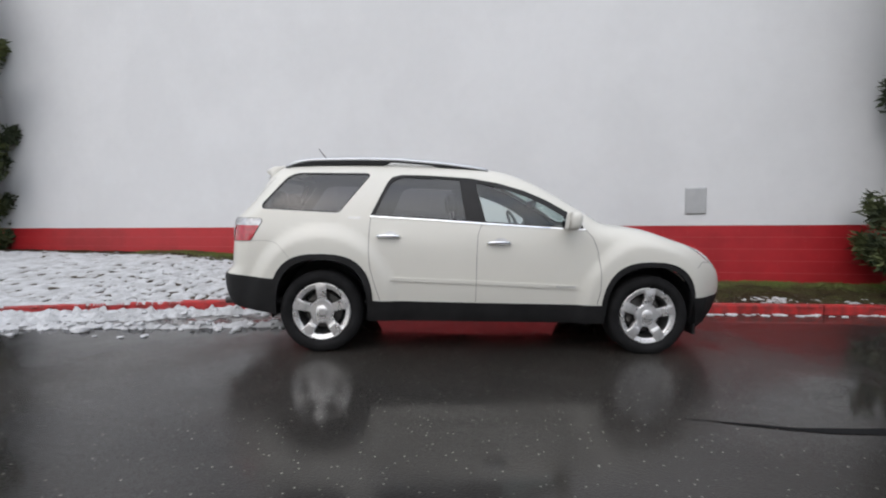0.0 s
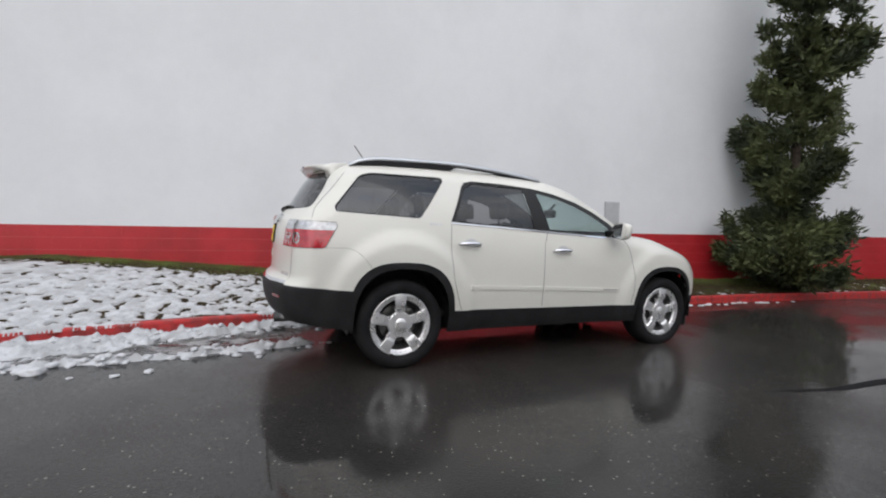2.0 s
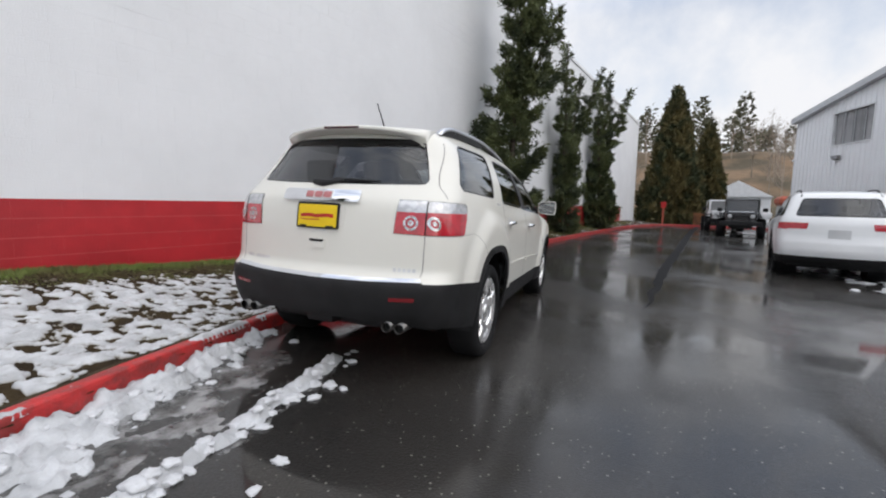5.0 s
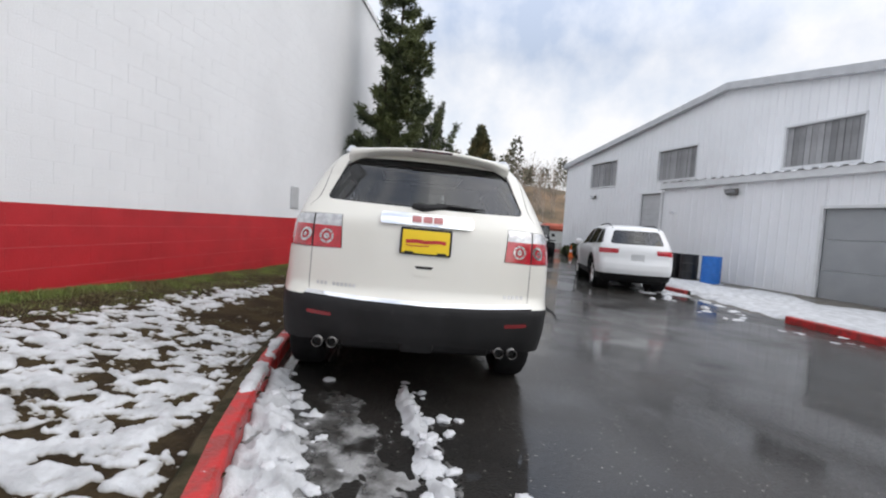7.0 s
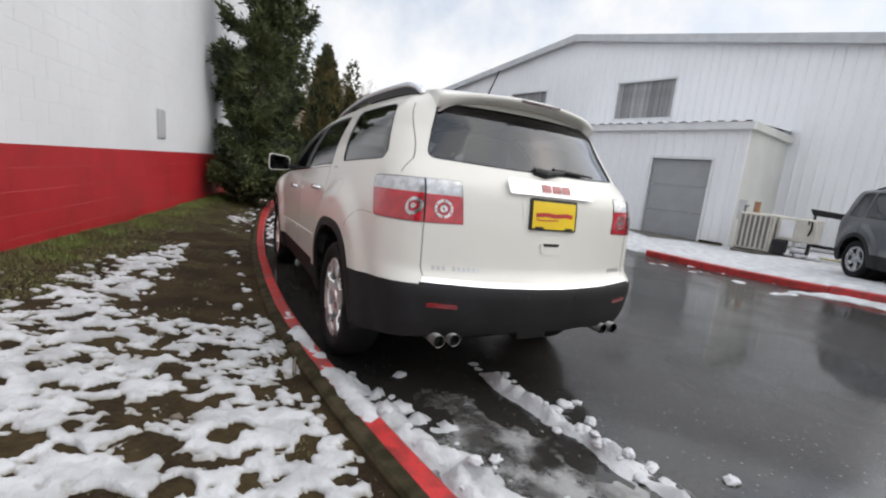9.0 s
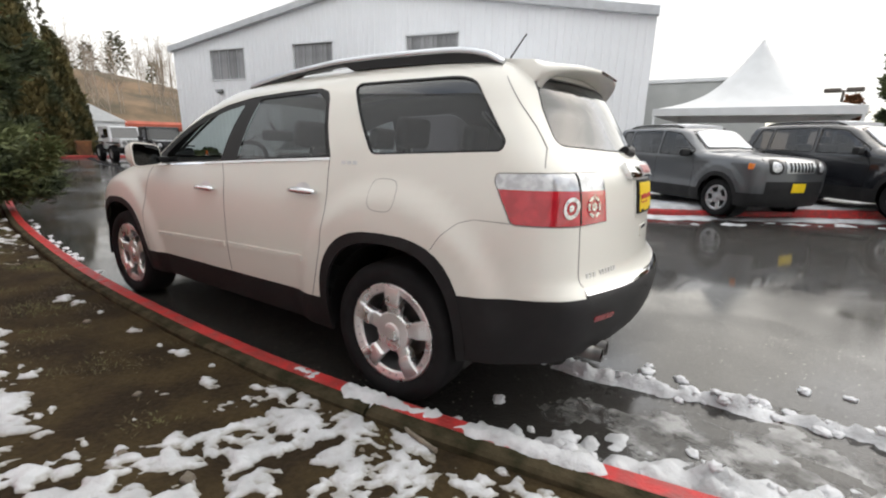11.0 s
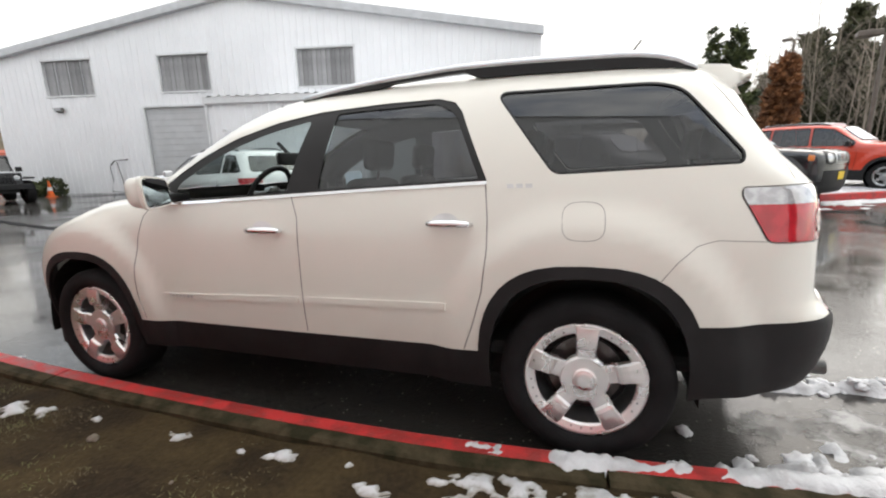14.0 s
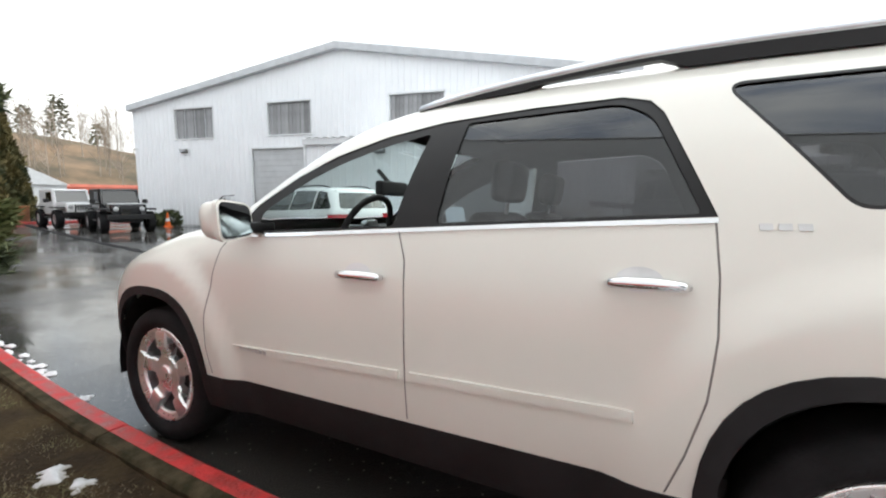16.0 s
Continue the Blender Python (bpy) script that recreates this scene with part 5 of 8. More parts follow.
# antenna
part("antenna", tube([(-0.10, 0.0, 1.785), (-0.13, 0.0, 1.82), (-0.26, 0.0, 1.985)], [0.018, 0.006, 0.004], sides=8), M["matt_black"], suv)

# cabin
part("dashboard", box((2.12, -0.74, 0.85), (2.52, 0.74, 1.165), 0.10, seg=4), M["lining"], suv, smooth=True)
part("scuttle", box((2.40, -0.74, 1.0), (2.74, 0.74, 1.15), 0.06, seg=2), M["lining"], suv)
wheel_m = Matrix.Translation((2.00, 0.40, 1.185)) @ Matrix.Rotation(radians(-26), 4, "Y") @ Matrix.Rotation(radians(90), 4, "Z")
ring = [wheel_m @ Vector((0.19 * math.cos(a), 0, 0.19 * math.sin(a))) for a in np.linspace(0, 2 * math.pi, 33)]
st = part("steering_wheel", tube(ring, 0.017, cap=False), M["lining"], suv, smooth=True)
bm = box((-0.17, -0.012, -0.03), (0.17, 0.012, 0.03), 0.01, m=wheel_m)
box((-0.06, -0.02, -0.08), (0.06, 0.035, 0.06), 0.02, bm, m=wheel_m)
box((-0.03, -0.012, -0.17), (0.03, 0.012, 0.0), 0.01, bm, m=wheel_m)
part("steering_hub", bm, M["alloy_grey"], suv)
part("steering_column", tube([(2.06, 0.40, 1.15), (2.38, 0.40, 1.0)], 0.05), M["lining"], suv)
part("inside_mirror", box((2.08, -0.15, 1.38), (2.13, 0.15, 1.47), 0.02, seg=3), M["lining"], suv)
part("inside_mirror_stalk", tube([(2.11, 0, 1.445), (2.21, 0, 1.545)], 0.014), M["lining"], suv)


def seat(x, y, wide=0.50, head=True, z=0.55):
    s = part("seat", box((x - 0.05, y - wide / 2, z), (x + 0.46, y + wide / 2, z + 0.20), 0.07, seg=3), M["seat"], suv, smooth=True)
    part("seat_back", box((-0.07, -wide / 2, 0), (0.07, wide / 2, 0.62), 0.06, seg=3, m=Matrix.Translation((x - 0.04, y, z + 0.12)) @ Matrix.Rotation(radians(-14), 4, "Y")), M["seat"], s, smooth=True)
    for o in ((0.0,) if wide < 0.7 else (-wide / 4, wide / 4)):
        if head:
            part("headrest", box((-0.05, -0.13, 0), (0.05, 0.13, 0.18), 0.045, seg=3, m=Matrix.Translation((x - 0.21, y + o, z + 0.77)) @ Matrix.Rotation(radians(-8), 4, "Y")), M["seat"], s, smooth=True)
            part("headrest_post", tube([(x - 0.20, y + o, z + 0.70), (x - 0.215, y + o, z + 0.80)], 0.008), M["badge"], s)


for y in (-0.38, 0.38):
    seat(1.42, y)
    seat(0.50, y, 0.52)
seat(-0.38, 0.0, 1.0)
# the car stands on a slope: nose down, leaning from the kerb
suv.matrix_world = Matrix.Rotation(radians(12.0), 4, "Z") @ Matrix.Rotation(radians(1.2), 4, "Y") @ Matrix.Rotation(radians(1.5), 4, "X")

# ---- snow and grass ----
def fbm(x, y, seed, octaves=4):
    s, a, f = 0.0, 0.5, 1.0
    for k in range(octaves):
        s += a * noise.noise((x * f, y * f, seed + 7.3 * k))
        a *= 0.5
        f *= 2.1
    return s


def lawn_cover(x, y):
    """How much of the lawn the snow covers there, from 0 to 1."""
    along = bend(x, [(-14, 1.05), (-3.2, 1.04), (-2.3, 0.86), (-0.9, 0.76), (-0.1, 0.60), (0.4, 0.30), (0.9, 0.03), (1.8, 0.04), (3.6, 0.05), (4.3, 0.25), (5.0, 0.52), (6.6, 0.55), (8.2, 0.25), (10, 0.45), (30, 0.5)])
    q = min(1.0, max(0.0, (y - 2.0 - 0.125 * x) / 0.28))
    along += bend(x, [(-0.6, 0.0), (-0.1, 0.16), (0.4, 0.55), (1.1, 0.78), (1.8, 0.74), (2.6, 0.6), (3.4, 0.25), (4.2, 0.0)]) * q * q * (3 - 2 * q)
    wall_gap = WALL_Y - y
    clear = bend(wall_gap, [(0.0, 0.9), (0.45, 0.62), (0.8, 0.15), (1.05, 0.0)]) if x < 8.2 else bend(wall_gap, [(0.0, 0.4), (0.4, 0.0)])
    kerb_gap = y - kerb_y(x)
    clear += bend(kerb_gap, [(0.17, 0.50), (0.26, 0.18), (0.36, 0.0)]) if -3.2 < x < 4.2 else 0.0
    return along - clear


BITS = [(2.6, 2.04, 0.10), (2.42, 1.97, 0.07), (2.08, 1.87, 0.04), (1.52, 1.76, 0.06), (1.16, 1.69, 0.035), (0.96, 1.62, 0.09), (0.65, 1.54, 0.04), (0.48, 1.60, 0.07), (0.27, 1.43, 0.05), (0.12, 1.36, 0.11), (-0.05, 1.32, 0.10), (-0.36, 1.25, 0.15), (-0.62, 1.13, 0.13)]


def lawn_snow(x, y):
    wx, wy = x + 0.05 * noise.noise((x * 6, y * 6, 51)), y + 0.05 * noise.noise((x * 6, y * 6, 57))
    n = 0.5 + 0.26 * fbm(x * 1.5, y * 1.5, 11, 3) + 0.17 * noise.noise((wx * 4.8, wy * 4.8, 2)) + 0.20 * noise.noise((wx * 9.5, wy * 9.5, 6)) + 0.19 * noise.noise((wx * 18, wy * 18, 9)) + 0.12 * noise.noise((x * 37, y * 37, 7))
    c = lawn_cover(x, y) - 0.05
    h = (n - (0.5 + (0.5 - c) * 0.62)) * 0.15
    # trodden hollows
    v = noise.noise((wx * 8.6 + 3, wy * 7.4, 31)) + 0.34 * noise.noise((wx * 18, wy * 18, 12))
    if v > 0.14:
        h -= (v - 0.14) * 0.42
    for bx, by, br in BITS:
        if abs(x - bx) < 0.3 and abs(y - by) < 0.3:
            q = math.hypot((x - bx) * 0.8, (y - by) * 1.25) / (0.75 * br) + 0.9 * noise.noise((x * 19, y * 19, 3)) + 0.5 * noise.noise((x * 41, y * 41, 5))
            h = max(h, 0.03 * (1 - q))
    top = 0.034 + 0.018 * noise.noise((x * 5, y * 5, 8)) + 0.016 * noise.noise((x * 13, y * 13, 18)) + 0.006 * noise.noise((x * 30, y * 30, 28))
    h = top * math.tanh(h / top) if h > 0 else h
    return lawn_z(x, y) + max(h, -0.03) - 0.003


def snow_sheet(name, xs_, ys_, fun, base, mat, label, lift=0.0):
    nx = len(xs_)
    Z = [[fun(x, y) for x in xs_] for y in ys_]
    up = [[Z[j][i] > base(xs_[i], ys_[j]) + lift for i in range(nx)] for j in range(len(ys_))]
    verts, faces, back = [], [], {}
    for j in range(len(ys_) - 1):
        for i in range(nx - 1):
            if up[j][i] or up[j][i + 1] or up[j + 1][i] or up[j + 1][i + 1]:
                f = []
                for a, b in ((j, i), (j, i + 1), (j + 1, i + 1), (j + 1, i)):
                    if (a, b) not in back:
                        back[(a, b)] = len(verts)
                        verts.append((xs_[b], ys_[a], Z[a][b]))
                    f.append(back[(a, b)])
                faces.append(tuple(f))
    me = mesh_of(name, verts, faces, mat, True)
    depth = me.attributes.new("depth", "FLOAT", "POINT")
    depth.data.foreach_set("value", [z - base(x, y) for x, y, z in verts])
    return tagged(new(name, me), label, "snow", kind="stuff")


def on_lawn(fun):
    return lambda x, y: fun(x, y) if y > kerb_y(x) + 0.165 else -5.0


def trim_sheet(name, xs_, ys_, fun, ok, base, mat, label):
    """A snow sheet that keeps to the places where ok holds."""
    return snow_sheet(name, xs_, ys_, lambda x, y: fun(x, y) if ok(x, y) else base(x, y) - 0.03, base, mat, label, 0.0005)


lawn_ok = lambda x, y: y > kerb_y(x) + 0.15 and y < WALL_Y - 0.02
trim_sheet("lawn_snow", steps(-4.2, 3.0, 0.016), steps(-0.6, WALL_Y - 0.25, 0.016), lawn_snow, lawn_ok, lawn_z, M["lawn_snow"], "patchy melting white snow on the lawn")
trim_sheet("lawn_snow", steps(3.0, 8.0, 0.03), steps(1.6, WALL_Y - 0.25, 0.03), lawn_snow, lawn_ok, lawn_z, M["lawn_snow"], "patchy melting white snow on the lawn")
trim_sheet("lawn_snow", steps(-12, -4.2, 0.06), steps(-4.5, WALL_Y - 0.25, 0.06), lawn_snow, lawn_ok, lawn_z, M["lawn_snow"], "patchy melting white snow on the lawn")
trim_sheet("lawn_snow", steps(8.0, 30, 0.08), steps(0.4, WALL_Y - 0.1, 0.06), lawn_snow, lawn_ok, lawn_z, M["lawn_snow"], "thin white snow on the far lawn strip")

RIDGE = [(-9, -3.9), (-6, -2.35), (-3.1, -0.86), (-2.4, -0.63), (-1.75, -0.50), (-1.3, -0.32), (-0.8, -0.14), (-0.55, -0.06)]


def slush_h(x, y):
    """Ploughed snow by the kerb, a wet track, and a ridge left by the wheels."""
    k = kerb_y(x) - y
    r = y - bend(x, RIDGE)
    fade = min(1.0, max(0.0, (-0.30 - x) / 0.5))
    n = fbm(x * 5, y * 5, 21)
    lump = max(0.0, noise.noise((x * 13, y * 13, 4)))
    width = bend(x, [(-3.5, 0.62), (-2.2, 0.5), (-1.2, 0.34), (-0.6, 0.16)])
    bank = 0.035 + 0.11 * n + 0.07 * lump + 0.03 * noise.noise((x * 24, y * 24, 14)) - 0.11 * max(0.0, k / max(0.1, width) - 0.55)
    rw = 0.055 + 0.05 * noise.noise((x * 4, 0, 9))
    ridge = (0.040 + 0.10 * n + 0.09 * lump + 0.03 * noise.noise((x * 24, y * 24, 14))) * math.exp(-((r / rw) ** 2)) - 0.012
    h = max(bank if k > 0 else -0.1, ridge)
    return road_z(x, y) + (h + 0.02) * fade - 0.02


trim_sheet("kerb_snow", steps(-9.0, -0.3, 0.025), steps(-4.0, 1.0, 0.025), slush_h, lambda x, y: y < kerb_y(x) - 0.005 and y > bend(x, RIDGE) - 0.2, road_z, M["snow"], "lumpy white snow ploughed along the kerb")


def wet_h(x, y):
    k = kerb_y(x) - y
    fade = min(1.0, max(0.0, (-0.45 - x + 0.4 * noise.noise((x * 3, y * 3, 77))) / 0.9))
    n = 0.5 + 0.6 * fbm(x * 3.2, y * 4.6, 41, 5) + 0.12 * noise.noise((x * 22, y * 22, 8))
    c = bend(k, [(0, 0.9), (0.62, 0.92), (0.78, 0.50), (0.95, 0.36), (1.1, 0.62), (1.35, 0.2)])
    h = (n - (0.5 + (0.5 - c) * 0.6)) * 0.06
    return road_z(x, y) + min(0.007, h) * fade - 0.004


trim_sheet("slush", steps(-9.0, -0.3, 0.032), steps(-4.4, 0.9, 0.032), wet_h, lambda x, y: bend(x, RIDGE) - 0.12 < y < kerb_y(x), road_z, M["slush"], "grey wet slush on the asphalt by the kerb")


def lump_mesh(name, seed, mat):
    bm = bmesh.new()
    bmesh.ops.create_icosphere(bm, subdivisions=3, radius=1)
    for v in bm.verts:
        d = v.co.normalized()
        v.co = d * (1 + 0.45 * noise.noise(d * 1.7 + Vector((seed, 0, 0))) + 0.2 * noise.noise(d * 4 + Vector((seed, 3, 0))))
        v.co.z *= 0.55
    me = bpy.data.meshes.new(name)
    bm.to_mesh(me)
    bm.free()
    me.materials.append(mat)
    me.polygons.foreach_set("use_smooth", [True] * len(me.polygons))
    return me


M["lump_snow"] = material("loose_snow", (0.62, 0.63, 0.65), 0.6, vary=0.1, scale=2, bump=0.2, bump_scale=2.5, spec=0.3)
lumps = [lump_mesh("snow_lump", k * 5.1, M["lump_snow"]) for k in range(4)]
for k, (x, y, s) in enumerate(((-2.5, -0.86, 0.085), (-1.73, -0.87, 0.04), (-1.92, -0.96, 0.03), (-2.62, -0.83, 0.05), (-3.0, -1.15, 0.035), (-3.5, -1.3, 0.04), (-2.2, -0.98, 0.02), (-0.62, -0.22, 0.035), (-1.02, -0.42, 0.05), (-1.2, -0.48, 0.04), (-1.0, -0.52, 0.03), (6.1, -5.2, 0.09), (4.9, -5.0, 0.05), (7.3, -4.9, 0.1), (7.9, -5.1, 0.12), (8.3, -4.6, 0.08), (6.9, -4.4, 0.07), (9.2, -3.9, 0.06))):
    ob = tagged(new("snow_lump", lumps[k % 4]), "small lump of white snow on wet asphalt", "snow lump", "loose snow lumps")
    ob.location, ob.scale, ob.rotation_euler = (x, y, road_z(x, y) + s * 0.15), (s, s * 0.8, s * 0.8), (0, 0, k * 1.7)
rl = np.random.default_rng(9)
for k in range(150):
    x = -0.55 - 2.9 * rl.random() ** 0.8
    s = 0.012 + 0.03 * rl.random() ** 2
    if k % 3:
        y = bend(x, RIDGE) + rl.normal(0, 0.055) - 0.02
    else:
        y = kerb_y(x) - rl.uniform(0.05, 0.45)
    ob = tagged(new("snow_lump", lumps[k % 4]), "small lump of white snow on wet asphalt", "snow lump", "loose snow lumps")
    ob.location, ob.scale, ob.rotation_euler = (x, y, max(road_z(x, y), slush_h(x, y)) + s * 0.1), (s * rl.uniform(0.8, 1.5), s, s), (0, 0, k * 1.7)
for k in range(46):
    x = 3.6 + 4.6 * rl.random()
    s = 0.014 + 0.03 * rl.random() ** 1.5
    y = kerb_y(x) - rl.uniform(0.02, 0.16)
    ob = tagged(new("snow_lump", lumps[k % 4]), "small lump of white snow on wet asphalt", "snow lump", "loose snow lumps")
    ob.location, ob.scale, ob.rotation_euler = (x, y, road_z(x, y) + s * 0.1), (s * rl.uniform(0.9, 2.2), s, s * 0.6), (0, 0, 0.1)
# snow left on top of the kerb
CAPS = [(-4.2, 0.8), (-2.9, 0.8), (-2.3, 0.5), (-2.0, 0.1), (-1.45, 0.0), (-1.3, 0.5), (-1.1, 0.8), (-0.72, 0.75), (-0.64, 0.1), (-0.58, 0.6), (-0.42, 0.5), (-0.36, 0.75), (-0.12, 0.7), (-0.05, 0.0), (0.06, 0.1), (0.10, 0.5), (0.24, 0.5), (0.30, 0.0)]


def cap_base(x, y):
    return road_z(x, kerb_y(x)) + 0.128


def cap_h(x, y):
    d = (y - kerb_y(x) - 0.045) / 0.065
    n = 0.5 + 0.7 * fbm(x * 7, y * 7, 91) + 0.14 * noise.noise((x * 30, y * 30, 2))
    h = (n - 1.0 + bend(x, CAPS)) * 0.09 - 0.03 * d * d
    return cap_base(x, y) + (0.03 * math.tanh(h / 0.03) if h > 0 else max(h, -0.02))


trim_sheet("kerb_snow_cap", steps(-4.2, 0.4, 0.014), steps(-0.7, 1.4, 0.014), cap_h, lambda x, y: kerb_y(x) + 0.004 < y < kerb_y(x) + 0.15, cap_base, M["snow"], "strips of white snow left on the red kerb")


def yard_edge(x):
    return bend(x, [(-9, -14.2), (-4.5, -11.9), (-1.8, -10.15), (-0.4, -9.05), (1.1, -7.75), (3.2, -6.65), (5.1, -6.15), (8.2, -5.65), (9.0, -5.45), (13, -5.6), (13.5, -8)])


def yard_z(x, y):
    d = yard_edge(x) - y
    up = bend(x, [(-1.5, 0.18), (1.5, 0.17), (3.0, 0.10)]) if not 5.3 < x < 8.0 else 0.06
    return road_z(x, y) + up * min(1, max(-0.3, (d - 0.1) / 0.3))


M["yard"] = material("wet_concrete", (0.15, 0.135, 0.115), 0.5, second=(0.07, 0.065, 0.055), scale=2, bump=0.4, bump_scale=40, fine=0.2, rough_vary=0.2)
yard = new("yard_pavement", sheet("yard_pavement", steps(-9, 13.5, 0.3), steps(-26, -5.2, 0.2), yard_z, M["yard"], keep=lambda x, y: y < yard_edge(x) - 0.02))
tagged(yard, "wet concrete yard in front of the hall", "pavement", kind="structure")


def yard_snow(x, y):
    d = yard_edge(x) - y
    n = 0.5 + 0.7 * fbm(x * 0.9, y * 0.9, 51) + 0.1 * noise.noise((x * 7, y * 7, 3))
    hall_gap = Vector((x, y, 0)).dot(NB) + 16.384 - (3.8 if 2.2 < Vector((x, y, 0)).dot(UB) < 10.9 else 0)
    c = 0.86 - bend(hall_gap, [(0.3, 0.7), (1.0, 0.35), (1.8, 0.0)]) - (0.25 if y < -14 else 0)
    h = (n - (0.5 + (0.5 - c) * 0.7)) * 0.25
    h = 0.05 * math.tanh(h / 0.05) if h > 0 else h
    return yard_z(x, y) + max(-0.02, h) - 0.002


trim_sheet("yard_snow", steps(-9, 13, 0.11), steps(-20, -5.3, 0.11), yard_snow, lambda x, y: y < yard_edge(x) - 0.2, yard_z, M["snow"], "trodden white snow over the yard")


def road_snow(x, y):
    d = y - yard_edge(x)
    n = 0.5 + 0.7 * fbm(x * 2.2, y * 2.2, 61)
    c = bend(d, [(0, 0.95), (0.4, 0.8), (0.6, 0.35), (1.1, 0.42), (1.5, 0.2), (2.2, 0.0)]) if x < 2 or x > 8 else bend(d, [(0, 0.45), (0.3, 0.2), (0.9, 0.36), (1.2, 0.12), (1.6, 0.0)])
    h = (n - (0.5 + (0.5 - c) * 0.7)) * 0.2
    return road_z(x, y) + (0.045 * math.tanh(h / 0.045) if h > 0 else max(-0.02, h)) - 0.003


trim_sheet("road_snow", steps(-9, 13, 0.06), steps(-13.8, -3.2, 0.06), road_snow, lambda x, y: yard_edge(x) < y < yard_edge(x) + 2.2, road_z, M["snow"], "scattered melting snow along the far kerb")

# grass: blades along the wall's foot and thinly over the lawn
rng = np.random.default_rng(5)
gv, gf = [], []


def blades(count, place, tall, lean=0.5):
    for _ in range(count):
        x, y = place()
        z = lawn_z(x, y) - 0.005
        a = rng.uniform(0, 2 * math.pi)
        h, w = tall * rng.uniform(0.5, 1.2), rng.uniform(0.003, 0.006)
        dx, dy = math.cos(a), math.sin(a)
        l = lean * h * rng.uniform(0.2, 1.4)
        o = len(gv)
        gv.extend([(x - dy * w, y + dx * w, z), (x + dy * w, y - dx * w, z), (x + dx * l, y + dy * l, z + h)])
        gf.append((o, o + 1, o + 2))


def by_wall():
    x = rng.uniform(-6, 9)
    return x, WALL_Y - 0.01 - abs(rng.normal(0, 0.15)) * (1 + 0.8 * noise.noise((x * 1.3, 0, 4)))


def turf():
    x = rng.uniform(-4, 9)
    return x, WALL_Y - 0.02 - 0.75 * rng.random() ** 1.7 * (1 + 0.5 * noise.noise((x * 1.1, 3, 4)))


def on_grass():
    for _ in range(40):
        x = rng.uniform(-3, 9)
        y = rng.uniform(kerb_y(x) + 0.2, WALL_Y - 0.05)
        if fbm(x * 1.6, y * 1.6, 71) > rng.uniform(-0.05, 0.35) + bend(x, [(-1, 0.14), (0.5, 0.12), (2.0, 0.12), (4, 0.0), (5, -0.15)]):
            break
    return x, y


blades(34000, by_wall, 0.055)
blades(24000, turf, 0.022, 1.6)
blades(5000, lambda: (lambda x: (x, WALL_Y - rng.uniform(0.02, 0.9)))(rng.uniform(8, 29)), 0.09)
tagged(new("grass", mesh_of("grass", gv, gf, M["grass"])), "short green and brown grass along the wall", "grass", kind="stuff")
gv, gf = [], []
blades(42000, on_grass, 0.016, 1.8)
blades(34000, turf, 0.022, 1.6)
tagged(new("thin_turf", mesh_of("thin_turf", gv, gf, M["turf"])), "thin trampled olive-brown turf on the mud", "grass", kind="stuff")
# litter on the lawn: stones, sticks, a dead leaf or two
M["stone"] = material("brown_stone", (0.20, 0.17, 0.13), 0.7, vary=0.4, scale=20, bump=0.4, bump_scale=60)
stones = lump_mesh("stone", 77, M["stone"])
for k in range(26):
    x = rng.uniform(-3, 5)
    y = rng.uniform(kerb_y(x) + 0.25, WALL_Y - 0.3)
    s = rng.uniform(0.008, 0.03)
    ob = tagged(new("stone", stones), "small brown stone on the muddy lawn", "stone", "lawn stones")
    ob.location, ob.scale, ob.rotation_euler = (x, y, lawn_z(x, y) + s * 0.3), (s, s * 0.8, s), (0, 0, k)
ob = tagged(new("stick", mesh_of("stick", *(lambda b: (b.verts.index_update(), ([v.co[:] for v in b.verts], [[v.index for v in f.verts] for f in b.faces]))[1])(tube([(0, 0, 0), (0.15, 0.01, 0.008), (0.3, -0.02, 0.0)], [0.012, 0.01, 0.005], sides=7)), M["stone"])), "short broken brown stick on the mud", "stick")
ob.location = (-0.75, 1.10, lawn_z(-0.75, 1.10) + 0.015)

# ---- hall details, annex, yard things ----
M.update({
    "rake": material("grey_metal_rake", (0.50, 0.51, 0.53), 0.45, vary=0.1, scale=3),
    "corrugated_plastic": material("grimy_translucent_sheet", (0.23, 0.235, 0.24), 0.35, second=(0.10, 0.10, 0.105), scale=2.5, fine=0.25, fine_scale=9, rough_vary=0.1),
    "blind": material("grey_vertical_blind", (0.30, 0.30, 0.305), 0.6, second=(0.22, 0.22, 0.225), scale=1.2, rand=0.30),
    "blind_gap": material("room_shade_grey", (0.10, 0.10, 0.105), 0.8, vary=0.2),
    "drum_blue": material("blue_plastic", (0.02, 0.16, 0.55), 0.4, vary=0.15, scale=5),
    "drum_black": material("black_plastic", (0.014, 0.014, 0.016), 0.4, vary=0.2, scale=5),
    "plank": material("weathered_pale_wood", (0.42, 0.38, 0.22), 0.7, vary=0.3, scale=9),
    "orange": material("orange_plastic", (0.75, 0.13, 0.01), 0.5, vary=0.15, scale=8),
    "beige_metal": material("beige_metal", (0.52, 0.50, 0.44), 0.5, vary=0.12, scale=4),
    "rust_metal": material("rusty_orange_metal", (0.42, 0.20, 0.08), 0.6, second=(0.30, 0.17, 0.10), scale=8),
    "lamp_housing": material("bronze_lamp_housing", (0.16, 0.15, 0.14), 0.5, vary=0.2),
    "annex": material("cream_metal_siding", (0.62, 0.62, 0.58), 0.45, vary=0.08, scale=1.0, fine=0.04, fine_scale=10),
})
hall_trims = [o for o in hall.children if o.name.startswith("rake_trim")]
for o in hall_trims:
    o.data.materials[0] = M["rake"]


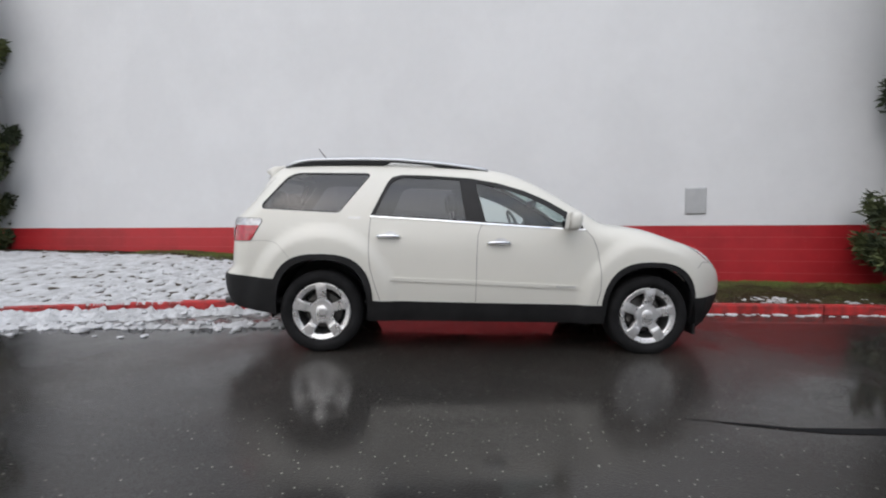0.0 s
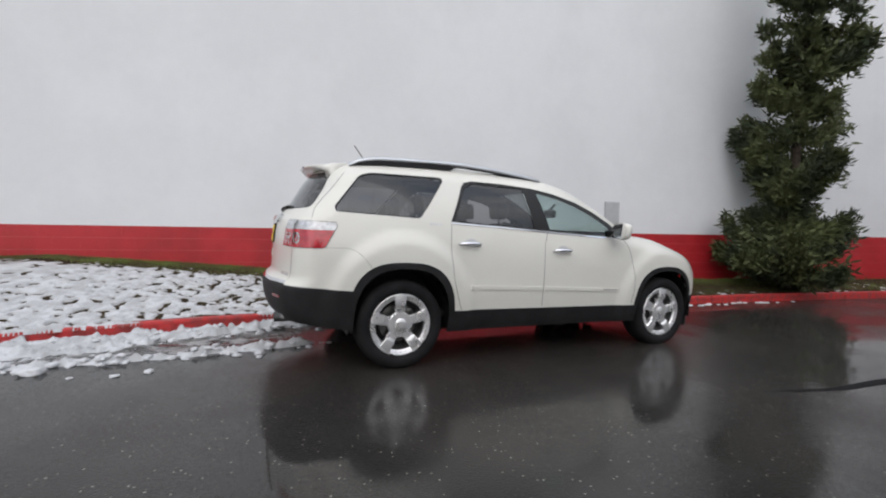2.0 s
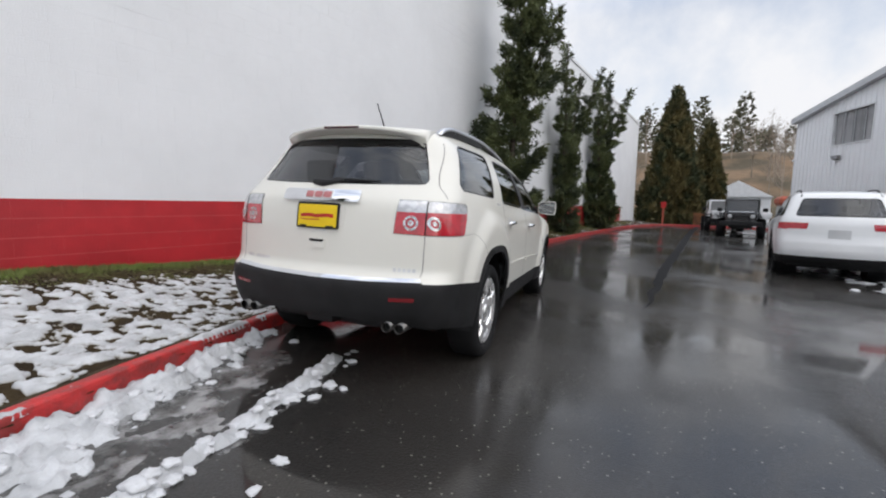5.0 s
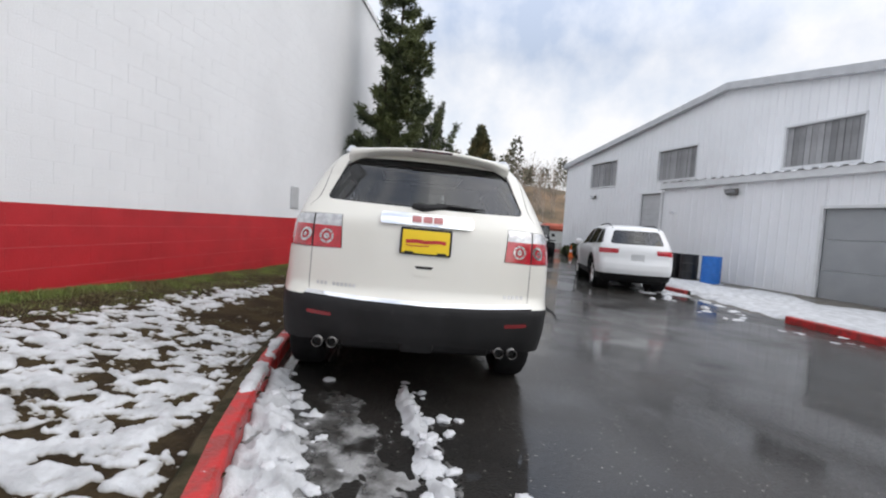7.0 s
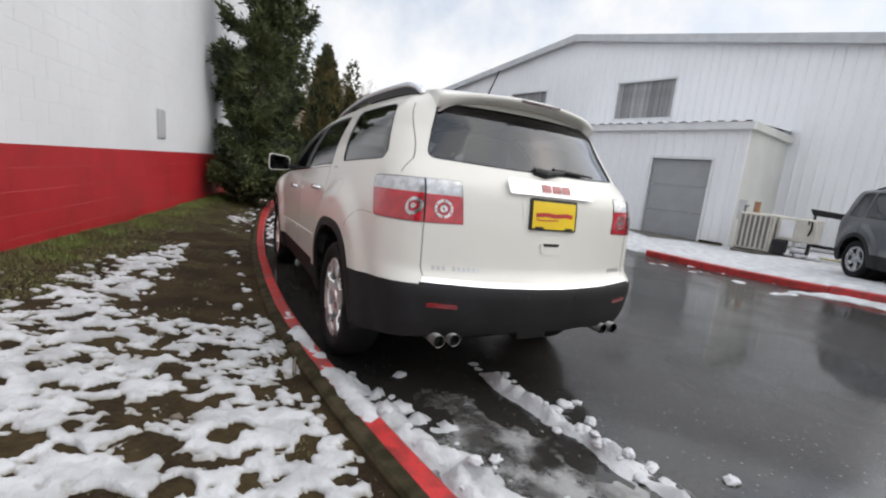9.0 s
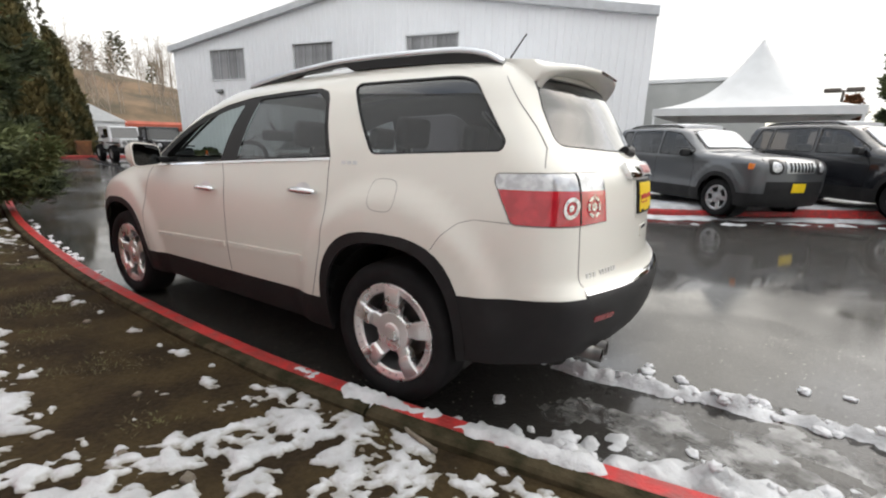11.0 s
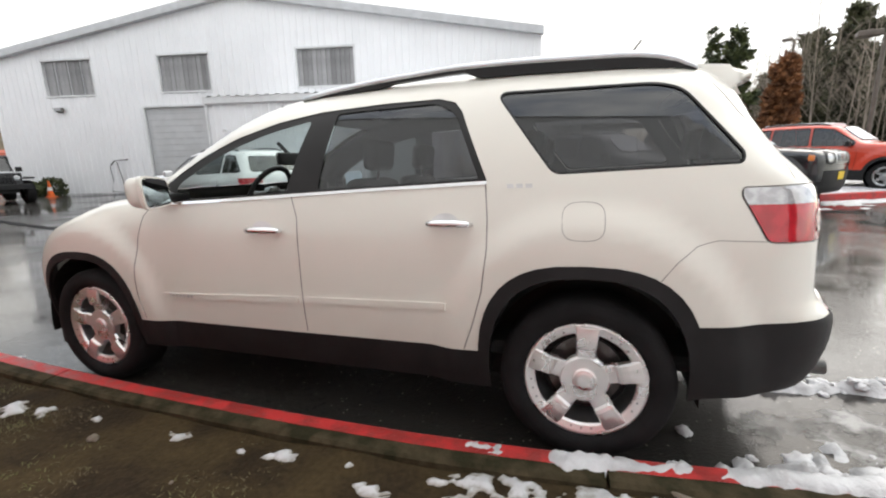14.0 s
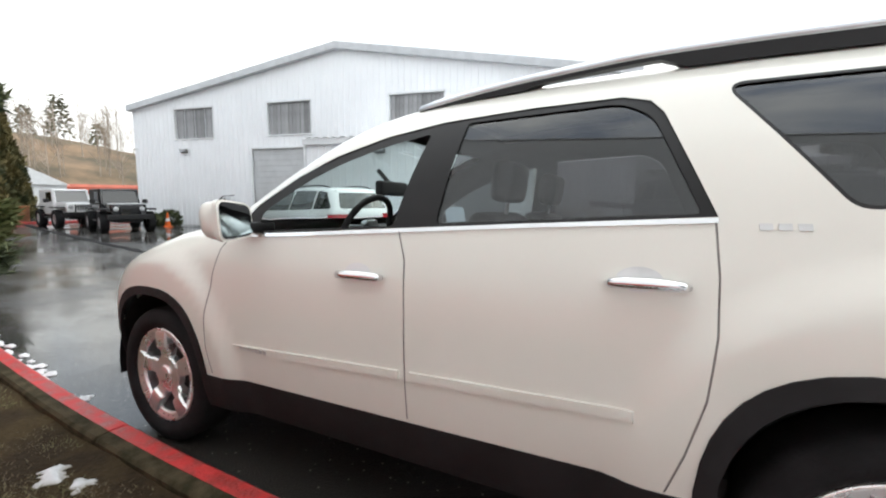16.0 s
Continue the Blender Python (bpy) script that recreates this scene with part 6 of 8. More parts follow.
def hall_window(a, b, z0, z1, glazed):
    w = new("window")
    w.parent = hall
    tagged(w, "upper window closed by grey vertical slats" if not glazed else "upper glazed window with a reveal")
    f = 0.07
    part("window_frame", box((a, -0.14, z0), (a + f, 0.03, z1), 0.006), M["trim"], w)
    part("window_frame", box((b - f, -0.14, z0), (b, 0.03, z1), 0.006), M["trim"], w)
    part("window_frame", box((a, -0.14, z1 - f), (b, 0.03, z1), 0.006), M["trim"], w)
    part("window_sill", box((a, -0.14, z0), (b, 0.045, z0 + f), 0.006), M["trim"], w)
    # dark grey sheet: the shade of an unlit room painted behind the slats
    part("backing", box((a + f, -0.138, z0 + f), (b - f, -0.128, z1 - f)), M["blind_gap"], w)
    n = max(3, int((b - a - 2 * f) / 0.21))
    step_ = (b - a - 2 * f) / n
    for i in range(n):
        u = a + f + step_ * i
        tilt = 0.018 * math.sin(i * 2.3 + a)
        own = box((0.008, -0.006, z0 + f), (step_ - 0.008, 0.006, z1 - f), 0.003)
        part("blind_slat", own, M["blind"], w).matrix_local = Matrix.Translation((u, -0.112, 0)) @ Matrix.Rotation(tilt * 4, 4, "Z")
    if glazed:
        for k in range(1, 4):
            u = a + (b - a) * k / 4
            part("mullion", box((u - 0.018, -0.10, z0), (u + 0.018, -0.07, z1)), M["rake"], w)


for k, (a, b) in enumerate(WINS):
    hall_window(a, b, 4.30, 5.96, k == 0)


def roll_door(parent, a, b, z0, z1, v, slats, mat):
    d = new("roll_up_door")
    d.parent = parent
    tagged(d, "closed grey roll-up door")
    part("door_frame", box((a - 0.08, v - 0.05, z0), (a, v + 0.06, z1 + 0.08), 0.005), M["trim"], d)
    part("door_frame", box((b, v - 0.05, z0), (b + 0.08, v + 0.06, z1 + 0.08), 0.005), M["trim"], d)
    part("door_frame", box((a, v - 0.05, z1), (b, v + 0.06, z1 + 0.08), 0.005), M["trim"], d)
    h = (z1 - z0) / slats
    for k in range(slats):
        part("slat", box((a, v - 0.09, z0 + k * h + 0.003), (b, v - 0.06, z0 + (k + 1) * h - 0.003), 0.008), mat, d)
    part("bottom_rail", box((a, v - 0.10, z0), (b, v - 0.05, z0 + 0.06), 0.005), M["rake"], d)


roll_door(hall, ROLL[0], ROLL[1], -0.15, ROLL[3], 0.0, 14, M["rollup"])
# annex, in the hall's axes
ANX0, ANX1, ANXV, ANXT = 2.30, 10.83, 3.8, 3.42
annex = thing("annex_building", "low cream metal lean-to built against the hall", "building", at=HALL)
part("siding", ribbed(ANX0, ANX1, GRD, lambda u: ANXT, ANXV - 0.03, [(3.14, 4.97, GRD, 2.42)], 0.30, 0.02), M["siding"], annex)
part("end_wall", box((ANX0, 0.03, GRD), (ANX0 + 0.06, ANXV - 0.04, ANXT), 0.004), M["annex"], annex)
part("end_wall", box((ANX1 - 0.06, 0.03, GRD), (ANX1, ANXV - 0.04, ANXT), 0.004), M["annex"], annex)
part("fascia", box((ANX0 - 0.12, ANXV - 0.06, ANXT - 0.12), (ANX1 + 0.12, ANXV + 0.12, ANXT + 0.12), 0.02), M["trim"], annex)
part("fascia", box((ANX0 - 0.12, 0.03, ANXT - 0.10), (ANX0 + 0.05, ANXV - 0.06, ANXT + 0.14), 0.02), M["annex"], annex)
bm = bmesh.new()
prev = None
n = int((ANX1 - ANX0 + 0.2) / 0.09)
for i in range(n + 1):
    u = ANX0 - 0.1 + (ANX1 - ANX0 + 0.2) * i / n
    d = 0.045 * (1 if i % 4 in (1, 2) else 0)
    p = [bm.verts.new((u, ANXV + 0.16, ANXT + 0.100 + d)), bm.verts.new((u, 0.02, ANXT + 0.28 + d))]
    if prev:
        bm.faces.new((prev[0], p[0], p[1], prev[1]))
    prev = p
part("ribbed_roof", bm, M["trim"], annex)
part("downpipe", tube([(ANX1 + 0.05, ANXV + 0.05, ANXT), (ANX1 + 0.05, ANXV + 0.05, -0.1)], 0.04), M["trim"], annex)
roll_door(annex, 3.14, 4.97, -0.12, 2.42, ANXV - 0.03, 3, M["door_grey"])
part("corner_trim", box((ANX0 - 0.02, ANXV - 0.05, GRD), (ANX0 + 0.07, ANXV + 0.012, ANXT - 0.12), 0.004), M["siding"], annex)
part("footing", box((ANX0 + 0.1, ANXV - 0.02, GRD), (3.1, ANXV + 0.03, -0.02), 0.01), M["kerb_bare"], annex)
part("footing", box((5.05, ANXV - 0.02, GRD), (ANX1, ANXV + 0.03, -0.06), 0.01), M["kerb_bare"], annex)


def wall_lamp(u, v, z):
    lamp = thing("wall_lamp", "bronze wall pack lamp on the metal siding", "wall lamp", "wall lamps", HALL @ Matrix.Translation((u, v, z)))
    part("back_plate", box((-0.16, 0.0, -0.10), (0.16, 0.03, 0.10), 0.006), M["lamp_housing"], lamp)
    bm = bmesh.new()
    vs = [bm.verts.new(c) for c in ((-0.2, 0.03, 0.12), (0.2, 0.03, 0.12), (0.2, 0.22, 0.10), (-0.2, 0.22, 0.10), (-0.2, 0.03, -0.10), (0.2, 0.03, -0.10), (0.2, 0.16, -0.04), (-0.2, 0.16, -0.04))]
    for f in ((0, 1, 2, 3), (4, 7, 6, 5), (0, 3, 7, 4), (1, 5, 6, 2), (0, 4, 5, 1)):
        bm.faces.new([vs[i] for i in f])
    part("housing", bm, M["lamp_housing"], lamp)
    bm = bmesh.new()
    bm.faces.new([bm.verts.new(c) for c in ((-0.19, 0.215, 0.095), (0.19, 0.215, 0.095), (0.19, 0.158, -0.035), (-0.19, 0.158, -0.035))])
    part("lens", bm, M["lamp_clear"], lamp)


wall_lamp(20.7, 0.03, 3.72)
wall_lamp(7.75, ANXV, 3.02)
# small camera box by the annex's far end
eye_box = thing("camera_box", "small white security camera on the wall", "security camera", at=HALL @ Matrix.Translation((10.2, ANXV, 2.35)))
part("bracket", box((-0.02, 0, -0.02), (0.02, 0.1, 0.02)), M["trim"], eye_box)
part("housing", box((-0.05, 0.08, -0.05), (0.05, 0.22, 0.05), 0.012), M["trim"], eye_box)
eye_box2 = copy_thing(eye_box, HALL @ Matrix.Translation((23.95, 0.03, 3.9)))


def gz(x, y):
    return max(road_z(x, y), yard_z(x, y) if -9 < x < 13.4 and y < yard_edge(x) - 0.05 else -9)


def drum(x, y, mat, label, r=0.29, h=0.88):
    d = thing("drum", label, "drum", "drums by the annex", Matrix.Translation((x, y, gz(x, y))))
    m = Matrix.Rotation(radians(90), 4, "X")
    part("shell", lathe([(0, 0), (r, 0), (r, 0.02), (r - 0.006, 0.03), (r - 0.004, h * 0.3), (r + 0.008, h * 0.33), (r - 0.004, h * 0.36), (r - 0.004, h * 0.63), (r + 0.008, h * 0.66), (r - 0.004, h * 0.69), (r - 0.006, h - 0.03), (r, h - 0.02), (r, h), (r - 0.02, h), (r - 0.025, h - 0.015), (0, h - 0.015)], sides=28, m=m), M[mat], d, smooth=False)
    for a in (0.15, -0.15):
        part("bung", lathe([(0, 0.012), (0.03, 0.012), (0.035, 0)], sides=12, m=Matrix.Translation((a, 0.05, h - 0.015)) @ m), M[mat], d)


def cone(x, y):
    c = thing("traffic_cone", "orange traffic cone with a white collar", "traffic cone", at=Matrix.Translation((x, y, road_z(x, y))))
    m = Matrix.Rotation(radians(90), 4, "X")
    part("base", box((-0.18, -0.18, 0), (0.18, 0.18, 0.035), 0.01), M["orange"], c)
    part("cone_body", lathe([(0.13, 0.03), (0.03, 0.7), (0.02, 0.71), (0, 0.71)], sides=24, m=m), M["orange"], c)
    part("collar", lathe([(0.097, 0.29), (0.073, 0.45)], sides=24, m=m @ Matrix.Scale(1.0, 4)), M["trim"], c)
    for ob in c.children:
        if ob.name.startswith("collar"):
            ob.scale = (1.03, 1.03, 1)


def condenser():
    a = thing("air_conditioner", "beige outdoor air conditioning unit in the snow", "air conditioner", at=HALL @ Matrix.Translation((1.45, 4.35, -0.03)))
    part("pad", box((-1.35, -0.5, -0.12), (0.4, 0.5, 0.04), 0.01), M["yard"], a)
    part("cabinet", box((-0.46, -0.45, 0.06), (0.38, 0.42, 1.04), 0.02), M["beige_metal"], a)
    part("coil", box((-0.40, 0.42, 0.12), (0.33, 0.428, 0.98)), M["lamp_housing"], a)
    for k in range(7):
        part("louvre", box((-0.39 + k * 0.115, 0.424, 0.10), (-0.345 + k * 0.115, 0.455, 1.0), 0.006), M["beige_metal"], a)
    part("blower_box", box((-1.28, -0.42, 0.42), (-0.48, 0.30, 1.02), 0.02), M["beige_metal"], a)
    part("box_cover", box((-0.86, 0.30, 0.50), (-0.56, 0.318, 0.96), 0.006), M["trim"], a)
    part("leg", box((-1.24, 0.22, 0.04), (-1.18, 0.29, 0.42)), M["matt_black"], a)
    part("leg", box((-0.92, 0.22, 0.04), (-0.87, 0.29, 0.42)), M["beige_metal"], a)
    part("pump", box((-0.80, 0.26, 0.05), (-0.50, 0.52, 0.44), 0.05, seg=2), M["matt_black"], a)
    part("motor", lathe([(0, -0.15), (0.11, -0.15), (0.11, 0.15), (0, 0.15)], sides=16, m=Matrix.Translation((-1.02, 0.25, 0.20)) @ Matrix.Rotation(radians(90), 4, "Z")), M["alloy_grey"], a)
    part("pipe", tube([(0.30, 0.30, 1.04), (0.30, 0.30, 1.2), (0.42, -0.3, 1.2)], 0.03), M["lamp_housing"], a)
    part("hose", tube([(-1.12, 0.32, 0.9), (-1.13, 0.36, 0.98), (-1.19, 0.36, 0.98), (-1.2, 0.33, 0.8), (-1.16, 0.33, 0.62)], 0.018), M["matt_black"], a)
    part("meter_box", box((0.44, -0.33, 0.80), (0.64, -0.2, 1.36), 0.01), M["rollup"], a)
    part("valve_box", box((0.16, -0.44, 1.02), (0.30, -0.34, 1.34), 0.01), M["rust_metal"], a)


drum(12.15, -7.35, "drum_black", "black plastic drum standing by the annex wall")
drum(12.75, -7.05, "drum_black", "black plastic drum behind the parked white car")
drum(11.45, -7.75, "drum_blue", "blue plastic drum on the snowy pavement")
cone(24.21, -5.43)
condenser()
# a black trailer frame propped behind the unit
rack = thing("steel_rack", "black steel frame standing in the snow", "steel frame", at=HALL @ Matrix.Translation((-0.55, 3.75, -0.02)))
for k in range(3):
    part("bar", tube([(-0.72, -0.10 + 0.12 * k, 1.00 + 0.05 * k), (1.05, -0.10 + 0.12 * k, 1.15 + 0.05 * k)], 0.032), M["matt_black"], rack)
part("cross_bar", box((-0.80, -0.2, 0.98), (-0.20, 0.26, 1.10), 0.02), M["matt_black"], rack)
part("strut", tube([(-0.74, 0.1, 1.05), (-0.42, 0.15, 0.32)], 0.045), M["matt_black"], rack)
part("strut", tube([(0.95, 0.1, 1.15), (0.95, 0.1, 0.0)], 0.03), M["matt_black"], rack)
part("low_bar", tube([(-0.75, 0.18, 0.30), (0.9, 0.18, 0.34)], 0.04), M["matt_black"], rack)
part("wheel", lathe([(0.12, -0.06), (0.22, -0.07), (0.22, 0.07), (0.12, 0.06)], sides=20, m=Matrix.Translation((-0.55, 0.25, 0.22))), M["rubber"], rack)
# clutter on the ground by the frame
coil_hose = thing("hose_coil", "black rubber hose coiled on the snow", "hose", at=HALL @ Matrix.Translation((-1.05, 4.2, -0.02)))
part("hose_loop", tube([(0.26 * math.cos(a), 0.18 * math.sin(a), 0.06 + 0.16 * (1 + math.sin(a)) / 2) for a in np.linspace(0, 6.2, 22)], 0.028, cap=False), M["matt_black"], coil_hose, smooth=True)
board = thing("board", "pale wooden board lying in the snow", "board", at=HALL @ Matrix.Translation((-0.55, 4.45, 0.06)) @ Matrix.Rotation(radians(8), 4, "Z"))
part("plank", box((-0.6, -0.09, 0), (0.6, 0.09, 0.04), 0.006), M["plank"], board)
part("plank", box((-0.4, -0.15, 0.04), (-0.3, 0.15, 0.08), 0.006), M["plank"], board)
for k, (u, v, r) in enumerate(((0.35, 4.6, 0.14), (0.05, 4.75, 0.10), (0.62, 4.72, 0.08))):
    ob = tagged(new("snow_clod", lumps[k]), "dirty white clod of snow beside the unit", "snow lump", "snow clods by the unit")
    ob.matrix_world = HALL @ Matrix.Translation((u, v, 0.05)) @ Matrix.Diagonal((r * 1.3, r, r * 1.2, 1))
# hose reel bracket on the hall
reel = thing("hose", "black hose hanging on a wall bracket", "hose", at=HALL @ Matrix.Translation((18.2, 0.05, 0)))
part("bracket", tube([(-0.6, 0.1, 1.42), (0.1, 0.12, 1.38), (0.35, 0.1, 1.2)], 0.02), M["matt_black"], reel)
part("hose_line", tube([(0.1, 0.12, 1.36), (0.35, 0.15, 1.1), (0.30, 0.15, 0.5), (0.45, 0.15, -0.05), (-0.25, 0.2, -0.1), (-0.2, 0.15, 0.5), (0.0, 0.12, 1.3)], 0.018), M["matt_black"], reel)

# ---- other parked vehicles ----
def parked(name, label, paint, at, spec, snow=False, plate="plate_yellow", alloy="alloy", tail_lamps=True, group=""):
    """A simpler closed vehicle from the same shell. spec gives its tables and sizes."""
    car = thing(name, label, "car", group)
    s = spec
    wb, r = s["wheelbase"], s["r"]
    arches = [(0.0, r, r * 1.17, r * 1.30), (wb, r, r * 1.17, r * 1.30)]
    sh = Shell(s["wide"], s["plan"], s["tail"], s["nose"], s["top"], s["tc"], s["nc"], s["screen"], 0.03, arches, 0.03, s.get("k", (0.11, 0.12, 0.16)))
    xr, xf, roof = s["xr"], s["xf"], s["roof_border"]
    rb = sh.rear([(bend(z, s["rear_border"]), z) for z in np.linspace(s["low"], s["rear_border"][-1][0], 22)])
    tx = np.linspace(float(rb[-1][0]), s["hood_end"], 50)
    tb = sh.over([(x, bend(x, [(float(rb[-1][0]), s["rear_border"][-1][1])] + roof)) for x in tx])
    xe, ye, ze = [float(v) for v in tb[-1]]
    fb = sh.front([(ye, z) for z in np.linspace(ze, s["low"], 18)])
    outline = [(float(p[0]), float(p[2])) for p in rb[:-1]] + [(float(p[0]), float(p[2])) for p in tb[:-1]] + [(float(p[0]), float(p[2])) for p in fb[:-1]] + [(float(fb[-1][0]), s["low"])]
    cl = s["clad"]
    reg = [("wheel", ellipse(0, r, r * 1.10, r * 1.20)), ("wheel", ellipse(wb, r, r * 1.10, r * 1.20)),
           ("wheel", [(-r * 1.1, r), (r * 1.1, r), (r * 1.1, 0), (-r * 1.1, 0)]), ("wheel", [(wb - r * 1.1, r), (wb + r * 1.1, r), (wb + r * 1.1, 0), (wb - r * 1.1, 0)]),
           ("arch0", ellipse(0, r, r * 1.30, r * 1.42)), ("arch1", ellipse(wb, r, r * 1.30, r * 1.42))]
    reg += [("glass%d" % k, rounded(p, 0.03)) for k, p in enumerate(s["windows"])]
    reg += [("rubber", grow(rounded(p, 0.03), 0.02)) for p in s["windows"]]
    if tail_lamps:
        reg.append(("lamp", rounded(s["lamp"], 0.02)))
    if "marker" in s:
        reg.append(("marker", rounded(s["marker"], 0.02)))
    reg += [("seam%d" % k, strip(q, 0.008)) for k, q in enumerate(s["seams"])]
    reg += [("clad0", [(-3, cl), (0, cl), (0, 0), (-3, 0)]), ("clad1", [(0, cl), (wb, cl), (wb, 0), (0, 0)]), ("clad2", [(wb, cl), (6, cl), (6, 0), (wb, 0)])]
    c = cut(sh, sh.side, outline, reg, 0.07)
    looks = {"": ("body_side", paint, 0), "arch0": ("wheel_arch_trim", "cladding", 0.008), "arch1": ("wheel_arch_trim", "cladding", 0.008), "rubber": ("window_frame", "matt_black", -0.003), "lamp": ("tail_lamp", "lamp_red", 0.004), "marker": ("side_marker", "amber", 0.004), "clad0": ("lower_cladding", "cladding", 0.005), "clad1": ("lower_cladding", "cladding", 0.005), "clad2": ("lower_cladding", "cladding", 0.005)}
    looks.update({"glass%d" % k: ("side_window", "glass_dark", -0.008) for k in range(len(s["windows"]))})
    looks.update({"seam%d" % k: ("shut_line", "gap", -0.003) for k in range(len(s["seams"]))})
    for mirror in (False, True):
        for key, (nm, mat, off) in looks.items():
            if key in c:
                put(nm, panel_mesh(nm, c[key], M[mat], off, mirror, 0.015 if key.startswith("arch") else 0.0), car)
    zr = s["rear_border"][-1][0]
    yr = s["rear_border"][-1][1]
    rim_r = sh.rear([(y, zr) for y in np.linspace(-yr, yr, 13)])
    rim_f = sh.front([(y, ze) for y in np.linspace(ye, -ye, 13)])
    two = lambda P, a, b, f=1: [(f * float(p[a]) if a == 1 else float(p[a]), float(p[b]) * (f if b == 1 else 1)) for p in P]
    top_out = two(rim_r[:-1], 0, 1) + two(tb[:-1], 0, 1) + two(rim_f[:-1], 0, 1) + two(tb[::-1][:-1], 0, 1, -1)
    ct = cut(sh, sh.over, top_out, [("screen", rounded(s["glass_top"], 0.03)), ("edge", grow(rounded(s["glass_top"], 0.03), 0.02))], 0.08)
    put("roof", panel_mesh("roof", ct[""], M[paint]), car)
    put("windscreen", panel_mesh("windscreen", ct["screen"], M["glass_dark"], -0.004), car)
    put("windscreen_rubber", panel_mesh("windscreen_rubber", ct["edge"], M["matt_black"], 0), car)
    if snow:
        caps = [("snow_cap", rounded([(p[0] + (0.03 if p[0] < s["glass_top"][0][0] + 0.2 else -0.02), p[1] * 0.93) for p in s["glass_top"]], 0.06), 0.02)]
        a, b = s["roof_span"]
        caps.append(("roof_snow", rounded([(a, -0.54), (b, -0.56), (b, 0.56), (a, 0.54)], 0.12), 0.055))
        for nm, ol, t in caps:
            d = cut(sh, sh.over, ol, [("all", grow(ol, 0.1))], 0.07)["all"]
            put(nm, panel_mesh(nm, d, M["fresh_snow"], t, False, t + 0.004), car, "white snow lying on the parked car")
    tail_out = two(rb[:-1], 1, 2) + two(rim_r[::-1][:-1], 1, 2) + two(rb[::-1][:-1], 1, 2, -1) + [(-float(rb[0][1]), s["low"])]
    tr = [("glass", rounded(s["glass_tail"], 0.05)), ("edge", grow(rounded(s["glass_tail"], 0.05), 0.015))]
    for k in (-1, 1):
        tr.append(("lamp#%d" % k, [(k * a, b) for a, b in s["lamp_tail"]]))
    tr.append(("plate", rounded([(-0.16, s["plate_z"] + 0.08), (0.16, s["plate_z"] + 0.08), (0.16, s["plate_z"] - 0.08), (-0.16, s["plate_z"] - 0.08)], 0.01)))
    tr.append(("clad", [(-2, cl), (2, cl), (2, 0), (-2, 0)]))
    cr = cut(sh, sh.rear, tail_out, tr, 0.07)
    for key, (nm, mat, off) in {"": ("tailgate", paint, 0), "glass": ("rear_window", "glass_dark", -0.004), "edge": ("window_frame", "matt_black", 0), "lamp": ("tail_lamp", "lamp_red", 0.006), "plate": ("number_plate", "rollup", 0.008), "clad": ("rear_bumper", "cladding", 0.005)}.items():
        for got in sorted(cr):
            if got.split("#")[0] == key:
                put(nm, panel_mesh(nm, cr[got], M[mat], off), car)
    fo = two(fb[:-1], 1, 2) + [(ye, s["low"])] + two(fb[::-1][:-1], 1, 2, -1) + two(rim_f[::-1][:-1], 1, 2)
    fz = s["face"]
    fr = []
    for k in range(7):
        y = (k - 3) * 0.083
        fr.append(("slot#%.2f" % y, rounded([(y - 0.024, fz + 0.09), (y + 0.024, fz + 0.09), (y + 0.024, fz - 0.07), (y - 0.024, fz - 0.07)], 0.015)))
    for k in (-1, 1):
        fr.append(("head#%d" % k, ellipse(k * s["head_y"], fz + 0.01, 0.088, 0.088, 0, 360, 20)))
        fr.append(("head_edge#%d" % k, ellipse(k * s["head_y"], fz + 0.01, 0.135, 0.13, 0, 360, 20, 3.0)))
    fr.append(("bar", rounded([(-0.34, fz + 0.115), (0.34, fz + 0.115), (0.34, fz - 0.095), (-0.34, fz - 0.095)], 0.04)))
    fr.append(("plate", [(-0.16, fz - 0.27), (0.16, fz - 0.27), (0.16, fz - 0.43), (-0.16, fz - 0.43)]))
    fr.append(("clad", [(-2, fz - 0.24), (2, fz - 0.24), (2, 0), (-2, 0)]))
    cf = cut(sh, sh.front, fo, fr, 0.06)
    for key, (nm, mat, off) in {"": ("front_panel", paint, 0), "slot": ("grille_slot", "matt_black", -0.006), "bar": ("grille_frame", "alloy_grey", 0.008), "head": ("headlamp", "lamp_clear", 0.012), "head_edge": ("headlamp_ring", "matt_black", 0.006), "plate": ("front_plate", plate, 0.012), "clad": ("front_bumper", "cladding", 0.006)}.items():
        for got in sorted(cf):
            if got.split("#")[0] == key:
                put(nm, panel_mesh(nm, cf[got], M[mat], off), car)
    W = s["half"]
    part("underbody", box((xr + 0.35, -W + 0.2, 0.22), (xf - 0.35, W - 0.2, 0.5), 0.04), M["matt_black"], car)
    part("cabin_floor", box((xr + 0.3, -W + 0.12, 0.5), (wb - 0.4, W - 0.12, 0.62)), M["lining"], car)
    for y in (-0.36, 0.36):
        for x in s["seats"]:
            part("seat", box((x - 0.08, y - 0.24, 0.6), (x + 0.08, y + 0.24, 1.28), 0.06, seg=2), M["seat"], car)
            part("headrest", box((x - 0.10, y - 0.12, 1.30), (x + 0.0, y + 0.12, 1.46), 0.04, seg=2), M["seat"], car)
    for x in (0.0, wb):
        for k in (-1, 1):
            part("wheel_well", lathe([(0.0, -0.2), (r * 1.2, -0.2), (r * 1.24, 0.12)], sides=24, m=Matrix.Translation((x, k * (W - 0.22), r + 0.03)) @ Matrix.Scale(k, 4, (0, 1, 0))), M["matt_black"], car)
